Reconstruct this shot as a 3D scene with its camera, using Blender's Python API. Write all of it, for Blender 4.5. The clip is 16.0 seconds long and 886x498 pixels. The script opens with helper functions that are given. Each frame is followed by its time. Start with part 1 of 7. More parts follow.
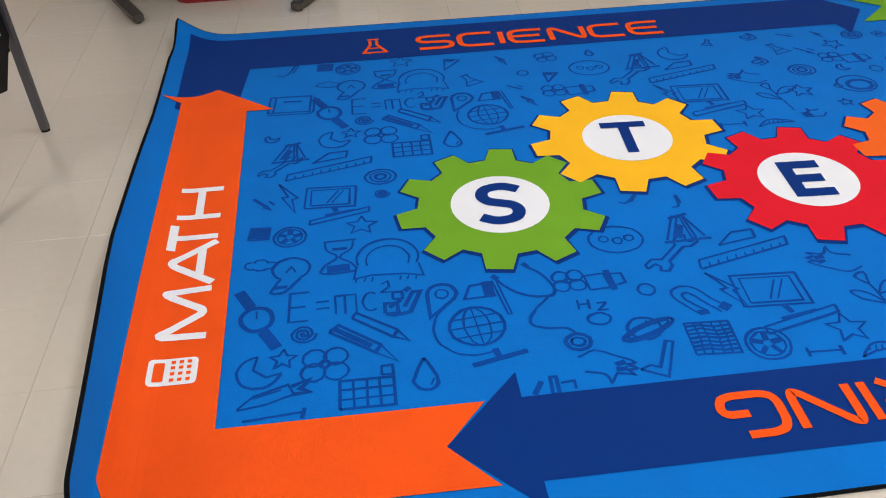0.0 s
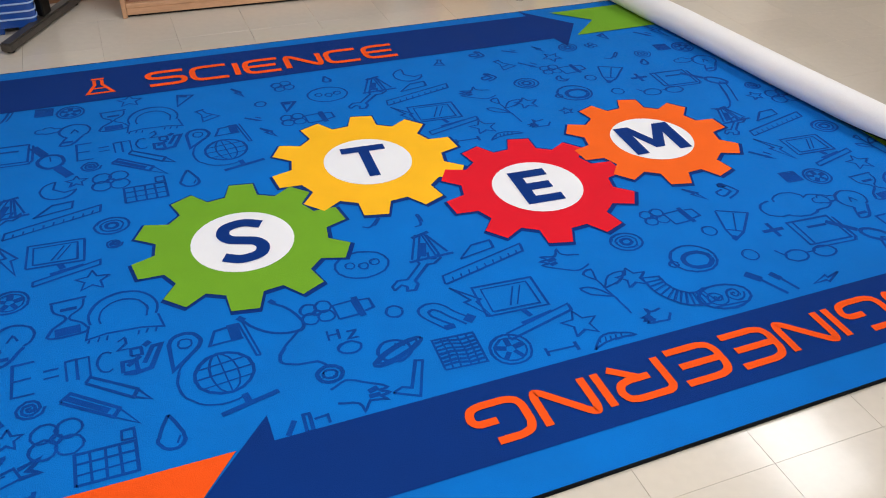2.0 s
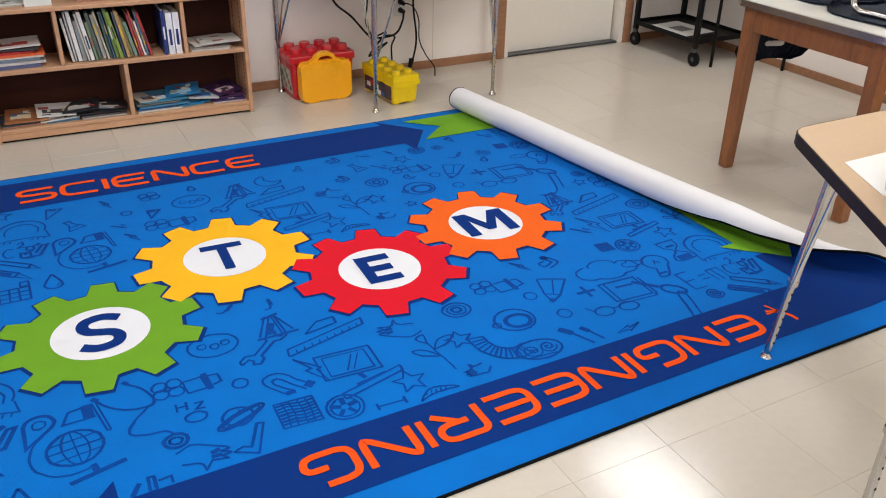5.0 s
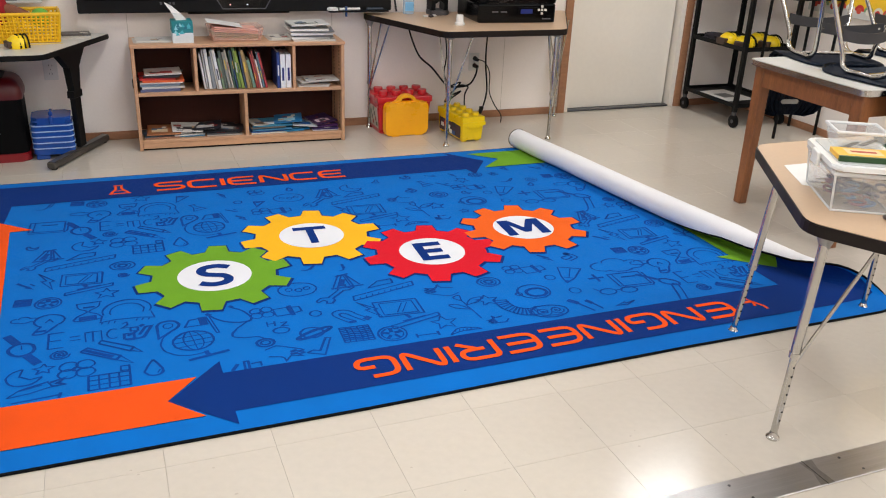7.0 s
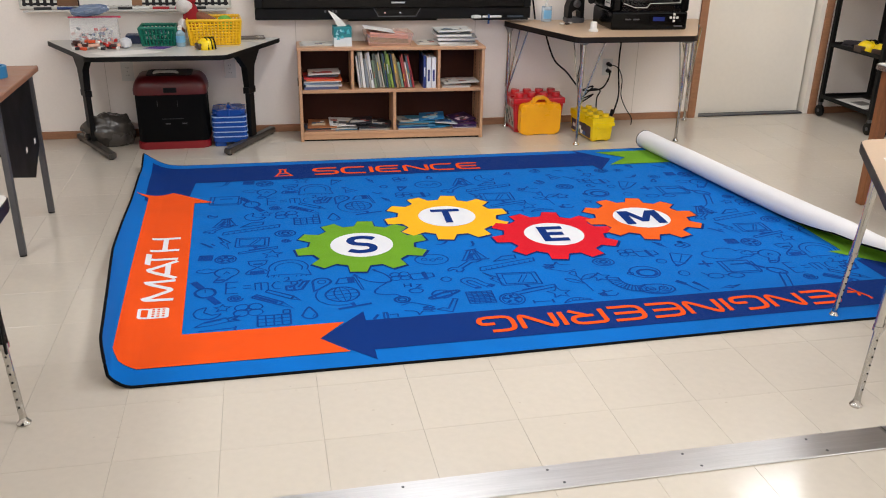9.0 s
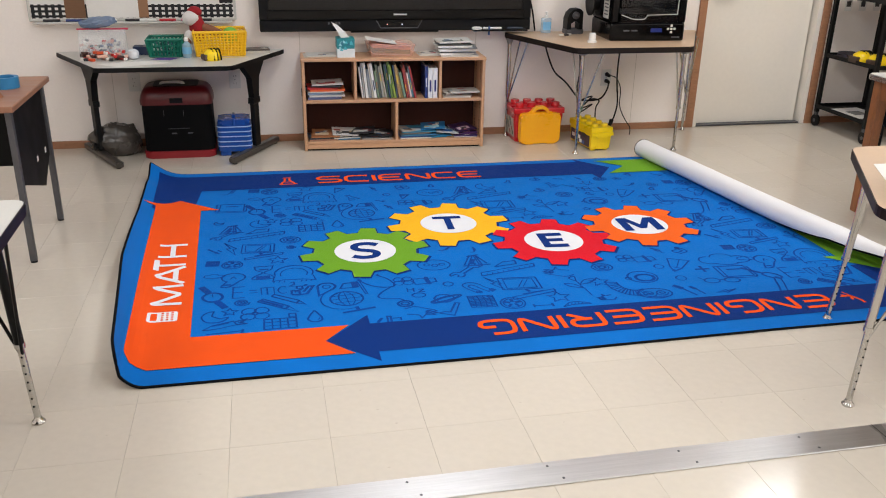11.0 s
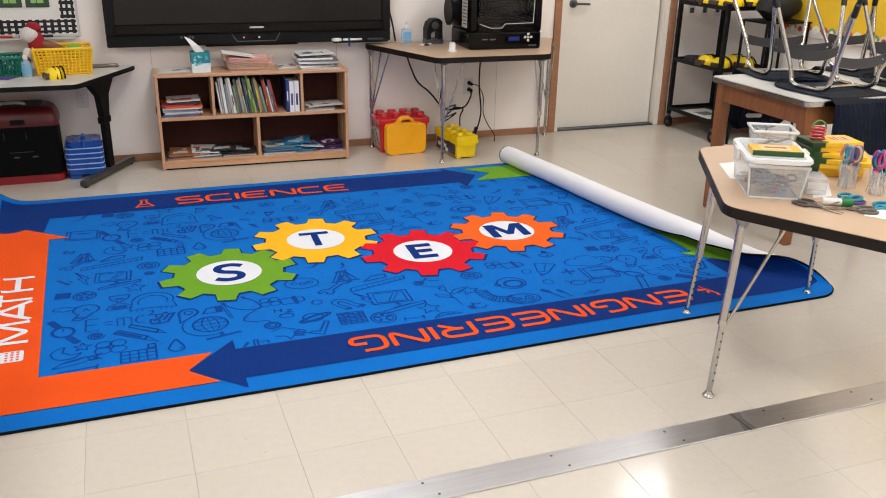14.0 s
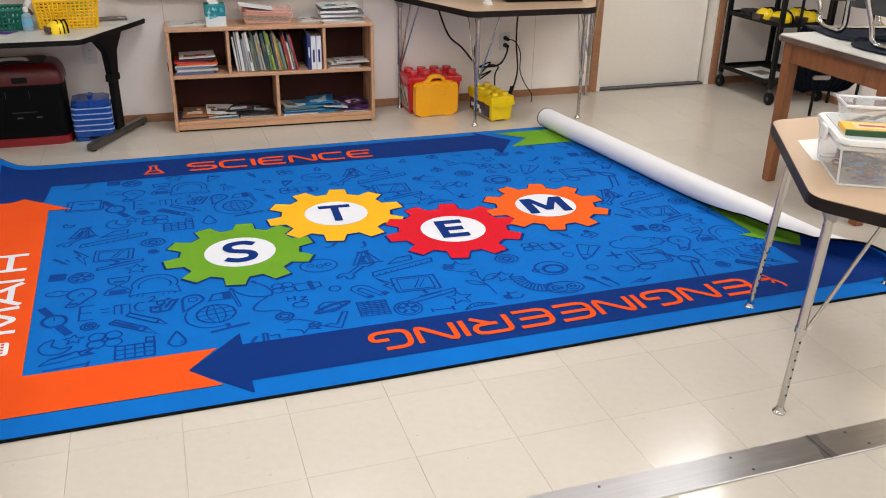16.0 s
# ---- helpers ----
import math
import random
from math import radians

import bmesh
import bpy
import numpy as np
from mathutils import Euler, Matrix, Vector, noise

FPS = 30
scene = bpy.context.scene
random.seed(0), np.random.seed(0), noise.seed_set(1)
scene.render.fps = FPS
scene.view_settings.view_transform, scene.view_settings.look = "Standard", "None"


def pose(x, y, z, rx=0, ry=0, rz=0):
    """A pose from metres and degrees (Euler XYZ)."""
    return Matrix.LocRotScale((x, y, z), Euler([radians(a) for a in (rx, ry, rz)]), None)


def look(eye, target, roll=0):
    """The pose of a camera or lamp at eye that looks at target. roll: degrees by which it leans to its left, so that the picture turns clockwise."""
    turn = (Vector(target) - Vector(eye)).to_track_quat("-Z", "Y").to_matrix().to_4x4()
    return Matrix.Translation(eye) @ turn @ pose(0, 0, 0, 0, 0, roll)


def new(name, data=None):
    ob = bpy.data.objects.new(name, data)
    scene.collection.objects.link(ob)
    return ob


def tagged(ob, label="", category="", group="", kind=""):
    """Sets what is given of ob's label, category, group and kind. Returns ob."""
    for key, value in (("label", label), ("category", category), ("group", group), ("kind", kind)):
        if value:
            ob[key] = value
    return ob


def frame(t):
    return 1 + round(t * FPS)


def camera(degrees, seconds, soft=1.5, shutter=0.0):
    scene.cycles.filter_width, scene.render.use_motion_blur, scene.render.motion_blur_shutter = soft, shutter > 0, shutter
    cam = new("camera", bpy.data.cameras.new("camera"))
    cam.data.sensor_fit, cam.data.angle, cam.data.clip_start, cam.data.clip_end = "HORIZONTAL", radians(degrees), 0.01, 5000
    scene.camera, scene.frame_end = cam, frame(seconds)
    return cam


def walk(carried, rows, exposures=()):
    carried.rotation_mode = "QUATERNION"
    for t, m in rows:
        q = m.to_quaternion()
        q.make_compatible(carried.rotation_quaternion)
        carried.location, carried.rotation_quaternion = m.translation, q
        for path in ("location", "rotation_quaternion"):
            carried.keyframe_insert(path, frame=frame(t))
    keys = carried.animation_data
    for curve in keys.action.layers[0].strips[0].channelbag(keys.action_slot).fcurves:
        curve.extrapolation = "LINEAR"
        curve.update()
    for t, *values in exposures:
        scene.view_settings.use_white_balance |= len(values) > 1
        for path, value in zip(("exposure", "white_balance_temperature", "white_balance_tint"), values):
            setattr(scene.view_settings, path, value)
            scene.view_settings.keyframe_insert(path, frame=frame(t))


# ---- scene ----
cam = camera(55.2, 16.0, soft=1.05)
PATH = [
    (0, (0.252, -0.545, 1.448), (0.381, 1.028, 0.22), -2.4),
    (0.5, (0.268, -0.532, 1.448), (0.471, 1.019, 0.202), -1.4),
    (1, (0.301, -0.529, 1.45), (0.632, 1.005, 0.21), -0.1),
    (1.5, (0.34, -0.543, 1.463), (0.822, 0.973, 0.251), 1.0),
    (2, (0.378, -0.539, 1.456), (0.991, 0.946, 0.264), 1.8),
    (2.5, (0.412, -0.533, 1.463), (1.136, 0.918, 0.293), 1.9),
    (3, (0.447, -0.547, 1.467), (1.275, 0.875, 0.331), 1.7),
    (3.5, (0.446, -0.571, 1.47), (1.383, 0.824, 0.385), 2.2),
    (4, (0.467, -0.653, 1.497), (1.423, 0.769, 0.466), 1.6),
    (4.5, (0.494, -0.76, 1.501), (1.398, 0.723, 0.509), 1.2),
    (7, (0.267, -1.723, 1.498), (0.965, -0.023, 0.71), 2.5),
    (7.5, (0.256, -1.853, 1.515), (0.879, -0.117, 0.743), 2.3),
    (8, (0.266, -1.957, 1.507), (0.756, -0.182, 0.724), 2.1),
    (8.5, (0.213, -2.081, 1.516), (0.605, -0.282, 0.735), 1.2),
    (11, (0.167, -2.24, 1.532), (0.558, -0.427, 0.785), 1.1),
    (11.5, (0.193, -2.235, 1.533), (0.684, -0.445, 0.789), 1.6),
    (12, (0.211, -2.23, 1.532), (0.789, -0.463, 0.793), 1.8),
    (12.5, (0.218, -2.225, 1.537), (0.848, -0.475, 0.801), 1.6),
    (13, (0.223, -2.218, 1.537), (0.875, -0.475, 0.803), 1.4),
    (13.5, (0.227, -2.212, 1.539), (0.886, -0.469, 0.814), 1.3),
    (14, (0.229, -2.204, 1.534), (0.895, -0.461, 0.812), 1.2),
    (14.5, (0.231, -2.2, 1.534), (0.899, -0.461, 0.806), 1.0),
    (15, (0.237, -2.173, 1.523), (0.9, -0.441, 0.774), 1.0),
    (15.5, (0.301, -2.016, 1.507), (0.94, -0.294, 0.715), 1.1),
    (16, (0.361, -1.823, 1.504), (0.947, -0.1, 0.675), 1.1),
]
walk(cam, [(t, look(eye, target, roll)) for t, eye, target, roll in PATH], [(0, -0.12), (2, -0.12), (3.5, -0.05), (4.5, -0.05), (7, -0.03), (16, -0.03)])

from mathutils.geometry import tessellate_polygon

# ---- light ----
world = bpy.data.worlds.new("world")
scene.world = world
world.use_nodes = True
world.node_tree.nodes["Background"].inputs[0].default_value = (0.9, 0.93, 1.0, 1)
world.node_tree.nodes["Background"].inputs[1].default_value = 0.05
scene.view_settings.exposure = 0.0
LAMP_WATTS = 29.3
CEILING = 2.75
LAMPS = [(3.9, 2.12), (1.1, 2.12), (-1.75, 2.12), (3.95, -0.4), (1.14, -0.55), (-1.75, -0.4), (3.95, -3.2), (1.1, -3.2), (-1.75, -3.2)]


# ---- materials ----
def rgb(c):
    """Linear colour from an sRGB triple of 0-255."""
    return tuple(((v / 255) / 12.92 if v / 255 <= 0.04045 else ((v / 255 + 0.055) / 1.055) ** 2.4) for v in c) + (1,)


def mat(name, c, rough=0.5, metal=0.0, vary=0.12, scale=6.0, grain=60.0, bump=0.15, stretch=(1, 1, 1), coat=0.0, spec=0.5, random_tone=0.0, rough_vary=0.12, dist=0.002):
    """A surface of base colour c with two scales of variation, relief and uneven gloss."""
    m = bpy.data.materials.new(name)
    m.use_nodes = True
    nt = m.node_tree
    n, l = nt.nodes, nt.links
    b = n["Principled BSDF"]
    col = rgb(c)
    tc, mp = n.new("ShaderNodeTexCoord"), n.new("ShaderNodeMapping")
    mp.inputs["Scale"].default_value = stretch
    l.new(tc.outputs["Object"], mp.inputs[0])
    big, small = n.new("ShaderNodeTexNoise"), n.new("ShaderNodeTexNoise")
    big.inputs["Scale"].default_value, small.inputs["Scale"].default_value = scale, grain
    big.inputs["Detail"].default_value, small.inputs["Detail"].default_value = 4, 3
    l.new(mp.outputs[0], big.inputs[0]), l.new(mp.outputs[0], small.inputs[0])
    mix = n.new("ShaderNodeMix")
    mix.data_type = "FLOAT"
    mix.inputs[0].default_value = 0.45
    l.new(big.outputs[0], mix.inputs[2]), l.new(small.outputs[0], mix.inputs[3])
    ramp = n.new("ShaderNodeMapRange")
    ramp.inputs[1].default_value, ramp.inputs[2].default_value = 0.3, 0.7
    ramp.inputs[3].default_value, ramp.inputs[4].default_value = 1 - vary, 1 + vary
    l.new(mix.outputs[0], ramp.inputs[0])
    last = ramp.outputs[0]
    if random_tone:
        info, rr, mul = n.new("ShaderNodeObjectInfo"), n.new("ShaderNodeMapRange"), n.new("ShaderNodeMath")
        rr.inputs[3].default_value, rr.inputs[4].default_value = 1 - random_tone, 1 + random_tone
        mul.operation = "MULTIPLY"
        l.new(info.outputs["Random"], rr.inputs[0])
        l.new(rr.outputs[0], mul.inputs[0]), l.new(last, mul.inputs[1])
        last = mul.outputs[0]
    sc = n.new("ShaderNodeVectorMath")
    sc.operation = "SCALE"
    sc.inputs[0].default_value = col[:3]
    l.new(last, sc.inputs["Scale"])
    l.new(sc.outputs[0], b.inputs["Base Color"])
    rm = n.new("ShaderNodeMapRange")
    rm.inputs[3].default_value, rm.inputs[4].default_value = max(0.03, rough - rough_vary), min(1, rough + rough_vary)
    l.new(big.outputs[0], rm.inputs[0])
    l.new(rm.outputs[0], b.inputs["Roughness"])
    b.inputs["Metallic"].default_value = metal
    b.inputs["Specular IOR Level"].default_value = spec
    b.inputs["Coat Weight"].default_value = coat
    if bump:
        bp = n.new("ShaderNodeBump")
        bp.inputs["Strength"].default_value, bp.inputs["Distance"].default_value = bump, dist
        l.new(small.outputs[0], bp.inputs["Height"])
        l.new(bp.outputs[0], b.inputs["Normal"])
    return m


def clear(name, c=(255, 255, 255), rough=0.08, alpha=0.3):
    """Thin clear or milky plastic."""
    m = bpy.data.materials.new(name)
    m.use_nodes = True
    n, l = m.node_tree.nodes, m.node_tree.links
    b = n["Principled BSDF"]
    b.inputs["Base Color"].default_value = rgb(c)
    b.inputs["Roughness"].default_value = rough
    b.inputs["Alpha"].default_value = alpha
    return m


M_wall = mat("wall_paint", (247, 238, 231), 0.55, vary=0.03, scale=1.3, grain=90, bump=0.12)
M_seam = mat("panel_seam", (212, 202, 192), 0.7, vary=0.08)
M_ceil = mat("ceiling_tile", (240, 238, 234), 0.9, vary=0.05, scale=3, grain=120, bump=0.5)
M_tile = mat("vinyl_tile", (206, 196, 182), 0.19, coat=0.12, spec=0.55, vary=0.045, scale=1.1, grain=38, bump=0.035, random_tone=0.02, rough_vary=0.06)
M_slab = mat("tile_joint", (180, 169, 154), 0.8, vary=0.2)
M_strip = mat("brushed_aluminium", (206, 204, 204), 0.42, 1.0, vary=0.12, scale=5, grain=30, bump=0.1, stretch=(0.4, 14, 1))
M_wood_trim = mat("stained_trim", (158, 112, 82), 0.45, vary=0.25, scale=5, grain=40, stretch=(1, 8, 8))
M_shelf = mat("birch_shelf", (197, 152, 117), 0.45, vary=0.16, scale=3, grain=30, stretch=(1, 6, 6))
# brown deepened so that the shade inside the compartments is in the colour
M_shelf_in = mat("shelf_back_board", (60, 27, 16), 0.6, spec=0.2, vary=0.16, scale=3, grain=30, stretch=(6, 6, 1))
M_oak = mat("oak_table", (138, 86, 50), 0.4, vary=0.34, scale=4, grain=36, stretch=(8, 8, 1))
M_black = mat("black_enamel", (7, 7, 7), 0.5, spec=0.22, vary=0.2, bump=0.05)
M_blackp = mat("black_plastic", (6, 6, 7), 0.5, spec=0.22, vary=0.2, bump=0.08)
M_gloss = mat("glossy_black", (4, 4, 5), 0.14, spec=0.22, vary=0.1, bump=0, rough_vary=0.04)
M_screen = mat("screen_glass", (12, 12, 12), 0.2, spec=0.35, vary=0.06, bump=0, rough_vary=0.05)
M_chrome = mat("chrome_tube", (190, 188, 184), 0.2, 1.0, vary=0.06, bump=0.02)
M_mount = mat("zinc_plate", (150, 150, 150), 0.45, 0.7, vary=0.1, bump=0.03)
M_steel = mat("grey_steel", (92, 92, 96), 0.4, 0.6, vary=0.1, bump=0.03)
M_lam = mat("beige_laminate", (198, 168, 138), 0.38, vary=0.05, scale=4, grain=70, bump=0.03)
M_lamg = mat("grey_laminate", (202, 200, 194), 0.35, vary=0.05, scale=5, grain=80, bump=0.03)
M_edge = mat("dark_edge_band", (24, 16, 13), 0.5, spec=0.25, vary=0.15, bump=0.1)
M_door = mat("door_paint", (233, 226, 215), 0.42, vary=0.03, scale=2, grain=30, bump=0.05)
M_white = mat("white_plastic", (226, 224, 220), 0.4, vary=0.03, bump=0.02)
M_paper = mat("paper", (230, 227, 222), 0.8, vary=0.03, bump=0.05)
# rug inks: short pile
def pile(name, c, vary=0.07):
    m = mat(name, c, 0.92, vary=vary, scale=7, grain=420, bump=0.55, dist=0.003, spec=0.12)
    b = m.node_tree.nodes["Principled BSDF"]
    b.inputs["Sheen Weight"].default_value, b.inputs["Sheen Roughness"].default_value = 0.03, 0.4
    return m


R_blue = pile("pile_blue", (1, 108, 195), 0.09)
R_navy = pile("pile_navy", (2, 47, 120))
R_ink = pile("pile_doodle", (2, 66, 146), 0.3)
R_orange = pile("pile_orange", (240, 84, 22))
R_orange2 = pile("pile_amber", (240, 100, 30))
R_green = pile("pile_green", (110, 162, 40))
R_yellow = pile("pile_yellow", (248, 184, 34))
R_red = pile("pile_red", (218, 24, 42))
R_white = pile("pile_white", (232, 232, 236), 0.03)
R_back = mat("rug_backing", (234, 231, 231), 0.85, vary=0.05, scale=4, grain=200, bump=0.25)
R_bind = mat("rug_binding", (7, 8, 12), 0.95, spec=0.15, vary=0.2, grain=200, bump=0.4)
_paint = {}


def paint(c, rough=0.45, **k):
    key = (c, rough)
    if key not in _paint:
        _paint[key] = mat("colour_%d_%d_%d" % c, c, rough, vary=k.get("vary", 0.08), scale=8, grain=70, bump=0.05)
    return _paint[key]


# ---- mesh helpers ----
def thing(name, label, category, at=(0, 0, 0), rz=0.0, group="", kind="", scale=1.0):
    ob = new(name)
    ob.empty_display_size = 0.1
    ob.matrix_basis = pose(*at, 0, 0, rz)
    return tagged(ob, label, category, group, kind)


def part(name, bm, material, parent=None, label="", smooth=False):
    me = bpy.data.meshes.new(name)
    bmesh.ops.recalc_face_normals(bm, faces=bm.faces[:])
    bm.to_mesh(me)
    bm.free()
    me.materials.append(material)
    if smooth:
        me.polygons.foreach_set("use_smooth", [True] * len(me.polygons))
        me.set_sharp_from_angle(angle=0.7)
    ob = new(name, me)
    if parent:
        ob.parent = parent
    return tagged(ob, label)


def share(ob, m, parent):
    """Another object on the same mesh."""
    o = new(ob.name.split(".")[0], ob.data)
    o.parent = parent
    o.matrix_basis = m
    return o


def box(x0, y0, z0, x1, y1, z1, bevel=0.0, bm=None, seg=1):
    bm = bm or bmesh.new()
    m = Matrix.Translation(((x0 + x1) / 2, (y0 + y1) / 2, (z0 + z1) / 2)) @ Matrix.Diagonal((abs(x1 - x0), abs(y1 - y0), abs(z1 - z0), 1))
    r = bmesh.ops.create_cube(bm, size=1, matrix=m)
    if bevel:
        es = list({e for v in r["verts"] for e in v.link_edges})
        bmesh.ops.bevel(bm, geom=es, offset=bevel, segments=seg, affect="EDGES", profile=0.5)
    return bm


def prism(pts, z0, z1, bevel=0.0, bm=None, seg=2):
    """An upright prism over a plan outline."""
    bm = bm or bmesh.new()
    lo, hi = [bm.verts.new((x, y, z0)) for x, y in pts], [bm.verts.new((x, y, z1)) for x, y in pts]
    n = len(pts)
    top = bm.faces.new(hi)
    bot = bm.faces.new(lo[::-1])
    for i in range(n):
        bm.faces.new((lo[i], lo[(i + 1) % n], hi[(i + 1) % n], hi[i]))
    if bevel:
        bmesh.ops.bevel(bm, geom=list(top.edges) + list(bot.edges), offset=bevel, segments=seg, affect="EDGES")
    return bm


def tube(pts, r, seg=10, bm=None, cap=True, r_end=None, closed=False):
    """A round tube along a line of points."""
    bm = bm or bmesh.new()
    pts = [Vector(p) for p in pts]
    n = len(pts)
    rings, up = [], None
    for i, p in enumerate(pts):
        if closed:
            d = (pts[(i + 1) % n] - pts[i - 1]).normalized()
        else:
            d = (pts[min(i + 1, n - 1)] - pts[max(i - 1, 0)]).normalized()
        if up is None:
            up = Vector((0, 0, 1)) if abs(d.z) < 0.9 else Vector((1, 0, 0))
        side = d.cross(up).normalized()
        up = side.cross(d).normalized()
        rr = r if r_end is None else r + (r_end - r) * i / (n - 1)
        rings.append([bm.verts.new(p + rr * (math.cos(a) * side + math.sin(a) * up)) for a in (2 * math.pi * k / seg for k in range(seg))])
    for i in range(n if closed else n - 1):
        a, b = rings[i], rings[(i + 1) % n]
        for k in range(seg):
            bm.faces.new((a[k], a[(k + 1) % seg], b[(k + 1) % seg], b[k]))
    if cap and not closed:
        bm.faces.new(rings[0][::-1]), bm.faces.new(rings[-1])
    return bm


def smooth_line(pts, n=6):
    """Catmull-Rom points through pts."""
    pts = [Vector(p) for p in pts]
    out = []
    for i in range(len(pts) - 1):
        p0, p1, p2, p3 = pts[max(i - 1, 0)], pts[i], pts[i + 1], pts[min(i + 2, len(pts) - 1)]
        for k in range(n):
            t = k / n
            out.append(0.5 * (2 * p1 + (p2 - p0) * t + (2 * p0 - 5 * p1 + 4 * p2 - p3) * t * t + (3 * p1 - p0 - 3 * p2 + p3) * t ** 3))
    return out + [pts[-1]]


def lathe(profile, seg=20, bm=None, at=(0, 0, 0)):
    """A turned body from (radius, height) pairs."""
    bm = bm or bmesh.new()
    rings = []
    for r, z in profile:
        rings.append([bm.verts.new((at[0] + r * math.cos(2 * math.pi * k / seg), at[1] + r * math.sin(2 * math.pi * k / seg), at[2] + z)) for k in range(seg)])
    for a, b in zip(rings, rings[1:]):
        for k in range(seg):
            bm.faces.new((a[k], a[(k + 1) % seg], b[(k + 1) % seg], b[k]))
    bm.faces.new(rings[0][::-1]), bm.faces.new(rings[-1])
    return bm


def rounded(x0, y0, x1, y1, r, n=5):
    """A rectangle with round corners, as a plan outline."""
    out = []
    for cx, cy, a0 in ((x1 - r, y0 + r, -90), (x1 - r, y1 - r, 0), (x0 + r, y1 - r, 90), (x0 + r, y0 + r, 180)):
        for k in range(n + 1):
            a = radians(a0 + 90 * k / n)
            out.append((cx + r * math.cos(a), cy + r * math.sin(a)))
    return out


def turn(bm, m):
    bmesh.ops.transform(bm, matrix=m, verts=bm.verts[:])
    return bm


# ---- room ----
X0, X1, Y0, Y1 = -3.4, 4.87, -5.0, 3.637
T = 0.12


def setting(name, bm, material, label, category):
    return tagged(part(name, bm, material), label, category, kind="structure")


DX0, DX1, DH = 3.372, 4.33, 2.12
bm = box(X0 - T, Y1, 0, DX0, Y1 + T, CEILING)
box(DX1, Y1, 0, X1 + T, Y1 + T, CEILING, bm=bm)
box(DX0, Y1, DH, DX1, Y1 + T, CEILING, bm=bm)
wall_north = setting("wall_north", bm, M_wall, "off-white painted panel wall behind the bookcase", "wall")
setting("wall_east", box(X1, Y0, 0, X1 + T, Y1, CEILING), M_wall, "off-white painted side wall with wooden baseboard", "wall")
setting("wall_west", box(X0 - T, Y0, 0, X0, Y1, CEILING), M_wall, "plain off-white painted side wall", "wall")
setting("wall_south", box(X0 - T, Y0 - T, 0, X1 + T, Y0, CEILING), M_wall, "plain off-white painted end wall", "wall")
setting("ceiling", box(X0 - T, Y0 - T, CEILING, X1 + T, Y1 + T, CEILING + 0.1), M_ceil, "white acoustic ceiling", "ceiling")
for sx in (-2.02, -0.8, 0.42, 1.64, 2.86):
    setting("trim", box(sx - 0.0018, Y1 - 0.001, 0.051, sx + 0.0018, Y1 + 0.003, CEILING), M_seam, "thin seam between painted wall panels", "wall seam")
# baseboards
def baseboard(x0, y0, x1, y1):
    ob = setting("baseboard", box(x0, y0, 0.0, x1, y1, 0.05, 0.003), M_wood_trim, "brown stained wooden baseboard along the wall", "baseboard")
    return ob


baseboard(X0, Y1 - 0.012, DX0 - 0.06, Y1 - 0.0005)
baseboard(DX1 + 0.06, Y1 - 0.012, X1, Y1 - 0.0005)
baseboard(X1 - 0.012, Y0, X1 - 0.0005, Y1 - 0.012)

# lamps: recessed troffers out of view; dim far-left one added to brighten the floor
for lx, ly in LAMPS:
    watts = LAMP_WATTS * (0.3 if lx < 0 and ly > 1 else 0.92 if ly > 1 else 1.14 if ly > -1 else 0.98)
    lamp = thing("ceiling_light", "recessed fluorescent ceiling light with white frame, out of view", "ceiling light", (lx, ly, CEILING), group="ceiling lights")
    bm = box(-0.32, -0.62, -0.02, -0.29, 0.62, 0)
    box(0.29, -0.62, -0.02, 0.32, 0.62, 0, bm=bm)
    box(-0.29, -0.62, -0.02, 0.29, -0.59, 0, bm=bm)
    box(-0.29, 0.59, -0.02, 0.29, 0.62, 0, bm=bm)
    part("frame", bm, M_white, lamp)
    d = bpy.data.lights.new("tube_light", "AREA")
    d.shape, d.size, d.size_y, d.energy, d.color = "RECTANGLE", 0.56, 1.16, watts, (0.945, 0.975, 1.0)
    o = new("tube_light", d)
    o.parent = lamp
    o.location = (0, 0, -0.012)

# door
door = thing("door_1", "closed cream painted door with metal threshold", "door", (0, 0, 0), kind="structure")
part("leaf", box(DX0 + 0.05, Y1 + 0.065, 0.012, DX1 - 0.05, Y1 + 0.11, DH - 0.03, 0.002), M_door, door)
bm = box(DX0 - 0.06, Y1 - 0.016, 0, DX0, Y1 - 0.0005, DH + 0.06, 0.003)
box(DX1, Y1 - 0.016, 0, DX1 + 0.06, Y1 - 0.0005, DH + 0.06, 0.003, bm=bm)
box(DX0, Y1 - 0.016, DH, DX1, Y1 - 0.0005, DH + 0.06, 0.003, bm=bm)
part("casing", bm, M_wood_trim, door, "brown stained door casing")
bm = box(DX0 + 0.001, Y1 + 0.001, 0, DX0 + 0.035, Y1 + T, DH - 0.001)
box(DX1 - 0.035, Y1 + 0.001, 0, DX1 - 0.001, Y1 + T, DH - 0.001, bm=bm)
box(DX0 + 0.035, Y1 + 0.001, DH - 0.025, DX1 - 0.035, Y1 + T, DH - 0.001, bm=bm)
part("jamb", bm, M_door, door)
part("threshold", box(DX0 + 0.036, Y1 + 0.005, 0, DX1 - 0.036, Y1 + 0.064, 0.012, 0.003), M_steel, door, "dark metal threshold")
hx, hz = DX0 + 0.13, 0.97
bm = turn(lathe([(0.032, 0), (0.032, 0.008), (0.014, 0.012), (0.012, 0.05), (0.0121, 0.055)], 16), pose(hx, Y1 + 0.0648, hz, 90))
tube(smooth_line([(hx, Y1 + 0.02, hz), (hx + 0.03, Y1 + 0.016, hz), (hx + 0.12, Y1 + 0.02, hz - 0.004)], 4), 0.009, bm=bm)
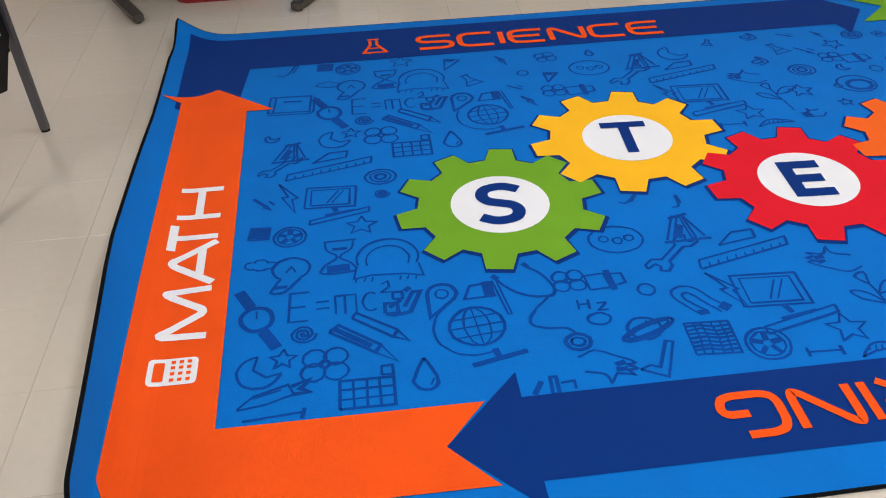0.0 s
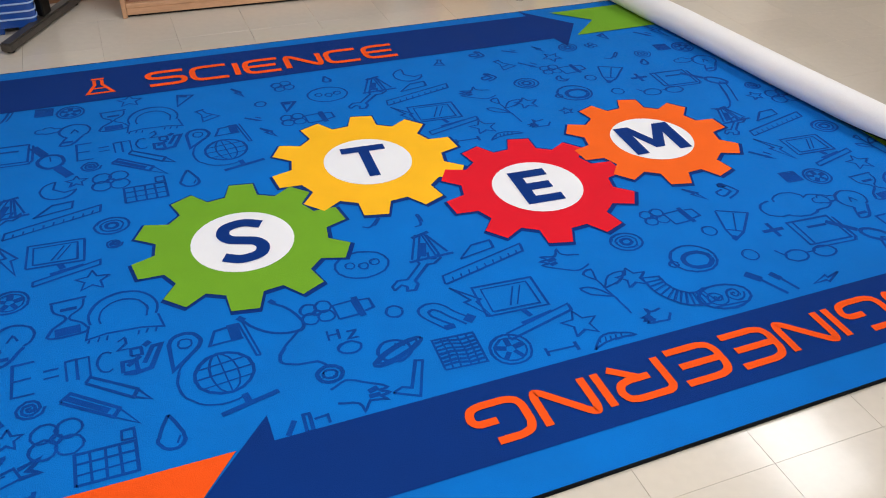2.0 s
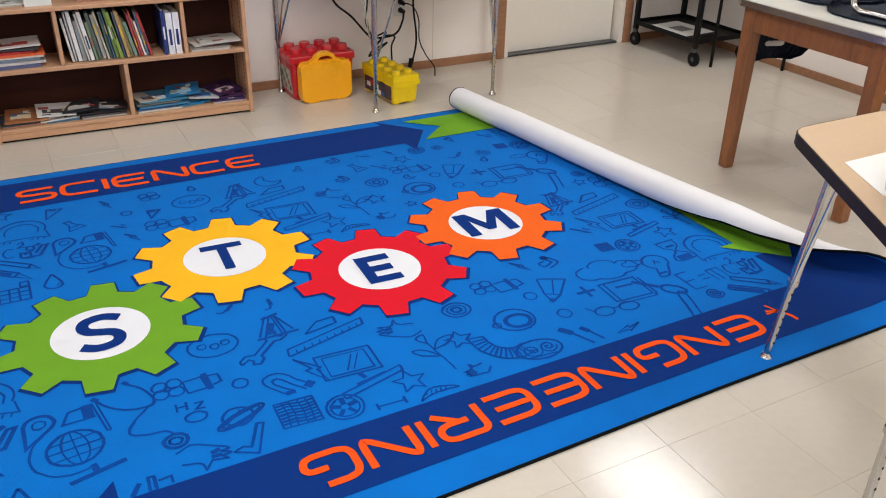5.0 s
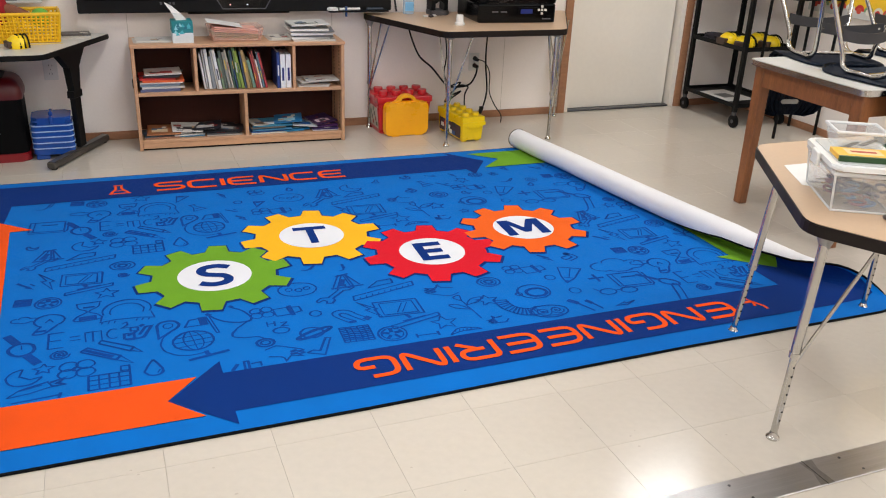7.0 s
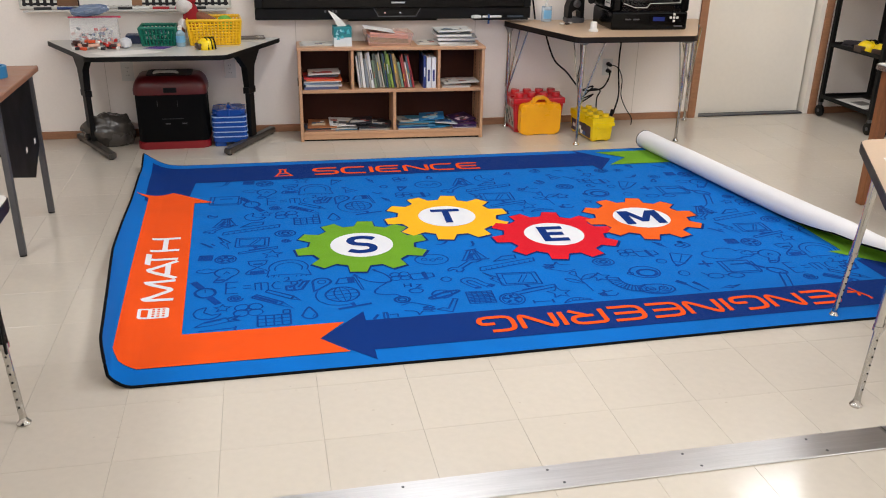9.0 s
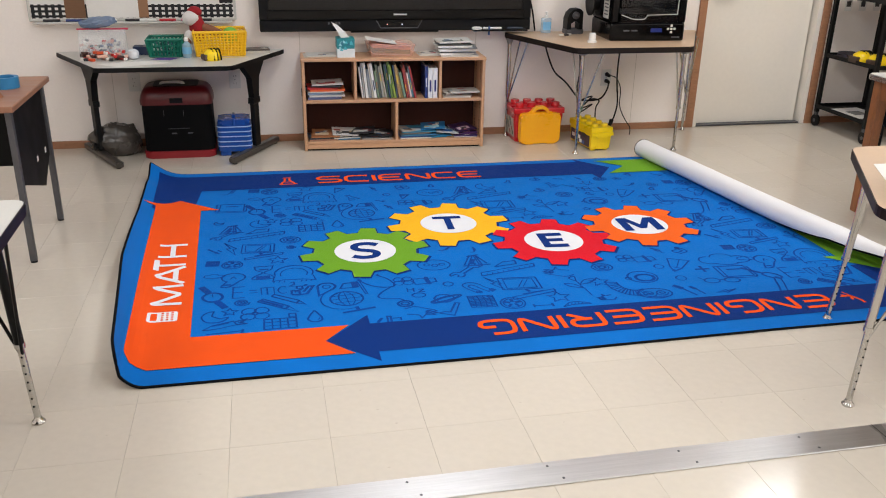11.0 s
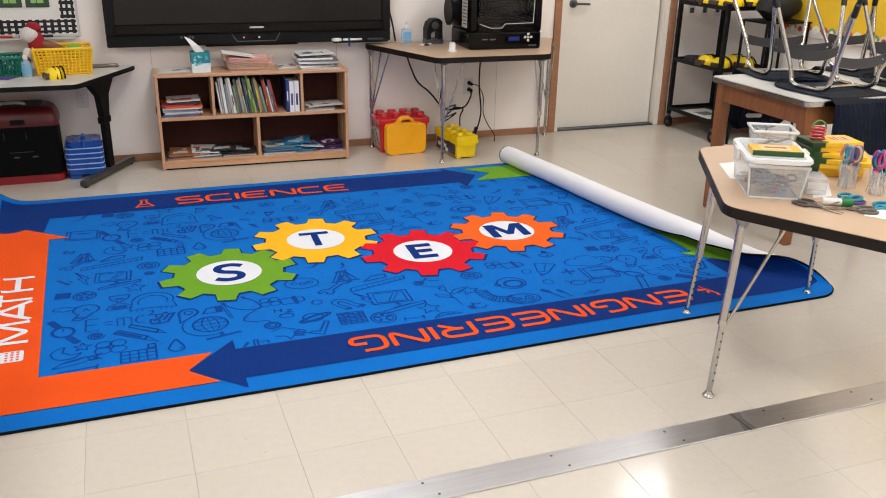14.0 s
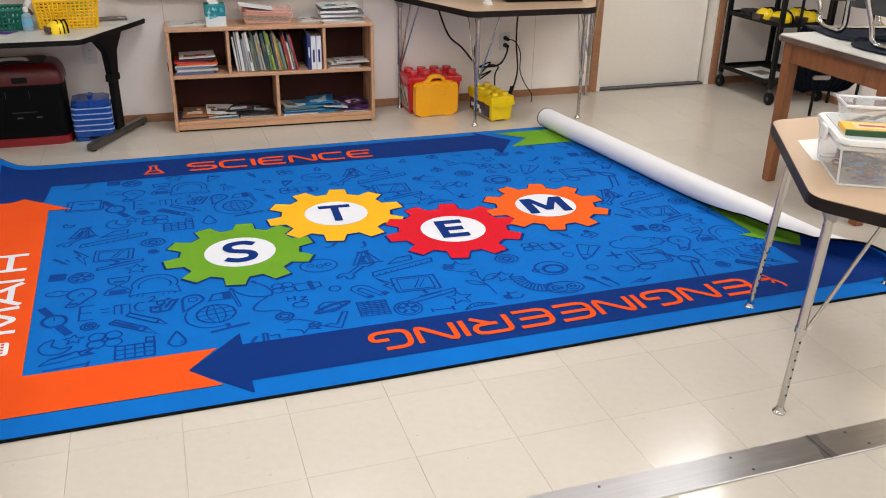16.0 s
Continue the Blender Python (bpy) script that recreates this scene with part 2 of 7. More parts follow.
part("door_handle", bm, M_steel, door, "brushed steel lever handle", True)

# ---- rug ----
S0 = [(0.3, 3.19), (0.5, 3.185), (0.6, 3.10), (0.7, 3.02), (0.8, 2.965), (0.9, 2.935), (1.0, 2.905), (1.2, 2.86), (1.4, 2.825), (1.75, 2.77), (2.05, 2.73), (2.4, 2.685), (2.6, 2.65), (2.95, 2.605)]
EDGE_R, EDGE_N, EDGE_F, EDGE_L = 3.19, 0.40, 2.865, -0.45


def roll_start(y):
    for (a, p), (b, q) in zip(S0, S0[1:]):
        if y <= b:
            t = max(0, min(1, (y - a) / (b - a)))
            return p + (q - p) * t
    return S0[-1][1]


def lay(x, y, h):
    """The rug's own flat plan (x, y) and height in the pile h, laid out: a skewed left side, a lifted corner, and the far-right side rolled up."""
    left = max(0.0, min(1.0, 1 - (x + 0.5) / 1.6))
    wx, wy = x - 0.034 * (y - 0.72) * left, y + 0.018 * left * max(0, y - 2.5) / 0.3 + 0.022 * max(0, 1 - left) * max(0, (1.0 - y) / 0.6) * min(1, max(0, (x - 0.9) / 1.2))
    z = 0.085 * math.exp(-(((x + 0.5) / 0.12) ** 2 + ((y - 2.87) / 0.13) ** 2))
    rise = max(0.0, min(1.0, (-0.3 - x) / 0.15))
    z += (0.065 + 0.06 * max(0.0, min(1.0, (2.1 - y) / 0.9))) * rise * rise * max(0.0, min(1.0, (2.95 - y) / 0.4))
    wx -= (0.05 * (min(y, 1.35) - 1.35) / 0.9 + 0.008 * math.exp(-((y - 1.75) / 0.5) ** 2)) * max(0.0, min(1.0, (-0.38 - x) / 0.07))
    s0 = roll_start(y)
    if x <= s0:
        return Vector((wx, wy, z + h))
    s = x - s0
    radius = 0.067 - 0.014 * max(0, min(1, (1.15 - y) / 0.4))
    th = s / radius
    r = radius - 0.013 * th / (2 * math.pi)
    r2 = r - h
    return Vector((wx - s + r2 * math.sin(th), wy, radius - r2 * math.cos(th)))


def inked(bm, h, step=0.06, fine=True):
    """Cut a flat plan mesh finely and lay it on the rug at pile height h."""
    xs, ys = [v.co.x for v in bm.verts], [v.co.y for v in bm.verts]
    cuts = []
    x = math.floor(min(xs) / step) * step
    while x < max(xs):
        if x < -0.1 or x > 2.5:
            cuts.append((x, 0))
        x += step / 3 if x > 2.5 or x < -0.25 else step
    y = math.floor(min(ys) / step) * step
    while y < max(ys):
        if min(xs) < -0.1 or max(xs) > 2.5:
            cuts.append((y, 1))
        y += step if max(xs) < 2.7 and min(xs) > -0.25 else step / 3
    for c, ax in cuts:
        bmesh.ops.bisect_plane(bm, geom=bm.verts[:] + bm.edges[:] + bm.faces[:], dist=1e-5, plane_co=(c, 0, 0) if ax == 0 else (0, c, 0), plane_no=(1, 0, 0) if ax == 0 else (0, 1, 0))
    for v in bm.verts:
        v.co = lay(v.co.x, v.co.y, h + v.co.z)
    return bm


def flat(pts, bm=None):
    bm = bm or bmesh.new()
    vs = [bm.verts.new((x, y, 0)) for x, y in pts]
    for t in tessellate_polygon([[Vector((x, y, 0)) for x, y in pts]]):
        bm.faces.new([vs[i] for i in t])
    return bm


def stroke(pts, w, bm=None, closed=False, z=0.0):
    """A flat ribbon of width w along a plan line, with mitred corners."""
    bm = bm or bmesh.new()
    P = [Vector((p[0], p[1])) for p in pts]
    n = len(P)
    a_, b_ = [], []
    for i in range(n):
        d1 = (P[i] - P[i - 1]) if (closed or i > 0) else (P[1] - P[0])
        d2 = (P[(i + 1) % n] - P[i]) if (closed or i < n - 1) else d1
        d1, d2 = (d1.normalized() if d1.length else d2.normalized()), (d2.normalized() if d2.length else d1.normalized())
        m = Vector((-(d1 + d2).y, (d1 + d2).x))
        m = m.normalized() if m.length > 1e-6 else Vector((-d1.y, d1.x))
        k = min(2.0, 1 / max(0.3, m.dot(Vector((-d1.y, d1.x)))))
        a_.append(bm.verts.new((*(P[i] + m * k * w / 2), z)))
        b_.append(bm.verts.new((*(P[i] - m * k * w / 2), z)))
    for i in range(n if closed else n - 1):
        j = (i + 1) % n
        bm.faces.new((a_[i], b_[i], b_[j], a_[j]))
    return bm


rug = thing("rug", "large blue printed classroom rug, one side still rolled up", "rug", (0, 0, 0))
# pile and backing as one sheet of 9 mm
def sheet(h):
    xs = [EDGE_L + 0.25 * i / 14 for i in range(14)] + [EDGE_L + 0.25 + (2.25 - EDGE_L) * i / 44 for i in range(44)] + [2.5 + (EDGE_R - 2.5) * i / 56 for i in range(57)]
    ys = [EDGE_N + (EDGE_F - EDGE_N) * i / 110 for i in range(111)]
    bm = bmesh.new()
    R = 0.15
    def pull(x, y):
        for cx, cy, sx, sy in ((EDGE_L + R, EDGE_N + R, -1, -1), (EDGE_R - R, EDGE_N + R, 1, -1)):
            dx, dy = (x - cx) * sx, (y - cy) * sy
            if dx > 0 and dy > 0:
                q = max(dx, dy) / math.hypot(dx, dy)
                return cx + sx * dx * q, cy + sy * dy * q
        return x, y
    g = [[bm.verts.new(lay(*pull(x, y), h)) for y in ys] for x in xs]
    for i in range(len(xs) - 1):
        for j in range(len(ys) - 1):
            bm.faces.new((g[i][j], g[i + 1][j], g[i + 1][j + 1], g[i][j + 1]))
    edge = [(x, EDGE_N) for x in xs] + [(EDGE_R, y) for y in ys[1:]] + [(x, EDGE_F) for x in xs[::-1][1:]] + [(EDGE_L, y) for y in ys[::-1][1:-1]]
    return bm, [lay(*pull(x, y), 0.0045) for x, y in edge]


bm, rim = sheet(0.009)
part("rug_top", bm, R_blue, rug, "bright blue short pile", True)
bm, _ = sheet(0.001)
part("backing", bm, R_back, rug, "white fabric backing", True)
part("binding", tube(rim, 0.0055, 6, closed=True), R_bind, rug, "black stitched edge binding", True)
H1, H2, H3 = 0.0105, 0.0118, 0.013
part("border_arrow", inked(flat([(-0.385, 0.6), (-0.36, 0.535), (-0.3, 0.502), (0.436, 0.502), (0.336, 0.614), (0.436, 0.73), (-0.161, 0.73), (-0.161, 2.19), (-0.07, 2.19), (-0.27, 2.375), (-0.44, 2.255), (-0.385, 2.25)]), H2), R_orange, rug, "orange border arrow")
part("border_arrow", inked(flat([(-0.4, 2.2), (-0.2, 2.2), (-0.165, 2.53), (2.134, 2.53), (2.155, 2.44), (2.3, 2.655), (2.12, 2.86), (2.13, 2.80), (-0.4, 2.80)]), H1), R_navy, rug, "navy border arrow")
# printed arrow; its right end also covers the blue margin, as that margin's shade
part("border_arrow", inked(flat([(0.336, 0.614), (0.52, 0.81), (0.52, 0.732), (2.81, 0.732), (2.81, 0.95), (3.172, 0.95), (3.172, 0.6), (3.15, 0.545), (3.08, 0.512), (2.9, 0.502), (0.522, 0.502), (0.522, 0.43)]), H1), R_navy, rug, "navy border arrow")
part("border_arrow", inked(flat([(2.25, 2.53), (2.40, 2.665), (2.25, 2.80), (3.06, 2.80), (3.06, 1.05), (3.1, 1.05), (2.93, 0.88), (2.74, 1.06), (2.81, 1.06), (2.81, 2.53)]), H2 + 0.0004, 0.05), R_green, rug, "green border arrow")

# lettering drawn as strokes in a unit box: width, lines
GLYPH = {
    "S": (1, [[(1, 1), (0.18, 1), (0, 0.88), (0, 0.62), (0.16, 0.52), (0.86, 0.5), (1, 0.38), (1, 0.12), (0.84, 0), (0, 0)]]),
    "C": (1, [[(1, 1), (0.18, 1), (0, 0.84), (0, 0.16), (0.18, 0), (1, 0)]]),
    "I": (0.05, [[(0.5, 0), (0.5, 1)]]),
    "E": (1, [[(1, 1), (0.18, 1), (0, 0.84), (0, 0.16), (0.18, 0), (1, 0)], [(0, 0.5), (0.9, 0.5)]]),
    "N": (1, [[(0, 0), (0, 0.92), (0.1, 1), (0.9, 0.04), (1, 0.1), (1, 1)]]),
    "G": (1, [[(0.72, 1), (0.18, 1), (0, 0.84), (0, 0.16), (0.18, 0), (0.84, 0), (1, 0.14), (1, 0.48), (0.55, 0.48)]]),
    "R": (1, [[(0, 0), (0, 1), (0.84, 1), (1, 0.86), (1, 0.58), (0.84, 0.44), (0.3, 0.44)], [(0.5, 0.44), (1, 0)]]),
    "M": (1.35, [[(0, 0), (0.02, 1), (0.5, 0.04), (0.94, 1), (1, 0)]]),
    "A": (1.3, [[(0, 0), (0.5, 1), (1, 0)], [(0.2, 0.3), (0.8, 0.3)]]),
    "T": (0.95, [[(0, 1), (1, 1)], [(0.5, 0), (0.5, 1)]]),
    "H": (0.85, [[(0, 0), (0, 1)], [(1, 0), (1, 1)], [(0, 0.5), (1, 0.5)]]),
}


def eased(pts, r):
    """The same line with its inner corners cut twice, so that they read as round."""
    for cut in (r, r * 0.4):
        new_pts = [pts[0]]
        for a, p, b in zip(pts, pts[1:], pts[2:]):
            for e in (a, b):
                k = min(cut, (e - p).length * 0.3)
                new_pts.append(p + (e - p).normalized() * k)
        pts = new_pts + [pts[-1]]
    return pts


def word(text, start, end, height, w, material, gap=0.32, spans=None):
    """Each letter is one part of the rug; the word runs from start to end."""
    start, end = Vector(start), Vector(end)
    along = (end - start)
    total = sum(GLYPH[c][0] for c in text) + gap * (len(text) - 1)
    unit = along.length / total
    d = along.normalized()
    up = Vector((-d.y, d.x)) * height
    pos = 0.0
    for k, c in enumerate(text):
        gw, lines = GLYPH[c]
        bm = bmesh.new()
        a, b = (unit * pos, unit * (pos + gw)) if spans is None else spans[k]
        for q, line in enumerate(lines):
            stroke(eased([start + d * (a + (b - a) * x) + up * y for x, y in line], w * 0.6), w, bm, z=0.0003 * q)
        part("letter", inked(bm, H2 + 0.0012), material, rug, "printed letter " + c)
        pos += gw + gap


word("SCIENCE", (0.475, 2.59), (1.435, 2.574), 0.11, 0.022, R_orange, 0.25)
word("ENGINEERING", (2.468, 0.66), (0.943, 0.668), 0.11, 0.021, R_orange, 0.26)
word("MATH", (-0.206, 1.030), (-0.207, 1.695), 0.124, 0.023, R_white, 0.06, ((0.007, 0.19), (0.214, 0.397), (0.362, 0.482), (0.524, 0.668)))

# small border signs: flask, calculator, robot arm
bm = stroke([(0.28, 2.71), (0.325, 2.71)], 0.012)
stroke([(0.29, 2.70), (0.29, 2.66), (0.262, 2.59), (0.348, 2.59), (0.316, 2.66), (0.316, 2.70)], 0.012, bm)
stroke([(0.285, 2.63), (0.325, 2.63)], 0.01, bm)
part("flask_print", inked(bm, H2), R_orange, rug, "printed orange flask sign")
calc = part("calculator_print", inked(flat(rounded(-0.332, 0.876, -0.216, 0.964, 0.012, 3)), H2 + 0.0012), R_white, rug, "printed white calculator sign")
part("screen_print", inked(flat(rounded(-0.319, 0.889, -0.294, 0.951, 0.004, 2)), H2 + 0.0024), R_orange, calc)
for gx in (-0.274, -0.255, -0.236):
    for gy in (0.892, 0.912, 0.932, 0.950):
        part("key_print", inked(flat([(gx - 0.005, gy - 0.005), (gx + 0.005, gy - 0.005), (gx + 0.005, gy + 0.005), (gx - 0.005, gy + 0.005)]), H2 + 0.0024), R_orange, calc)
bm = stroke([(2.55, 0.64), (2.59, 0.625), (2.575, 0.59)], 0.012)
stroke([(2.59, 0.625), (2.61, 0.58), (2.61, 0.555)], 0.012, bm)
stroke([(2.575, 0.67), (2.59, 0.625), (2.54, 0.625)], 0.008, bm)
part("robot_arm_print", inked(bm, H2), R_orange, rug, "printed orange robot arm sign")


def gear_outline(cx, cy, ro, rr, a0, grow=0.0, teeth=10):
    out = []
    for k in range(teeth):
        for da, r in ((-11.5, rr), (-6.8, ro), (6.8, ro), (11.5, rr)):
            a = radians(a0 + 36 * k + da * (1 + grow * 4))
            out.append((cx + (r + grow) * math.cos(a), cy + (r + grow) * math.sin(a)))
    return out


BOLD = {
    "S": [[(0.95, 0.86), (0.6, 0.97), (0.22, 0.9), (0.12, 0.72), (0.24, 0.57), (0.5, 0.5), (0.76, 0.43), (0.88, 0.28), (0.78, 0.1), (0.4, 0.03), (0.05, 0.14)]],
    "T": [[(0, 0.9), (1, 0.9)], [(0.5, 0), (0.5, 0.9)]],
    "E": [[(0.92, 0.9), (0.14, 0.9), (0.14, 0.1), (0.92, 0.1)], [(0.2, 0.5), (0.84, 0.5)]],
}


def bold_letter(ch, w, h, thick):
    if ch == "M":
        half = [(0, 0), (0, 1), (0.27, 1), (0.5, 0.46)]
        low = [(0.78, 0), (0.78, 0.66), (0.58, 0.16), (0.42, 0.16), (0.22, 0.66), (0.22, 0)]
        return flat([((x - 0.5) * w, (y - 0.5) * h) for x, y in half + [(0.73, 1), (1, 1), (1, 0)] + low])
    bm = bmesh.new()
    for q, line in enumerate(BOLD[ch]):
        pts = [Vector(((x - 0.5) * w, (y - 0.5) * h, 0)) for x, y in line]
        stroke(smooth_line(pts, 5) if ch == "S" else pts, thick, bm, z=0.0003 * q)
    return bm


for ch, cx, cy, ro, a0, m, rot, who in (("S", 0.593, 1.487, 0.308, 80.7, R_green, -3, "green"), ("T", 1.064, 1.797, 0.318, 77.5, R_yellow, -3, "yellow"),
                                       ("E", 1.528, 1.473, 0.308, 76.5, R_red, -3, "red"), ("M", 2.05, 1.622, 0.3, 76, R_orange2, -3, "orange")):
    part("gear_shadow", flat(gear_outline(cx + 0.001, cy - 0.003, ro, ro * 0.79, a0, 0.011)), R_navy, rug, "navy outline of a printed gear").location.z = H1 - 0.0005 + 0.00025 * "STEM".index(ch)
    g = part("gear_print", flat(gear_outline(cx, cy, ro, ro * 0.79, a0)), m, rug, "printed %s gear" % who)
    g.location.z = H2 + 0.0003 * "STEM".index(ch)
    dd = part("disc", flat([(cx + 0.146 * math.cos(k * math.pi / 18), cy + 0.146 * math.sin(k * math.pi / 18)) for k in range(36)]), R_white, g, "white disc in the gear")
    dd.location.z = 0.0012
    lt = part("letter", bold_letter(ch, {"M": 0.212, "S": 0.135, "T": 0.15, "E": 0.135}[ch], {"S": 0.186, "T": 0.196}.get(ch, 0.186), {"S": 0.038, "T": 0.036}.get(ch, 0.04)), R_navy, g, "bold navy letter " + ch)
    lt.matrix_basis = pose(cx, cy, 0.0026, 0, 0, rot)


# ---- doodles printed on the rug: outlines in a unit square, drawn as thin ribbons ----
def ring(cx, cy, rx, ry=None, a0=0, a1=360, n=16):
    ry = ry or rx
    return [(cx + rx * math.cos(radians(a0 + (a1 - a0) * k / n)), cy + ry * math.sin(radians(a0 + (a1 - a0) * k / n))) for k in range(n + 1)]


def star_line(cx, cy, r):
    return [(cx + (r if k % 2 == 0 else r * 0.45) * math.sin(k * math.pi / 5), cy + (r if k % 2 == 0 else r * 0.45) * math.cos(k * math.pi / 5)) for k in range(11)]


def spiral_line(cx, cy, r, turns=2.5):
    return [(cx + r * k / 30 * math.cos(turns * 2 * math.pi * k / 30), cy + r * k / 30 * math.sin(turns * 2 * math.pi * k / 30)) for k in range(31)]


def rect(x0, y0, x1, y1):
    return [(x0, y0), (x1, y0), (x1, y1), (x0, y1), (x0, y0)]


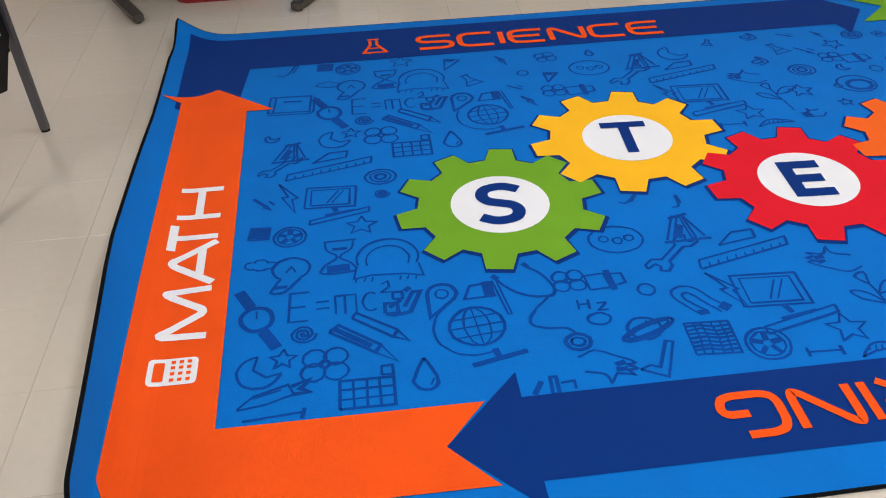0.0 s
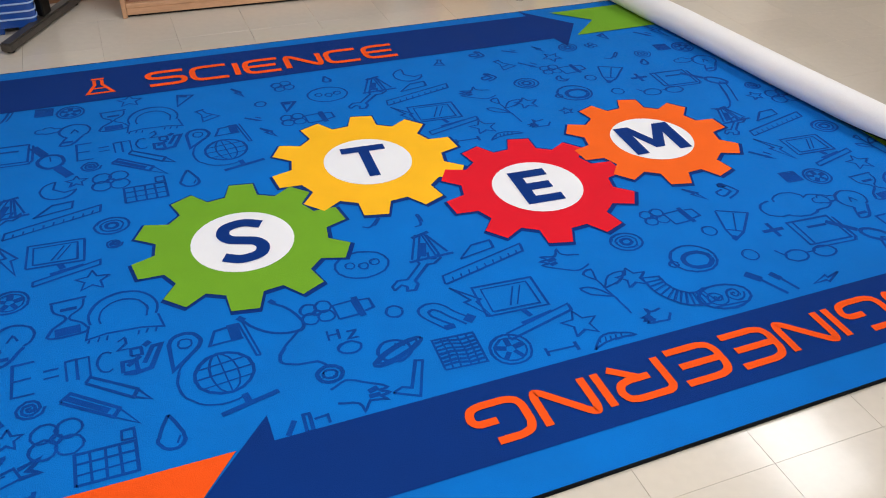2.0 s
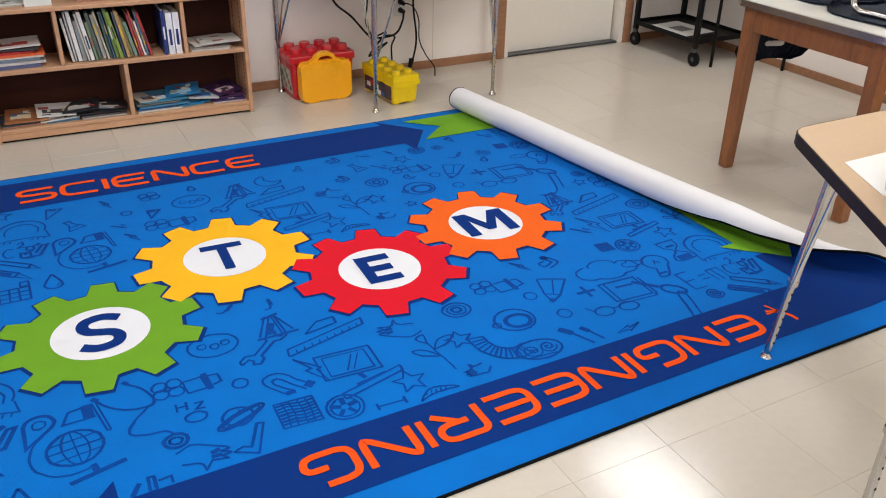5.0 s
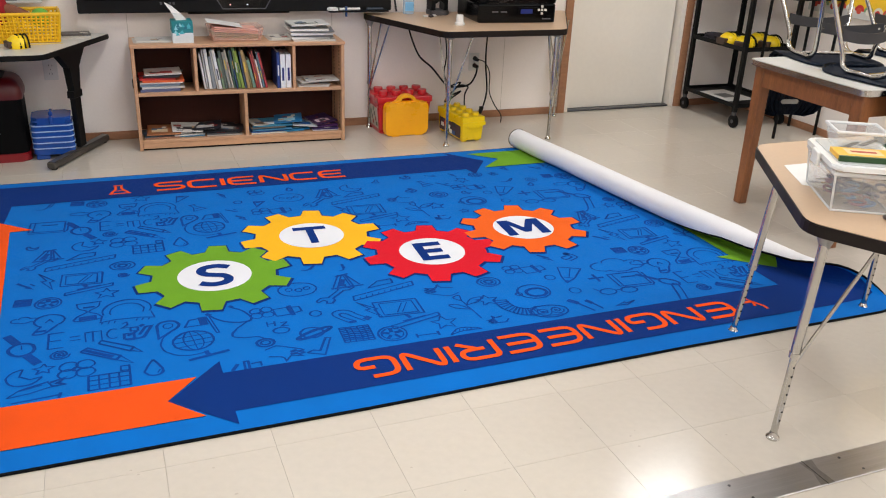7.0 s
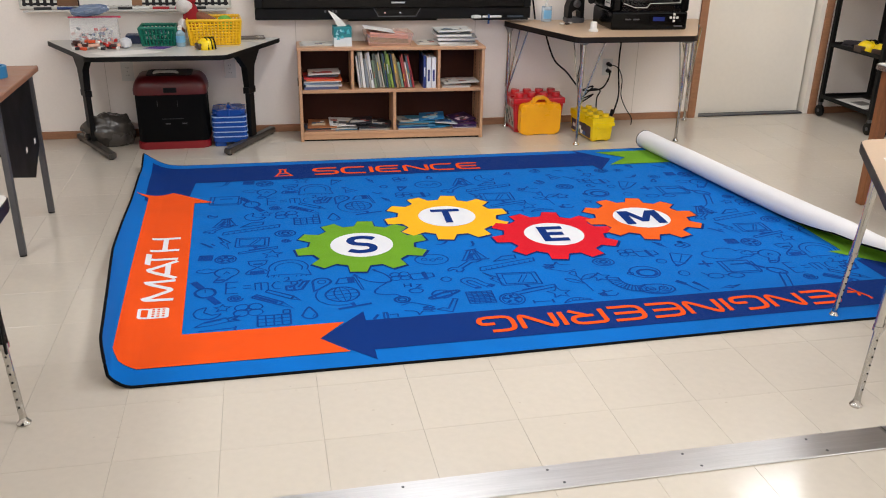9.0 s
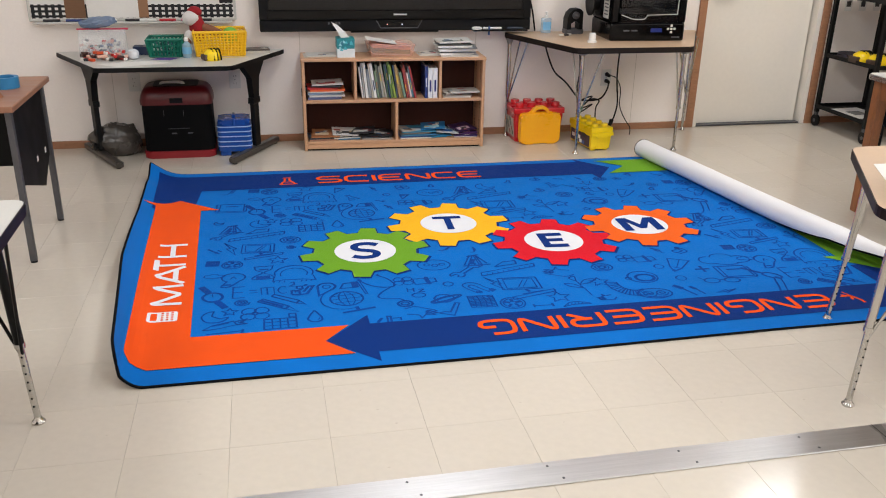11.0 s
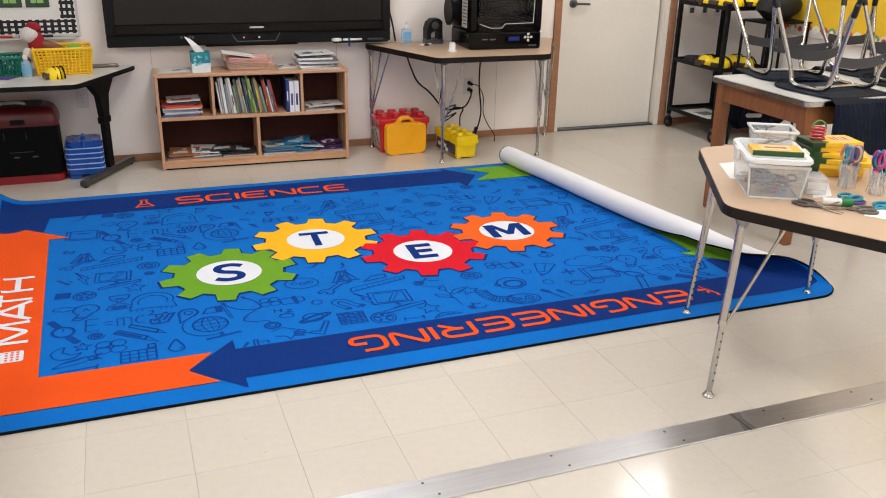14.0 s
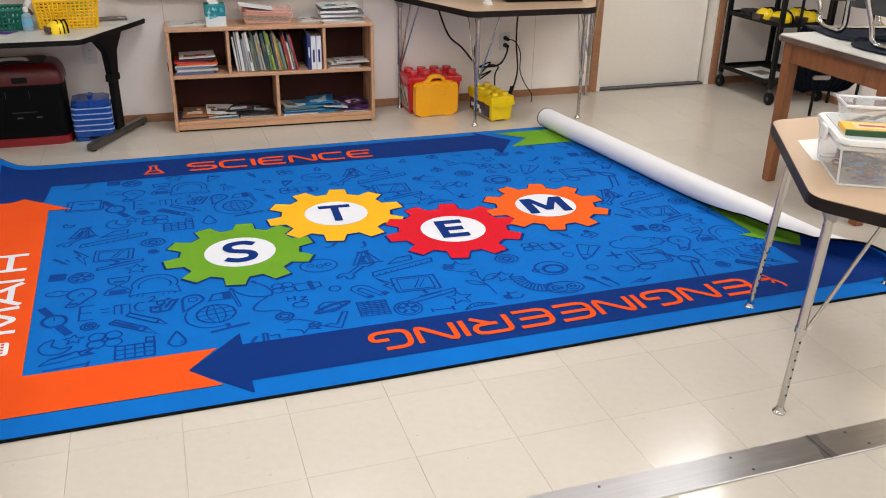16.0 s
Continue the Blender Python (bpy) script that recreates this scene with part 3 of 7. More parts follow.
# each: list of (line, stroke factor)
DOODLE = {
    "watch": [([(-0.12, 0.52), (-0.03, 0.2)], 7), (ring(0, 0, 0.17, 0.19), 2.6), ([(0.04, -0.2), (0.13, -0.52)], 7), ([(0, 0), (0.02, 0.13)], 1)],
    "pin": [(ring(0, 0.15, 0.22, None, -30, 210) + [(0, -0.4), (0.19, 0.04)], 3.5), (ring(0, 0.15, 0.1), 1.2)],
    "flag": [([(0.2, 0.42), (0.4, -0.5)], 1.2), ([(0.13, 0.4), (0.33, -0.5), (0.4, -0.5)], 1.2), ([(0.13, 0.38), (-0.28, 0.3), (-0.4, -0.06), (0.18, -0.0)], 1.3), ([(-0.05, 0.17), (0.15, 0.19)], 16)],
    "stethoscope": [([(-0.3, 0.36), (-0.2, 0.2), (-0.05, 0.1), (0.1, 0.08), (0.14, 0.17), (0.08, 0.34), (-0.04, 0.47)], 1.9), ([(0.1, 0.09), (-0.02, -0.03), (-0.1, -0.13), (-0.1, -0.22), (0.0, -0.27), (0.14, -0.29), (0.19, -0.35)], 1.7), (ring(0.19, -0.44, 0.09, 0.08), 2), (ring(0.19, -0.44, 0.05, 0.04), 1.4), ([(-0.31, 0.38), (-0.27, 0.33)], 4), ([(-0.05, 0.5), (-0.01, 0.45)], 4)],
    "flower": [(ring(-0.18, 0.15, 0.2), 1.2), (ring(0.18, 0.18, 0.2), 1.2), (ring(0.2, -0.17, 0.2), 1.2), (ring(-0.18, -0.18, 0.2), 1.2), (ring(0, 0, 0.08), 1.6)],
    "cup": [(rect(-0.35, -0.25, 0.1, 0.25), 1.3), ([(0.18, -0.35), (0.18, 0.35)], 4), ([(0.25, -0.2), (0.48, -0.15), (0.48, 0.15), (0.25, 0.2)], 1.2)],
    "circle": [(ring(0, 0, 0.25), 1.2)],
    "planet": [(ring(-0.06, 0.02, 0.3, 0.27), 1.5), ([(x * 0.86 - y * 0.5, x * 0.42 + y * 0.9 - 0.02) for x, y in ring(0, 0, 0.56, 0.14)], 2.4), ([(x * 0.86 - y * 0.5, x * 0.42 + y * 0.9 - 0.02) for x, y in ring(0, 0, 0.46, 0.08)], 1.2)] + [([(0.0 + 0.05 * k, 0.2 - 0.02 * k), (-0.04 + 0.06 * k, 0.09)], 1) for k in range(5)],
    "magnet": [([(0.36, -0.3), (0.14, -0.06), (0.0, 0.14), (-0.18, 0.26), (-0.36, 0.22), (-0.44, 0.08), (-0.36, -0.1), (-0.1, -0.42)], 1.4), ([(0.2, -0.38), (0.0, -0.12), (-0.14, 0.06), (-0.24, 0.1), (-0.28, 0.02), (-0.2, -0.12), (0.02, -0.36)], 1.4), ([(0.24, -0.2), (0.36, -0.32)], 7), ([(-0.06, -0.3), (-0.06, -0.42)], 7)],
    "bolt": [([(-0.2, 0.5), (0.02, 0.05), (-0.1, 0.02), (0.2, -0.5), (0.1, -0.05), (0.2, 0.0), (-0.2, 0.5)], 1.6)],
    "laptop": [(rect(-0.4, 0.0, 0.3, 0.5), 1.5), (rect(-0.32, 0.06, 0.22, 0.44), 1), ([(-0.1, 0.1), (0.05, 0.4)], 1), ([(-0.02, 0.1), (0.13, 0.4)], 1), ([(-0.3, -0.4), (0.5, -0.15), (0.5, -0.05), (-0.3, -0.3), (-0.3, -0.4)], 1.4), ([(-0.1, -0.2), (0.3, -0.1)], 2.5), ([(0, 0), (0.05, -0.12)], 4)],
    "star": [(star_line(0, 0, 0.42), 1.5)],
    "weave": [(rect(-0.4, -0.4, 0.4, 0.4), 1.2)] + [([(-0.4, y), (-0.15, y + 0.03), (0.12, y - 0.03), (0.4, y)], 1.5) for y in (-0.3, -0.2, -0.1, 0, 0.1, 0.2, 0.3)] + [([(x, -0.4), (x + 0.03, 0), (x, 0.4)], 1) for x in (-0.25, -0.1, 0.08, 0.24)],
    "wheel": [(ring(0, 0, 0.42), 1.5), (ring(0, 0, 0.32), 1)] + [([(0.08 * math.cos(a), 0.08 * math.sin(a)), (0.3 * math.cos(a), 0.3 * math.sin(a))], 4) for a in (0.3, 1.56, 2.8, 4.07, 5.33)],
    "plant": [([(0.1, -0.5), (0.0, -0.1), (-0.1, 0.3)], 1.5), ([(0, -0.1), (-0.3, 0.0), (-0.4, 0.15), (-0.2, 0.12), (0, -0.1)], 1.3), ([(-0.05, 0.1), (0.2, 0.2), (0.35, 0.4), (0.1, 0.35), (-0.05, 0.1)], 1.3), ([(-0.1, 0.3), (-0.25, 0.45), (-0.1, 0.55), (-0.1, 0.3)], 1.3)],
    "moon": [(ring(0, 0, 0.4, None, 100, 350) + [(0.15, -0.15), (-0.1, 0.05), (-0.07, 0.39)], 1.5)],
    "spiral": [(spiral_line(0, 0, 0.4, 3), 1.3)],
    "target": [(ring(0, 0, 0.42, 0.36), 1.3), (ring(0, 0, 0.28, 0.24), 1.3), (ring(0, 0, 0.14, 0.12), 2)],
    "pencils": [([(-0.5, 0.1), (0.1, -0.25), (0.16, -0.12), (-0.4, 0.22), (-0.5, 0.1)], 1.8), ([(-0.45, 0.15), (0.05, -0.14)], 3), ([(0.1, -0.25), (0.4, -0.4), (0.16, -0.12)], 1.3), ([(-0.25, 0.35), (0.3, 0.02), (0.34, 0.14), (-0.2, 0.45), (-0.25, 0.35)], 1.6), ([(0.3, 0.02), (0.5, -0.05), (0.34, 0.14)], 1.3)],
    "globe": [(ring(0.05, 0.1, 0.32), 1.6), (ring(0.05, 0.1, 0.15, 0.32), 1), ([(-0.27, 0.1), (0.37, 0.1)], 1), ([(-0.22, 0.25), (0.32, 0.25)], 1), ([(-0.22, -0.05), (0.32, -0.05)], 1), ([(0.05, 0.42), (0.05, -0.22)], 1), (ring(0.0, 0.1, 0.46, None, 120, 290), 1.3), ([(-0.15, -0.5), (0.5, -0.42)], 3), ([(0.15, -0.3), (0.17, -0.46)], 3)],
    "drop": [([(-0.02, 0.5), (-0.2, 0.05), (-0.26, -0.2), (-0.1, -0.4), (0.12, -0.4), (0.25, -0.2), (0.18, 0.05), (-0.02, 0.5)], 1.8), ([(0.1, -0.3), (0.16, -0.12)], 1.2)],
    "grid": [(rect(-0.45, -0.35, 0.4, 0.25), 1.6), ([(-0.45, -0.15), (0.4, -0.15)], 1.2), ([(-0.45, 0.05), (0.4, 0.05)], 1.2)] + [([(x, -0.35), (x, 0.25)], 1.4) for x in (-0.24, -0.03, 0.18)] + [(rect(0.22, 0.3, 0.4, 0.5), 1.2)],
    "rocket": [([(-0.5, -0.2), (-0.3, 0.05), (0.2, 0.25), (0.3, 0.05), (-0.1, -0.12), (-0.5, -0.2)], 1.5), ([(0.25, 0.2), (0.5, 0.32), (0.38, 0.16), (0.52, 0.08), (0.28, 0.05)], 2.5), ([(-0.3, 0.0), (0.1, 0.14)], 1), ([(-0.4, -0.42), (0.5, -0.3)], 1.5), ([(0.45, -0.42), (0.48, -0.22)], 2)],
    "glove": [([(0.5, -0.25), (0.2, -0.4), (-0.05, -0.3), (-0.4, -0.1), (-0.45, -0.02), (-0.3, 0.0), (-0.48, 0.1), (-0.3, 0.14), (-0.4, 0.25), (-0.1, 0.2), (0.05, 0.4), (0.1, 0.2), (0.45, 0.1)], 1.5), ([(-0.3, -0.08), (-0.12, -0.02)], 4), ([(-0.3, 0.08), (-0.1, 0.1)], 4)],
    "pen": [([(-0.4, -0.3), (-0.1, -0.35), (0.1, -0.1), (0.3, 0.45), (0.42, 0.4), (0.2, -0.2)], 1.4)],
    "chart": [([(-0.4, -0.3), (-0.2, 0.1)], 2.5), (rect(0, -0.3, 0.12, 0.2), 2), ([(0.2, 0.0), (0.5, 0.05), (0.5, -0.2)], 1.6)],
    "bulb": [(ring(0.05, 0.15, 0.3, 0.28, -60, 240), 1.5), ([(0.2, -0.1), (-0.05, -0.42), (-0.25, -0.4), (-0.1, -0.1)], 1.6), ([(-0.2, -0.3), (0.0, -0.3)], 3), ([(-0.02, 0.05), (0.05, 0.2), (0.12, 0.05)], 1)],
    "dome": [(ring(0, 0.05, 0.4, 0.4, -20, 200), 1.6), (ring(0, 0.0, 0.28, 0.3, -20, 200), 1.2), ([(-0.4, -0.1), (-0.42, -0.35), (-0.2, -0.3), (0.2, -0.3), (0.45, -0.35), (0.4, -0.1)], 1.4)] + [([(x, -0.42), (x + 0.02, -0.34)], 1) for x in (-0.4, -0.3, -0.2, 0.15, 0.25, 0.35)],
    "cone": [([(-0.3, 0.4), (0.3, 0.4), (-0.1, -0.5), (-0.3, 0.4)], 2), ([(-0.2, 0.3), (0.1, 0.3)], 5)],
    "tripod": [([(-0.42, -0.42), (0.46, -0.34)], 2.2), ([(-0.08, 0.4), (-0.36, -0.36)], 1.4), ([(0.02, 0.4), (-0.24, -0.32)], 1.4), ([(0.04, 0.36), (0.1, -0.34)], 1.4), ([(0.1, 0.36), (0.18, -0.32)], 1.4), ([(0.12, 0.34), (0.36, -0.28)], 1.4), ([(-0.18, 0.3), (0.2, 0.42)], 3), ([(-0.02, 0.1), (-0.14, -0.3)], 5)],
    "ruler": [([(-0.5, -0.25), (0.48, 0.0), (0.5, 0.13), (-0.48, -0.12), (-0.5, -0.25)], 1.4)] + [([(x, -0.13 + 0.25 * x), (x + 0.01, -0.06 + 0.25 * x)], 1) for x in (-0.4, -0.3, -0.2, -0.1, 0, 0.1, 0.2, 0.3, 0.4)] + [([(-0.2, 0.08), (0.0, 0.28), (0.22, 0.3), (0.2, 0.16), (-0.2, 0.08)], 1.3)],
    "palette": [(ring(0, 0, 0.46, 0.36), 1.4), (ring(-0.2, 0.02, 0.08), 1), (ring(0.02, -0.04, 0.08), 1), (ring(0.22, 0.02, 0.08), 1)],
    "wrench": [([(-0.5, -0.34), (-0.36, -0.24), (-0.28, -0.3), (-0.32, -0.4), (-0.2, -0.42), (-0.1, -0.3), (-0.12, -0.2), (0.2, 0.12), (0.32, 0.1), (0.48, 0.22), (0.48, 0.32), (0.36, 0.22), (0.28, 0.26), (0.32, 0.4), (0.18, 0.38), (0.08, 0.26), (0.1, 0.18), (-0.22, -0.14), (-0.38, -0.12), (-0.5, -0.24), (-0.5, -0.34)], 1.5)],
    "scissors": [([(-0.4, 0.3), (0.2, -0.15)], 1.5), ([(-0.4, -0.1), (0.2, 0.2)], 1.5), (ring(0.32, -0.2, 0.13), 1.3), (ring(0.32, 0.25, 0.13), 1.3)],
    "book": [(rect(-0.4, -0.3, 0.35, 0.3), 1.5), ([(-0.3, -0.3), (-0.3, 0.3)], 1.5), ([(-0.15, 0.1), (0.2, 0.1)], 2), ([(-0.4, -0.38), (0.35, -0.38), (0.42, -0.3), (0.42, 0.25)], 1.3)],
    "brush": [([(-0.4, 0.4), (0.1, -0.15)], 2.5), ([(0.1, -0.1), (0.3, -0.4), (0.0, -0.2)], 2), ([(0.2, 0.2), (0.42, -0.1)], 1.5)],
    "flask": [([(-0.1, 0.4), (-0.1, 0.1), (-0.35, -0.4), (0.35, -0.4), (0.1, 0.1), (0.1, 0.4)], 1.4), ([(-0.18, 0.42), (0.18, 0.42)], 2), ([(-0.22, -0.15), (0.22, -0.15)], 1.2)],
    "cloud": [(ring(-0.25, 0, 0.2, 0.16, 90, 270) + ring(0.0, -0.12, 0.2, 0.1, 200, 340) + ring(0.28, 0, 0.18, 0.15, -90, 90) + ring(0, 0.12, 0.2, 0.14, 0, 180), 1.3)],
    "plus": [([(0, -0.3), (0, 0.3)], 3), ([(-0.3, 0), (0.3, 0)], 3)],
    "glasses": [(ring(-0.25, 0, 0.18, 0.13), 1.6), (ring(0.22, -0.02, 0.18, 0.13), 1.6), ([(-0.07, 0.02), (0.04, 0.02)], 1.4), ([(-0.42, 0.05), (-0.5, 0.2)], 1.2)],
    "helmet": [(ring(0, 0, 0.4, 0.36), 1.6), (ring(0.05, -0.05, 0.25, 0.2), 3), (ring(-0.4, -0.05, 0.08), 1.5)],
    "coil": [(ring(0, 0.3, 0.5, 0.6, 170 + k * 9, 172 + k * 9, 1) + ring(0, 0.3, 0.28, 0.36, 172 + k * 9, 170 + k * 9, 1), 1) for k in range(14)] + [(ring(0, 0.3, 0.5, 0.6, 170, 300), 1.3), (ring(0, 0.3, 0.28, 0.36, 170, 300), 1.3)],
    "brain": [(ring(0, 0, 0.45, 0.28), 1.5), (spiral_line(-0.15, 0, 0.2, 2), 1), (spiral_line(0.18, 0.02, 0.18, 2), 1), ([(-0.3, -0.2), (0.3, -0.2)], 1.2)],
    "h2o": [([(-0.4, 0.45), (-0.4, 0.1)], 1.5), ([(-0.15, 0.45), (-0.15, 0.1)], 1.5), ([(-0.4, 0.28), (-0.15, 0.28)], 1.3), ([(0.05, 0.3), (0.25, 0.3), (0.05, 0.05), (0.28, 0.05)], 1.3), (ring(0, -0.25, 0.28, 0.2), 1.6)],
    "formula": [([(-0.32, 0.2), (-0.5, 0.2), (-0.5, -0.2), (-0.32, -0.2)], 1.4), ([(-0.5, 0), (-0.35, 0)], 1.2), ([(-0.25, 0.04), (-0.13, 0.04)], 1.2), ([(-0.25, -0.06), (-0.13, -0.06)], 1.2), ([(-0.07, -0.16), (-0.07, 0.1), (0.02, 0.1), (0.02, -0.16)], 1.1), ([(0.02, 0.1), (0.12, 0.1), (0.12, -0.16)], 1.1), (ring(0.26, -0.03, 0.08, 0.13, 50, 310, 10), 1.1), ([(0.37, 0.2), (0.44, 0.24), (0.44, 0.16), (0.36, 0.08), (0.46, 0.08)], 0.9)],
    "tube": [([(-0.2, -0.4), (0.35, -0.2), (0.2, 0.3), (0.05, 0.2), (0.12, -0.1), (-0.3, -0.2), (-0.35, 0.05), (-0.05, 0.1)], 1.8), (ring(0.1, 0.3, 0.1), 1.5)],
    "dumbbell": [([(-0.4, 0), (0.4, 0)], 1.3), ([(-0.4, -0.15), (-0.4, 0.15)], 2), ([(0.4, -0.15), (0.4, 0.15)], 2)],
    "two_brushes": [([(-0.48, 0.4), (-0.2, 0.12)], 6), ([(-0.2, 0.12), (0.14, -0.46)], 2), ([(0.1, 0.3), (0.26, 0.06)], 5), ([(0.26, 0.06), (0.48, -0.36)], 2)],
    "pencil_tip": [([(-0.3, 0.4), (0.3, 0.46), (0.16, -0.2), (-0.02, -0.5), (-0.16, -0.2), (-0.3, 0.4)], 1.6), ([(-0.16, -0.2), (0.16, -0.2)], 1.3), ([(0.04, 0.4), (0.02, -0.2)], 1.2), ([(-0.02, -0.5), (0.0, -0.36)], 4)],
    "blocks": [(rect(-0.42, -0.42, -0.1, -0.05), 2.2), ([(-0.42, -0.42), (-0.2, -0.5), (0.2, -0.44), (0.5, 0.3), (0.3, 0.3), (0.06, -0.22)], 2.6), (rect(-0.2, 0.1, 0.04, 0.36), 2), ([(0.1, 0.36), (0.26, 0.5)], 5), ([(-0.3, -0.2), (0.0, 0.05)], 3)],
    "magnifier": [([(-0.5, 0.24), (-0.02, 0.0)], 5), ([(x * 0.9 + y * 0.3 + 0.24, -x * 0.36 + y * 0.9 - 0.12) for x, y in ring(0, 0, 0.26, 0.15)], 2.4)],
    "arc_leaf": [([(-0.5, -0.2), (-0.25, 0.1), (0.1, 0.16), (0.5, 0.0), (0.1, -0.02), (-0.2, -0.06), (-0.5, -0.2)], 1.5)] + [([(-0.3 + 0.12 * k, -0.04), (-0.26 + 0.12 * k, 0.1)], 1) for k in range(5)],
    "checkmark": [([(-0.5, -0.22), (-0.28, -0.12), (-0.12, -0.2), (0.2, 0.5), (0.34, 0.44), (-0.04, -0.46), (-0.5, -0.22)], 1.4)],
    "hourglass": [([(-0.3, 0.46), (0.3, 0.5)], 2), ([(-0.26, 0.44), (-0.22, 0.2), (-0.02, 0.0), (-0.24, -0.22), (-0.28, -0.46), (0.3, -0.42), (0.22, -0.18), (0.02, 0.0), (0.22, 0.22), (0.26, 0.46)], 1.5), ([(-0.2, -0.34), (0.2, -0.32)], 7), ([(-0.12, 0.24), (0.14, 0.24)], 4)],
}
INK = 0.0048
ROUND = ("stethoscope", "magnet", "drop", "plant", "glove", "tube", "pen", "arc_leaf", "hourglass", "bulb")
_ink = {}


def doodle_mesh(kind, size):
    bm = bmesh.new()
    wob = random.Random(len(kind) * 31 + int(1000 * size))
    for q, (line, f) in enumerate(DOODLE[kind]):
        drawn = [(x * size, y * size) for x, y in line]
        if len(drawn) > 2:
            drawn = [(p.x, p.y) for p in smooth_line([(x, y, 0) for x, y in drawn], 3)] if kind in ROUND else drawn
        drawn = [(x + wob.uniform(-1, 1) * 0.0012, y + wob.uniform(-1, 1) * 0.0012) for x, y in drawn]
        width = INK * f * (0.8 if f > 3 else 1) * wob.uniform(0.8, 1.15)
        stroke(drawn, width, bm, z=0.00006 * q)
        if f < 3 and len(drawn) > 3:
            # the pen goes over part of the line a second time
            a = wob.randrange(0, len(drawn) // 2)
            again = [(x + 0.0035 * wob.uniform(0.5, 1.2), y - 0.0035 * wob.uniform(0.5, 1.2)) for x, y in drawn[a:a + max(3, len(drawn) // 2)]]
            stroke(again, width * 0.45, bm, z=0.00006 * q + 0.00003)
    return bm


# the print repeats over two steps; one repeat as rows of kind, place, size, turn
ROW_A = [("watch", -0.094, 1.08, 0.235, 12), ("formula", 0.124, 1.114, 0.275, 1), ("blocks", 0.274, 1.098, 0.103, 0), ("pin", 0.369, 1.087, 0.171, -23), ("flag", 0.493, 1.085, 0.146, -3), ("stethoscope", 0.623, 1.036, 0.336, 0), ("moon", -0.077, 0.893, 0.13, -3), ("star", -0.022, 0.928, 0.081, -3), ("spiral", 0.025, 1.009, 0.084, -3), ("flower", 0.078, 0.898, 0.142, -3), ("pencils", 0.185, 0.974, 0.199, -8), ("rocket", -0.039, 0.807, 0.157, -3), ("grid", 0.179, 0.801, 0.145, 0), ("drop", 0.313, 0.831, 0.111, -2), ("globe", 0.445, 0.955, 0.215, 6), ("chart", 0.595, 0.763, 0.106, -3), ("flower", 0.713, 1.114, 0.109, -3), ("cup", 0.801, 1.102, 0.117, 4), ("circle", 0.903, 1.051, 0.089, -3), ("h2o", 0.758, 0.987, 0.106, -3)]
ROW_B = [("planet", 0.865, 0.909, 0.14, -3), ("glove", 0.74, 0.8, 0.133, 177), ("checkmark", 0.869, 0.804, 0.12, 0), ("magnet", 1.031, 1.006, 0.165, -3), ("bolt", 1.104, 1.021, 0.148, 2), ("laptop", 1.222, 0.945, 0.245, -3), ("star", 1.339, 0.845, 0.121, -3), ("weave", 1.007, 0.858, 0.135, -3), ("wheel", 1.129, 0.82, 0.127, -3), ("dumbbell", 1.25, 0.777, 0.101, -3), ("plant", 1.48, 0.932, 0.191, -8), ("arc_leaf", 1.39, 0.767, 0.123, -3), ("star", 1.567, 0.965, 0.107, -3), ("coil", 1.697, 0.865, 0.221, -3), ("glove", 1.539, 0.805, 0.08, 25), ("target", 1.641, 1.118, 0.117, -3), ("ruler", 1.205, 1.179, 0.27, 0), ("wrench", 1.018, 1.19, 0.174, 0), ("palette", 0.882, 1.27, 0.166, -3), ("tripod", 1.078, 1.294, 0.151, -3)]
ROW_C = [("glove", 1.419, 1.099, 0.134, -3), ("moon", 1.224, 1.334, 0.139, -3), ("dome", 0.248, 1.273, 0.211, -3), ("hourglass", 0.115, 1.305, 0.152, -2), ("bulb", -0.022, 1.247, 0.168, 0), ("cloud", -0.098, 1.298, 0.094, -3), ("wheel", -0.022, 1.418, 0.11, -3), ("weave", -0.11, 1.445, 0.07, -3), ("star", 0.182, 1.445, 0.108, -3), ("laptop", 0.101, 1.549, 0.214, -3), ("bolt", -0.038, 1.616, 0.159, -3), ("brush", -0.107, 1.594, 0.081, 0), ("target", 0.249, 1.692, 0.117, -3), ("plant", 0.315, 1.52, 0.142, -8), ("ruler", 0.09, 1.781, 0.272, 0), ("wrench", -0.065, 1.8, 0.138, 0), ("tripod", -0.034, 1.882, 0.139, -3), ("helmet", 1.781, 0.983, 0.172, -3), ("brain", 1.762, 0.811, 0.171, -3), ("two_brushes", 1.926, 0.819, 0.121, -8)]
ROW_D = [("circle", 1.948, 0.943, 0.099, -3), ("glasses", 2.125, 0.892, 0.199, -3), ("bolt", 2.084, 0.784, 0.096, -100), ("book", 2.23, 0.977, 0.195, -3), ("plus", 2.094, 1.023, 0.119, -3), ("pencil_tip", 1.997, 1.087, 0.162, -31), ("flower", 1.789, 1.201, 0.102, -3), ("cup", 1.87, 1.178, 0.119, 4), ("circle", 1.907, 1.083, 0.092, -3), ("cloud", 2.25, 1.111, 0.273, -3), ("magnifier", 2.343, 0.936, 0.176, -20), ("pen", 2.299, 0.769, 0.231, 0)]
CELL = ROW_A + ROW_B + ROW_C + ROW_D
P1, P2 = (0.185, 1.05), (2.46, -0.19)
GEARS = [(0.593, 1.487), (1.064, 1.797), (1.528, 1.473), (2.05, 1.622)]
seen_at = []
rng = random.Random(2)
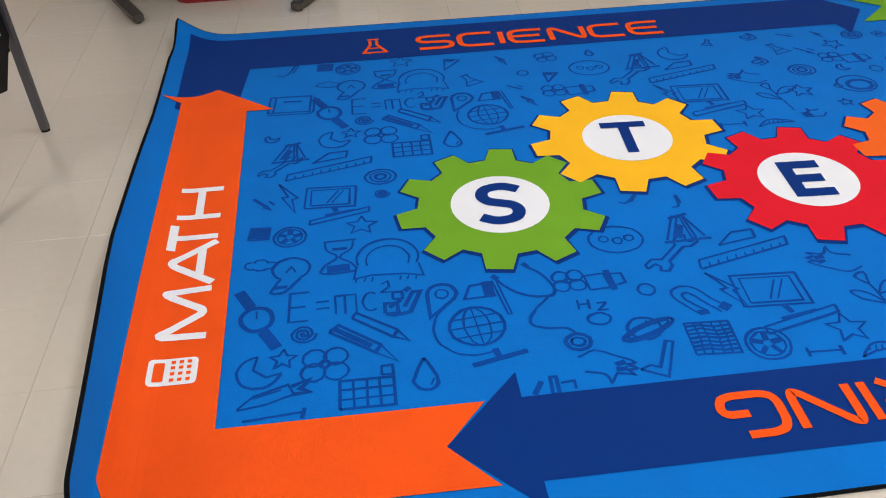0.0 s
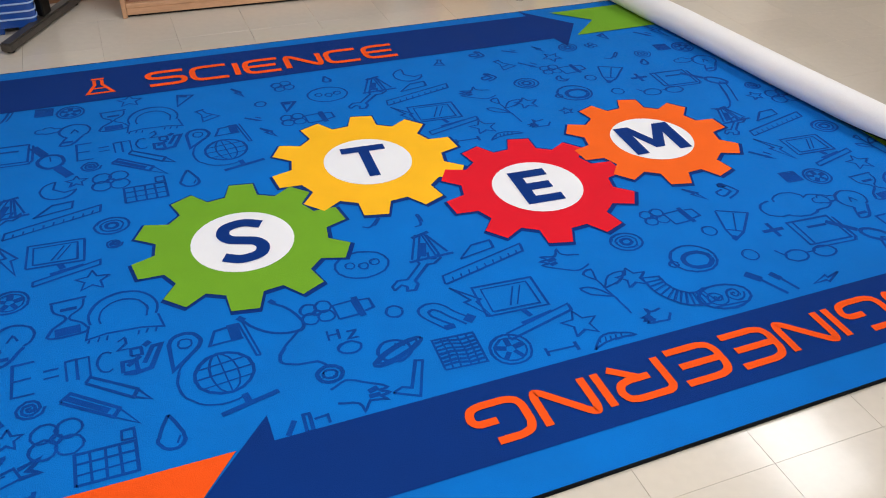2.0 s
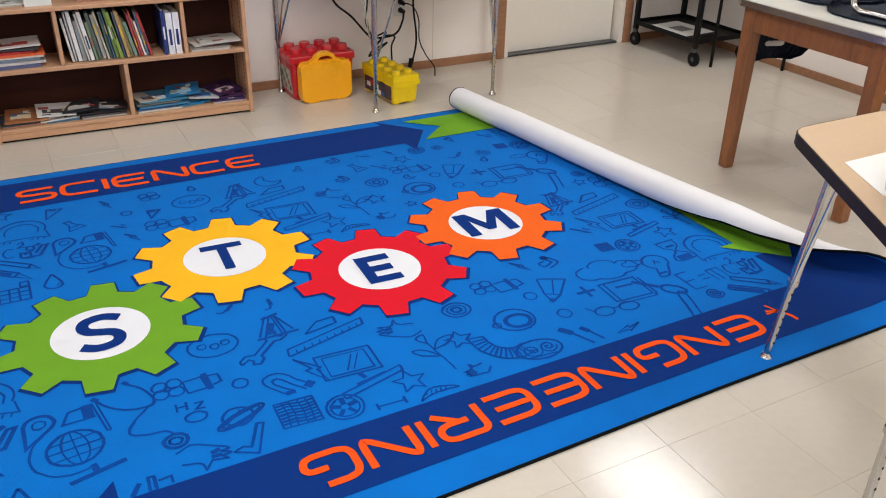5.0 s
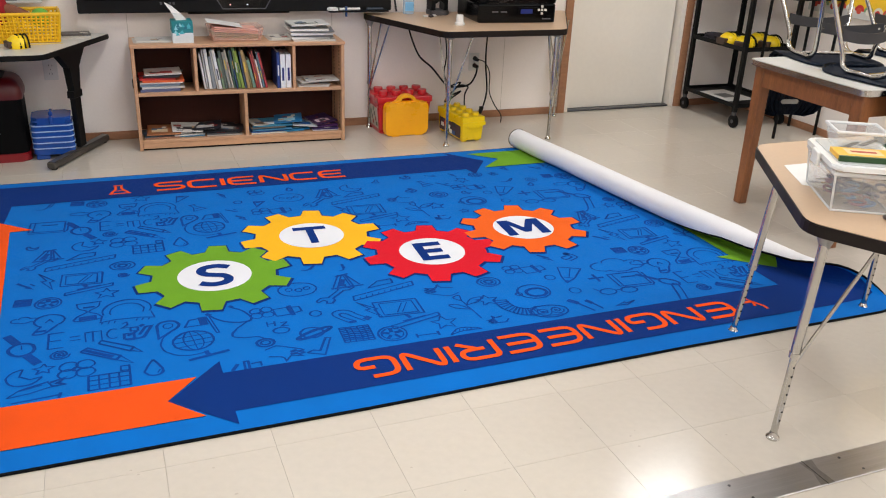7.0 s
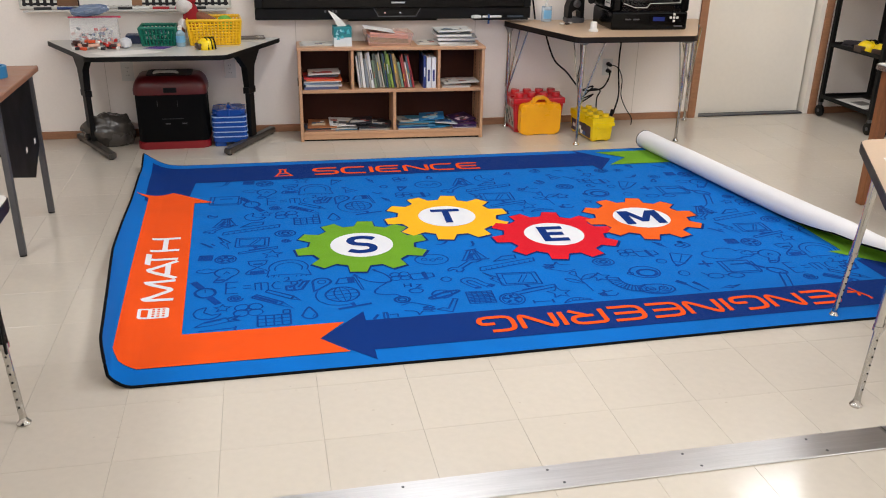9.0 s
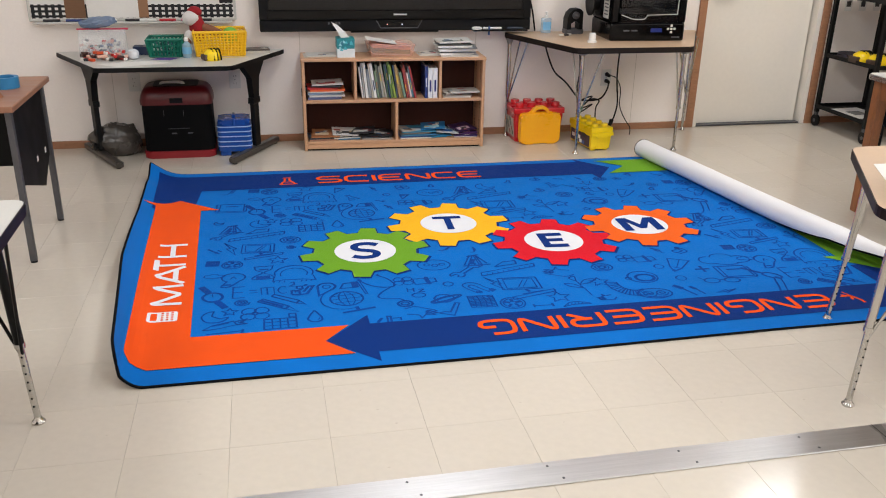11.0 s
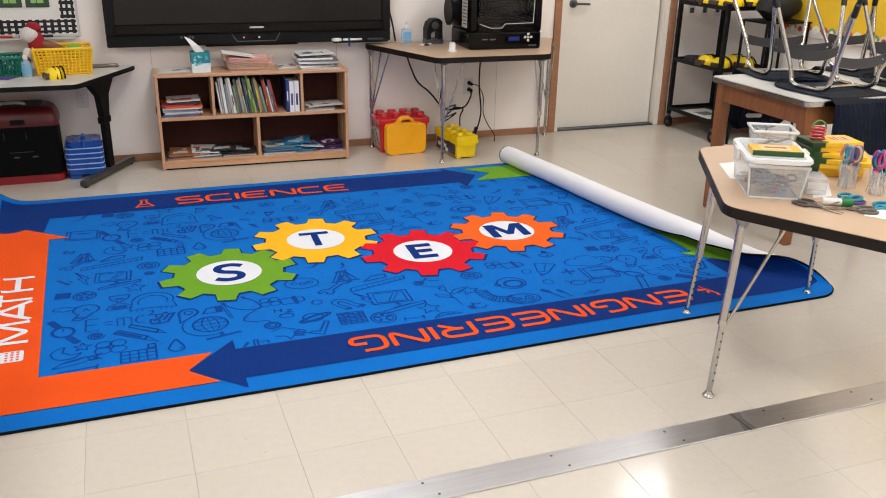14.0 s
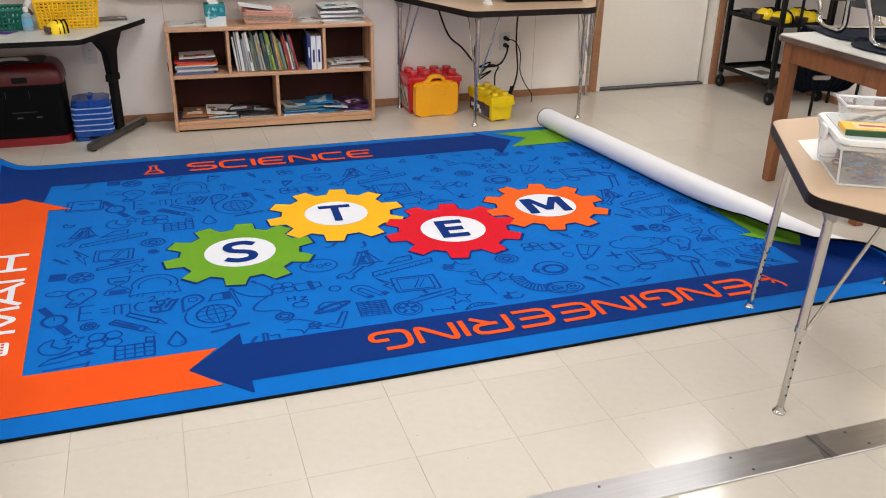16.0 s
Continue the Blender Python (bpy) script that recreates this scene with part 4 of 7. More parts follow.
for a, b in ((0, 0), (1, 0), (0, 1), (1, -1), (1, 1), (0, -1), (-1, 0), (-1, 1), (2, 0), (2, -1)):
    for kind, x, y, size, rot in CELL:
        px, py = x + a * P1[0] + b * P2[0], y + a * P1[1] + b * P2[1]
        e = 0.1 * size
        if not (-0.15 + e < px < 2.79 - e and 0.735 + e < py < 2.525 - e):
            continue
        if px > roll_start(py) + 0.02 or any(math.hypot(px - gx, py - gy) < 0.30 + 0.3 * size for gx, gy in GEARS):
            continue
        if (a, b) != (0, 0) and any(math.hypot(px - qx, py - qy) < 0.3 * (size + s) for qx, qy, s in seen_at):
            continue
        seen_at.append((px, py, size))
        key = (kind, size)
        if key not in _ink:
            _ink[key] = part(kind + "_print", doodle_mesh(kind, size), R_ink, rug)
            o = _ink[key]
        else:
            o = new(kind + "_print", _ink[key].data)
            o.parent = rug
        o.matrix_basis = pose(px, py, 0.0096 + 0.0003 * rng.random(), 0, 0, rot)
# small signs in the gaps between the large ones
fill = random.Random(14)
SMALL = ["star", "bolt", "drop", "spiral", "flower", "moon", "plus", "circle", "pen", "cone", "brush", "tube", "target", "flask"]
for q in range(900):
    size = fill.choice((0.06, 0.08, 0.1))
    px, py = fill.uniform(-0.12, 2.74), fill.uniform(0.77, 2.49)
    kind, rot = fill.choice(SMALL), fill.uniform(-25, 25)
    if px > roll_start(py) - 0.02 or any(math.hypot(px - gx, py - gy) < 0.31 + 0.4 * size for gx, gy in GEARS):
        continue
    if any(math.hypot(px - qx, py - qy) < 0.52 * (size + s) for qx, qy, s in seen_at):
        continue
    seen_at.append((px, py, size))
    key = (kind, size)
    if key not in _ink:
        o = _ink[key] = part(kind + "_print", doodle_mesh(kind, size), R_ink, rug)
    else:
        o = new(kind + "_print", _ink[key].data)
        o.parent = rug
    o.matrix_basis = pose(px, py, 0.0096 + 0.0003 * fill.random(), 0, 0, rot)


# ---- bookcase ----
def bookcase():
    c = thing("bookcase", "low birch bookcase with five open compartments, half full", "bookcase", (0.412, 3.34, 0), -2.0)
    W, D, Hh, t = 1.218, 0.27, 0.612, 0.02
    part("side_panel", box(0, 0, 0, t, D, Hh - t, 0.002), M_shelf, c)
    sp = part("side_panel", box(W - t, 0, 0, W, D, Hh - t, 0.002), M_shelf, c)
    part("top", box(-0.004, -0.004, Hh - t + 0.0005, W + 0.004, D, Hh, 0.003), M_shelf, c)
    part("back", box(t, D - 0.008, 0.04, W - t, D - 0.002, Hh - t - 0.001), M_shelf_in, c, "brown back board, darkened with compartment shade")
    part("shelf", box(t + 0.0005, 0.002, 0.32, W - t - 0.0005, D - 0.009, 0.34, 0.002), M_shelf, c)
    part("shelf", box(t + 0.0005, 0.002, 0.045, W - t - 0.0005, D - 0.009, 0.063, 0.002), M_shelf, c)
    part("plinth", box(t + 0.0005, 0.004, 0.012, W - t - 0.0005, 0.02, 0.0445, 0.002), M_shelf, c)
    # black strip fills the gap below the plinth in place of its shadow
    part("base_recess", box(t + 0.0005, 0.02, 0, W - t - 0.0005, 0.03, 0.044), M_black, c, "black strip standing for the shade under the front board")
    for x in (0.338, 0.905):
        part("divider", box(x, 0.004, 0.3405, x + 0.018, D - 0.009, Hh - t - 0.0005, 0.002), M_shelf, c)
    part("divider", box(0.61, 0.004, 0.0635, 0.63, D - 0.009, 0.3195, 0.002), M_shelf, c)
    hole = None
    for yy in (0.06, 0.2):
        for k in range(23):
            m = pose(W - t - 0.0004, yy, 0.085 + 0.022 * k, 0, -90, 0)
            if hole is None:
                hole = part("peg_hole", lathe([(0.008, 0), (0.0075, 0.0005), (0.002, 0.0006)], 8), M_black, c)
                hole.matrix_basis = m
            else:
                share(hole, m, c)
    part("hinge", box(-0.006, 0.05, 0.36, -0.0005, 0.075, 0.41, 0.001), M_black, c)
    return c


case = bookcase()
CM = case.matrix_basis


def on_case(x, y, z, rz=0.0):
    m = CM @ pose(x, y, z, 0, 0, rz)
    return m.translation, math.degrees(m.to_euler().z)


def book(w, d, h, c, name="book", label="", spine=None, at=(0, 0, 0), rz=0.0, lean=0.0, lie=False, group="books on the bookcase", category="book"):
    """A closed book or magazine: cover and paper block. Stands with its spine to -y, or lies flat."""
    o = thing(name, label, category, at, rz, group)
    o.matrix_basis = pose(*at, 0, lean, rz)
    cov = paint(c, 0.4)
    if lie:
        bm = box(0, 0, 0, w, d, 0.0012)
        box(0, 0, h - 0.0012, w, d, h, bm=bm)
        box(0, 0, 0.0012, w, 0.002, h - 0.0012, bm=bm)
        part("cover", bm, cov, o)
        part("pages", box(0.002, 0.0021, 0.0013, w - 0.003, d - 0.003, h - 0.0013), M_paper, o, "white page block")
        if spine:
            part("title_block", box(w * 0.15, d * 0.2, h, w * 0.75, d * 0.5, h + 0.0006), paint(spine, 0.4), o)
        r2 = random.Random(int(1e4 * (at[0] + at[1] + at[2])))
        for q in range(5):
            bx, by = r2.uniform(0.02, 0.7) * w, r2.uniform(0.02, 0.75) * d
            cc = r2.choice([(210, 205, 196), (60, 54, 52), (150, 60, 50), (70, 100, 130), (190, 160, 120), c])
            part("cover_print", box(bx, by, h, bx + r2.uniform(0.08, 0.28) * w, by + r2.uniform(0.05, 0.24) * d, h + 0.0007 + 0.00008 * q), paint(cc, 0.4), o)
    else:
        bm = box(0, 0, 0, 0.0015, d, h)
        box(w - 0.0015, 0, 0, w, d, h, bm=bm)
        box(0.0015, 0, 0, w - 0.0015, 0.002, h, bm=bm)
        part("cover", bm, cov, o)
        part("pages", box(0.0016, 0.0021, 0.003, w - 0.0016, d - 0.004, h - 0.004), M_paper, o, "white page block")
        if spine:
            lo = 0.2 + 0.3 * (1000 * w + 77 * h) % 0.35
            part("title_bar", box(w * 0.3, -0.0006, h * lo, w * 0.7, 0, h * (lo + 0.15 + 8 * w)), paint(spine, 0.4), o)
    return o


rng = random.Random(3)
COLS = [(206, 204, 200), (200, 200, 196), (224, 222, 216), (150, 158, 164), (196, 190, 178), (226, 226, 224), (120, 140, 110), (90, 100, 90), (170, 170, 160), (196, 188, 170), (100, 130, 110), (60, 80, 110), (110, 150, 60), (150, 180, 60), (70, 100, 150), (190, 150, 90), (140, 120, 60), (120, 150, 130), (180, 50, 50), (200, 80, 70), (226, 210, 210), (100, 150, 170), (190, 40, 44)]
NAMES = {0: "thin upright picture book with pale cover", 1: "thin upright picture book with bright cover"}
x = 0.392
for k, c in enumerate(COLS):
    w = rng.choice((0.007, 0.009, 0.011, 0.015)) * (1.15 if k < 6 else 1.0)
    h = rng.choice((0.19, 0.21, 0.225, 0.235)) + rng.uniform(-0.008, 0.004) - (0.02 if k > 15 else 0)
    c = tuple(int(v * 0.75 + 0.25 * 120) for v in c) if max(c) - min(c) > 60 else c
    lean = -rng.uniform(5, 8) - 0.25 * k
    at, rz = on_case(x, 0.03 + rng.uniform(-0.01, 0.02), 0.3415)
    o = book(w, 0.17, h, c, label=NAMES[0 if k < 9 else 1], spine=rng.choice([(240, 240, 240), (40, 40, 60), (220, 190, 60), None, None, (150, 60, 50)]), at=at, rz=rz)
    # books lean towards the left side of the compartment
    o.matrix_basis = pose(*(at + Vector((0.0, 0, 0.002))), 0, lean, rz)
    x += w / math.cos(radians(lean)) + 0.0042
for k, (c, s) in enumerate((((40, 60, 120), (230, 230, 230)), ((226, 228, 232), (40, 50, 110)), ((232, 232, 236), (30, 40, 110)))):
    at, rz = on_case((0.812, 0.834, 0.867)[k], 0.02, 0.3405)
    b = book(0.029 if k else 0.018, 0.2, 0.2 + 0.012 * (k < 1), c, "binder", "white and blue ring binder standing on the shelf", s, at, rz, category="binder")


def pile_of(spec, x, y, z, w, d, label, name="magazine"):
    """Flat magazines on one another, each a thing."""
    z0, wob = z, random.Random(int(x * 1000))
    for c, s, dx, dy, a, h in spec:
        at, rz = on_case(x + dx, y + dy, z)
        lw, ld = w * wob.uniform(0.86, 1.04), d * wob.uniform(0.82, 1.0)
        o = book(lw, ld, h, c, name, label, s, at, rz + a + wob.uniform(-4, 4), lie=True, group="magazines in the bookcase", category="magazine")
        if z > z0 + 0.012 and h < 0.009:
            o.matrix_basis = o.matrix_basis @ pose(0, 0, 0.003, wob.uniform(0, 1.6), wob.uniform(-1.6, 0.2), 0)
            z += 0.004
        z += h + 0.0007


pile_of([((90, 96, 130), None, 0, 0, 1, 0.016), ((206, 204, 200), None, 0.01, 0.004, -1, 0.012), ((150, 170, 190), None, 0.0, 0.01, 2, 0.014), ((206, 200, 192), None, 0.0, -0.002, 0, 0.006), ((214, 96, 50), None, 0.015, 0, -3, 0.012), ((186, 50, 46), (60, 60, 66), 0.0, 0.0, 3, 0.009), ((60, 56, 60), (200, 60, 50), 0.02, 0.02, -6, 0.006), ((214, 206, 200), (170, 50, 46), 0.03, 0.01, 5, 0.005)],
        0.035, 0.02, 0.341, 0.23, 0.2, "flat red and white folder in a stack on the shelf", "folder")
pile_of([((196, 190, 182), None, 0, 0, 0, 0.008), ((150, 140, 130), (90, 80, 80), 0.01, 0.0, -4, 0.006), ((214, 208, 200), (120, 110, 100), 0.02, 0.01, 5, 0.006), ((200, 196, 190), None, 0.05, 0.0, 2, 0.006)],
        0.94, 0.02, 0.341, 0.2, 0.19, "pale magazine lying open-side out on the shelf")
pile_of([((150, 110, 90), None, 0, 0, 0, 0.008), ((60, 66, 76), None, 0.0, 0.0, 4, 0.006), ((190, 130, 90), (210, 190, 160), 0.01, 0.01, -5, 0.006)], 0.035, 0.02, 0.0645, 0.2, 0.19, "brown covered magazine lying on the bottom shelf")
pile_of([((60, 110, 140), None, 0, 0, 0, 0.007), ((220, 220, 216), (60, 60, 60), 0.0, -0.004, 8, 0.006), ((226, 222, 214), (160, 60, 50), 0.01, 0.01, 14, 0.005)], 0.2, 0.03, 0.0645, 0.2, 0.17, "white covered magazine on the bottom shelf")
pile_of([((170, 160, 150), None, 0, 0, 0, 0.008), ((70, 72, 76), None, 0, 0, 3, 0.008), ((30, 30, 34), (170, 170, 170), -0.02, 0.01, -5, 0.006)], 0.385, 0.02, 0.0645, 0.2, 0.2, "dark covered magazine on the bottom shelf")
pile_of([((206, 200, 186), None, 0.0, -0.012, 0, 0.006), ((50, 90, 150), (120, 170, 200), 0, 0, 2, 0.006), ((70, 130, 170), None, 0.01, 0.0, -4, 0.006), ((120, 110, 100), (200, 180, 160), 0, 0.01, 3, 0.006), ((60, 130, 160), (210, 220, 226), 0.012, 0.01, -2, 0.005)], 0.645, 0.02, 0.0645, 0.24, 0.19, "blue covered magazine on the bottom shelf")
pile_of([((40, 140, 190), (210, 230, 240), 0, 0, 10, 0.006), ((30, 120, 170), (140, 200, 220), 0.015, 0.0, 4, 0.006)], 0.83, 0.025, 0.0645, 0.16, 0.19, "bright blue magazine on the bottom shelf")
pile_of([((190, 186, 190), None, 0, 0, 0, 0.007), ((60, 40, 90), (190, 120, 160), 0, 0, -3, 0.007), ((80, 40, 90), (220, 160, 170), 0.0, 0.01, 5, 0.006)], 1.02, 0.02, 0.0645, 0.18, 0.19, "purple covered magazine on the bottom shelf")
jumble = random.Random(21)
for x, z, w, c, s in ((0.05, 0.092, 0.15, (150, 96, 60), (210, 190, 160)), (0.19, 0.1, 0.17, (214, 210, 206), (70, 66, 66)), (0.3, 0.097, 0.17, (40, 40, 46), (196, 194, 190)), (0.43, 0.095, 0.16, (34, 32, 36), (180, 176, 170)),
                      (0.66, 0.112, 0.18, (176, 168, 156), (110, 80, 60)), (0.79, 0.112, 0.17, (38, 110, 160), (150, 200, 220)), (0.9, 0.1, 0.15, (200, 204, 208), (40, 90, 150)), (1.05, 0.098, 0.15, (58, 34, 72), (220, 190, 200))):
    at, rz = on_case(x, 0.03 + jumble.uniform(-0.012, 0.03), z)
    o = book(w, 0.16, 0.005, c, "magazine", "thin magazine lying askew on the others on the bottom shelf", s, at, rz, lie=True, group="magazines in the bookcase", category="magazine")
    o.matrix_basis = pose(*at, jumble.uniform(0, 6), jumble.uniform(-5, 5), rz + jumble.uniform(-24, 24))
# on top of the bookcase
pile_of([((186, 182, 176), None, 0, 0, 0, 0.006), ((206, 204, 198), None, 0.02, 0.005, 3, 0.006)], 0.02, 0.06, 0.6085, 0.2, 0.17, "loose grey magazine lying on the bookcase top")
pile_of([((200, 196, 188), None, 0, 0, 0, 0.008), ((222, 216, 206), None, 0.02, 0.01, 5, 0.006)], 0.78, 0.07, 0.6085, 0.15, 0.17, "loose white paper pad on the bookcase top", "paper_pad")
pile_of([((196, 192, 186), None, 0, 0, 0, 0.014), ((226, 224, 222), None, -0.01, 0.0, 3, 0.012), ((90, 90, 92), None, 0.0, 0.005, -2, 0.006), ((228, 226, 224), None, -0.015, 0.0, 2, 0.014), ((120, 120, 120), None, 0, 0.0, -3, 0.005), ((230, 228, 224), None, -0.02, 0.0, 4, 0.012), ((60, 62, 60), (220, 220, 216), -0.02, 0.004, 0, 0.006), ((222, 220, 214), (90, 96, 90), -0.01, 0.006, 6, 0.008)],
        0.92, 0.03, 0.6085, 0.26, 0.2, "white magazine in a tall stack on the bookcase")

at, rz = on_case(0.235, 0.04, 0.6085, 2)
tb = thing("tissue_box", "teal and white cube tissue box with a tissue pulled up", "tissue box", at, rz)
part("lower_half", box(0, 0, 0, 0.115, 0.115, 0.06, 0.002), paint((216, 224, 226), 0.5), tb, "white lower half of the box")
part("carton", box(0, 0, 0.06, 0.115, 0.115, 0.125, 0.002), paint((30, 130, 136), 0.5), tb, "teal upper half of the box")
rng = random.Random(9)
for q in range(14):
    px, pz = rng.uniform(0.004, 0.09), rng.uniform(0.03, 0.1)
    part("triangle_print", turn(flat([(0, 0), (0.024, 0), (0.012, 0.02)]), pose(px, -0.0008 - 0.00005 * q, pz, 90)), paint(rng.choice([(80, 180, 190), (30, 110, 130), (150, 210, 214)]), 0.5), tb)
bm = bmesh.new()
vs = []
for (a, b, c) in ((0.03, 0.04, 0.124), (0.09, 0.06, 0.124), (0.055, 0.09, 0.124)):
    vs.append(bm.verts.new((a, b, c)))
mid = [bm.verts.new((a, b, c)) for a, b, c in ((0.005, 0.03, 0.17), (0.06, 0.05, 0.16), (0.02, 0.09, 0.172))]
tp = [bm.verts.new((a, b, c)) for a, b, c in ((-0.03, 0.03, 0.225), (0.01, 0.05, 0.205), (-0.025, 0.08, 0.22))]
for A, B in ((vs, mid), (mid, tp)):
    for i in range(3):
        bm.faces.new((A[i], A[(i + 1) % 3], B[(i + 1) % 3], B[i]))
bm.faces.new(tp)
part("tissue", bm, M_paper, tb, "white pulled-up paper tissue")

at, rz = on_case(0.46, 0.05, 0.6085, 3)
bn = thing("letter_tray", "clear peach tray full of coloured papers on the bookcase", "tray", at, rz)
def tray_body(w, d, h, t=0.003, flare=0.03):
    bm = bmesh.new()
    def ring(o, z, f):
        return [bm.verts.new((x, y, z)) for x, y in ((-f + o, -f + o), (w + f - o, -f + o), (w + f - o, d + f - o), (-f + o, d + f - o))]
    R = [ring(0, 0, 0), ring(0, h, flare), ring(t, h, flare), ring(t, t, 0)]
    for a, b in zip(R, R[1:]):
        for i in range(4):
            bm.faces.new((a[i], a[(i + 1) % 4], b[(i + 1) % 4], b[i]))
    bm.faces.new(R[0][::-1]), bm.faces.new(R[-1])
    return bm


part("tray", tray_body(0.27, 0.17, 0.085, flare=0.02), clear("peach_plastic", (240, 190, 170), 0.2, 0.3), bn)
for k, c in enumerate([(206, 200, 190), (36, 112, 70), (44, 124, 80), (40, 116, 74), (226, 170, 150), (236, 160, 140), (232, 176, 160)]):
    part("sheet", turn(box(0, 0, 0, 0.25, 0.16, 0.006), pose(0.008, 0.002, 0.019 + 0.0108 * k, 0, 2.2 + k * 0.45, 0.5 * (k % 3))), paint(c, 0.7), bn)
part("sheet", turn(box(0, 0, 0, 0.2, 0.15, 0.003), pose(-0.03, 0.006, 0.115, 0, 9, -3)), M_paper, bn)


# ---- activity tables ----
def activity_leg(t, foot, top, ztop, sleeve, braces, z_in=0.30):
    """One adjustable leg: upper sleeve, lower insert, glide and thin braces up to the top."""
    f, p = Vector((*foot, 0.0)), Vector((*top, ztop))
    mid = f.lerp(p, 0.5)
    leg = part("leg", tube([f.lerp(p, 0.42), p], 0.0145, 10), sleeve, t, "", True)
    part("insert", tube([f + Vector((0, 0, 0.012)), f.lerp(p, 0.45)], 0.0105, 10), M_chrome, leg, "chrome height insert", True)
    part("glide", lathe([(0.019, 0), (0.021, 0.006), (0.014, 0.014), (0.011, 0.024)], 14, at=tuple(f)), M_chrome, leg, "", True)
    part("collar", tube([f.lerp(p, 0.415), f.lerp(p, 0.44)], 0.0165, 10), M_chrome, leg, "", True)
    for k in range(7):
        part("height_hole", turn(lathe([(0.0035, 0), (0.0033, 0.0006), (0.002, 0.0008)], 8), Matrix.Translation(f.lerp(p, 0.1 + 0.045 * k) + Vector((0, -0.0105, 0))) @ pose(0, 0, 0, 90)), M_black, leg)
    r = 0.05 if 2 < foot[1] < 3.5 else 0.03
    for bx, by in braces:
        part("brace", tube([f.lerp(p, 0.36), f.lerp(p, 0.44) + Vector((bx * 0.12, by * 0.12, 0)), Vector((top[0] + bx, top[1] + by, ztop))], 0.0055, 7), sleeve, leg, "", True)
    part("mount_plate", lathe([(0.016, -0.04), (r * 0.55, -0.034), (r * 0.96, -0.006), (r, 0.0)], 18, at=(top[0], top[1], ztop)), M_steel if sleeve is M_black else M_mount, leg, "pressed steel mount cup", True)


def rounded_poly(pts, r, n=4):
    out = []
    m = len(pts)
    for i in range(m):
        p, a, b = Vector(pts[i]), Vector(pts[i - 1]), Vector(pts[(i + 1) % m])
        u, v = (a - p).normalized(), (b - p).normalized()
        for k in range(n + 1):
            t = k / n
            out.append(tuple((1 - t) ** 2 * (p + u * r) + 2 * t * (1 - t) * p + t * t * (p + v * r)))
    return out


def inset(pts, d):
    c = Vector((sum(p[0] for p in pts) / len(pts), sum(p[1] for p in pts) / len(pts)))
    return [tuple(Vector(p) + (c - Vector(p)).normalized() * d) for p in pts]


def activity_table(label, corners, z, feet, laminate, edge, sleeve, thick=0.036, spread=0.13, lean=0.0, paired=True):
    t = thing("activity_table", label, "table", (0, 0, 0))
    out = rounded_poly(corners, 0.05)
    part("edge_band", prism(out, z - thick, z - 0.0015, 0.003), edge, t, "dark edge band")
    part("tabletop", prism(rounded_poly(inset(corners, 0.006), 0.046), z - 0.004, z, 0.001), laminate, t)
    c = Vector((sum(p[0] for p in corners) / 4, sum(p[1] for p in corners) / 4))
    for f in feet:
        inward = (c - Vector(f)).normalized()
        top = Vector(f) + inward * lean
        side = Vector((-inward.y, inward.x))
        if f[1] > 3.5:
            activity_leg(t, f, top, z - thick, sleeve, [(0.13 if inward.x > 0 else -0.13, -0.03), (0.03 if inward.x > 0 else -0.03, -0.14)])
            continue
        activity_leg(t, f, top, z - thick, sleeve, [tuple(inward * spread * 0.4 - side * spread)] + ([tuple(inward * spread * 0.4 + side * spread)] if paired else []))
    return t


activity_table("beige trapezoid activity table with chrome legs and craft supplies", [(2.41, 0.60), (2.015, -0.08), (2.405, -0.755), (3.185, 0.59)], 0.69,
               [(2.03, -0.12), (2.36, 0.472), (3.012, 0.48), (2.42, -0.60)], M_lam, M_edge, M_chrome, lean=0.06, paired=False)
activity_table("beige trapezoid activity table against the wall, carrying a printer", [(1.82, 3.605), (2.09, 2.83), (2.885, 2.83), (3.295, 3.605)], 0.735,
               [(1.866, 3.56), (2.205, 3.022), (2.92, 3.02), (3.25, 3.556)], M_lam, M_edge, M_chrome)
activity_table("grey laminate student table with black edge and black-sleeved legs", [(-0.545, 0.375), (-0.53, -0.75), (-1.35, -0.75), (-1.35, 0.375)], 0.70,
               [(-0.592, 0.246), (-0.60, -0.65), (-1.28, -0.65), (-1.28, 0.26)], M_lamg, M_black, M_black, lean=0.035)


M_foot = mat("worn_dark_metal", (84, 79, 74), 0.35, 0.5, vary=0.25, bump=0.05)


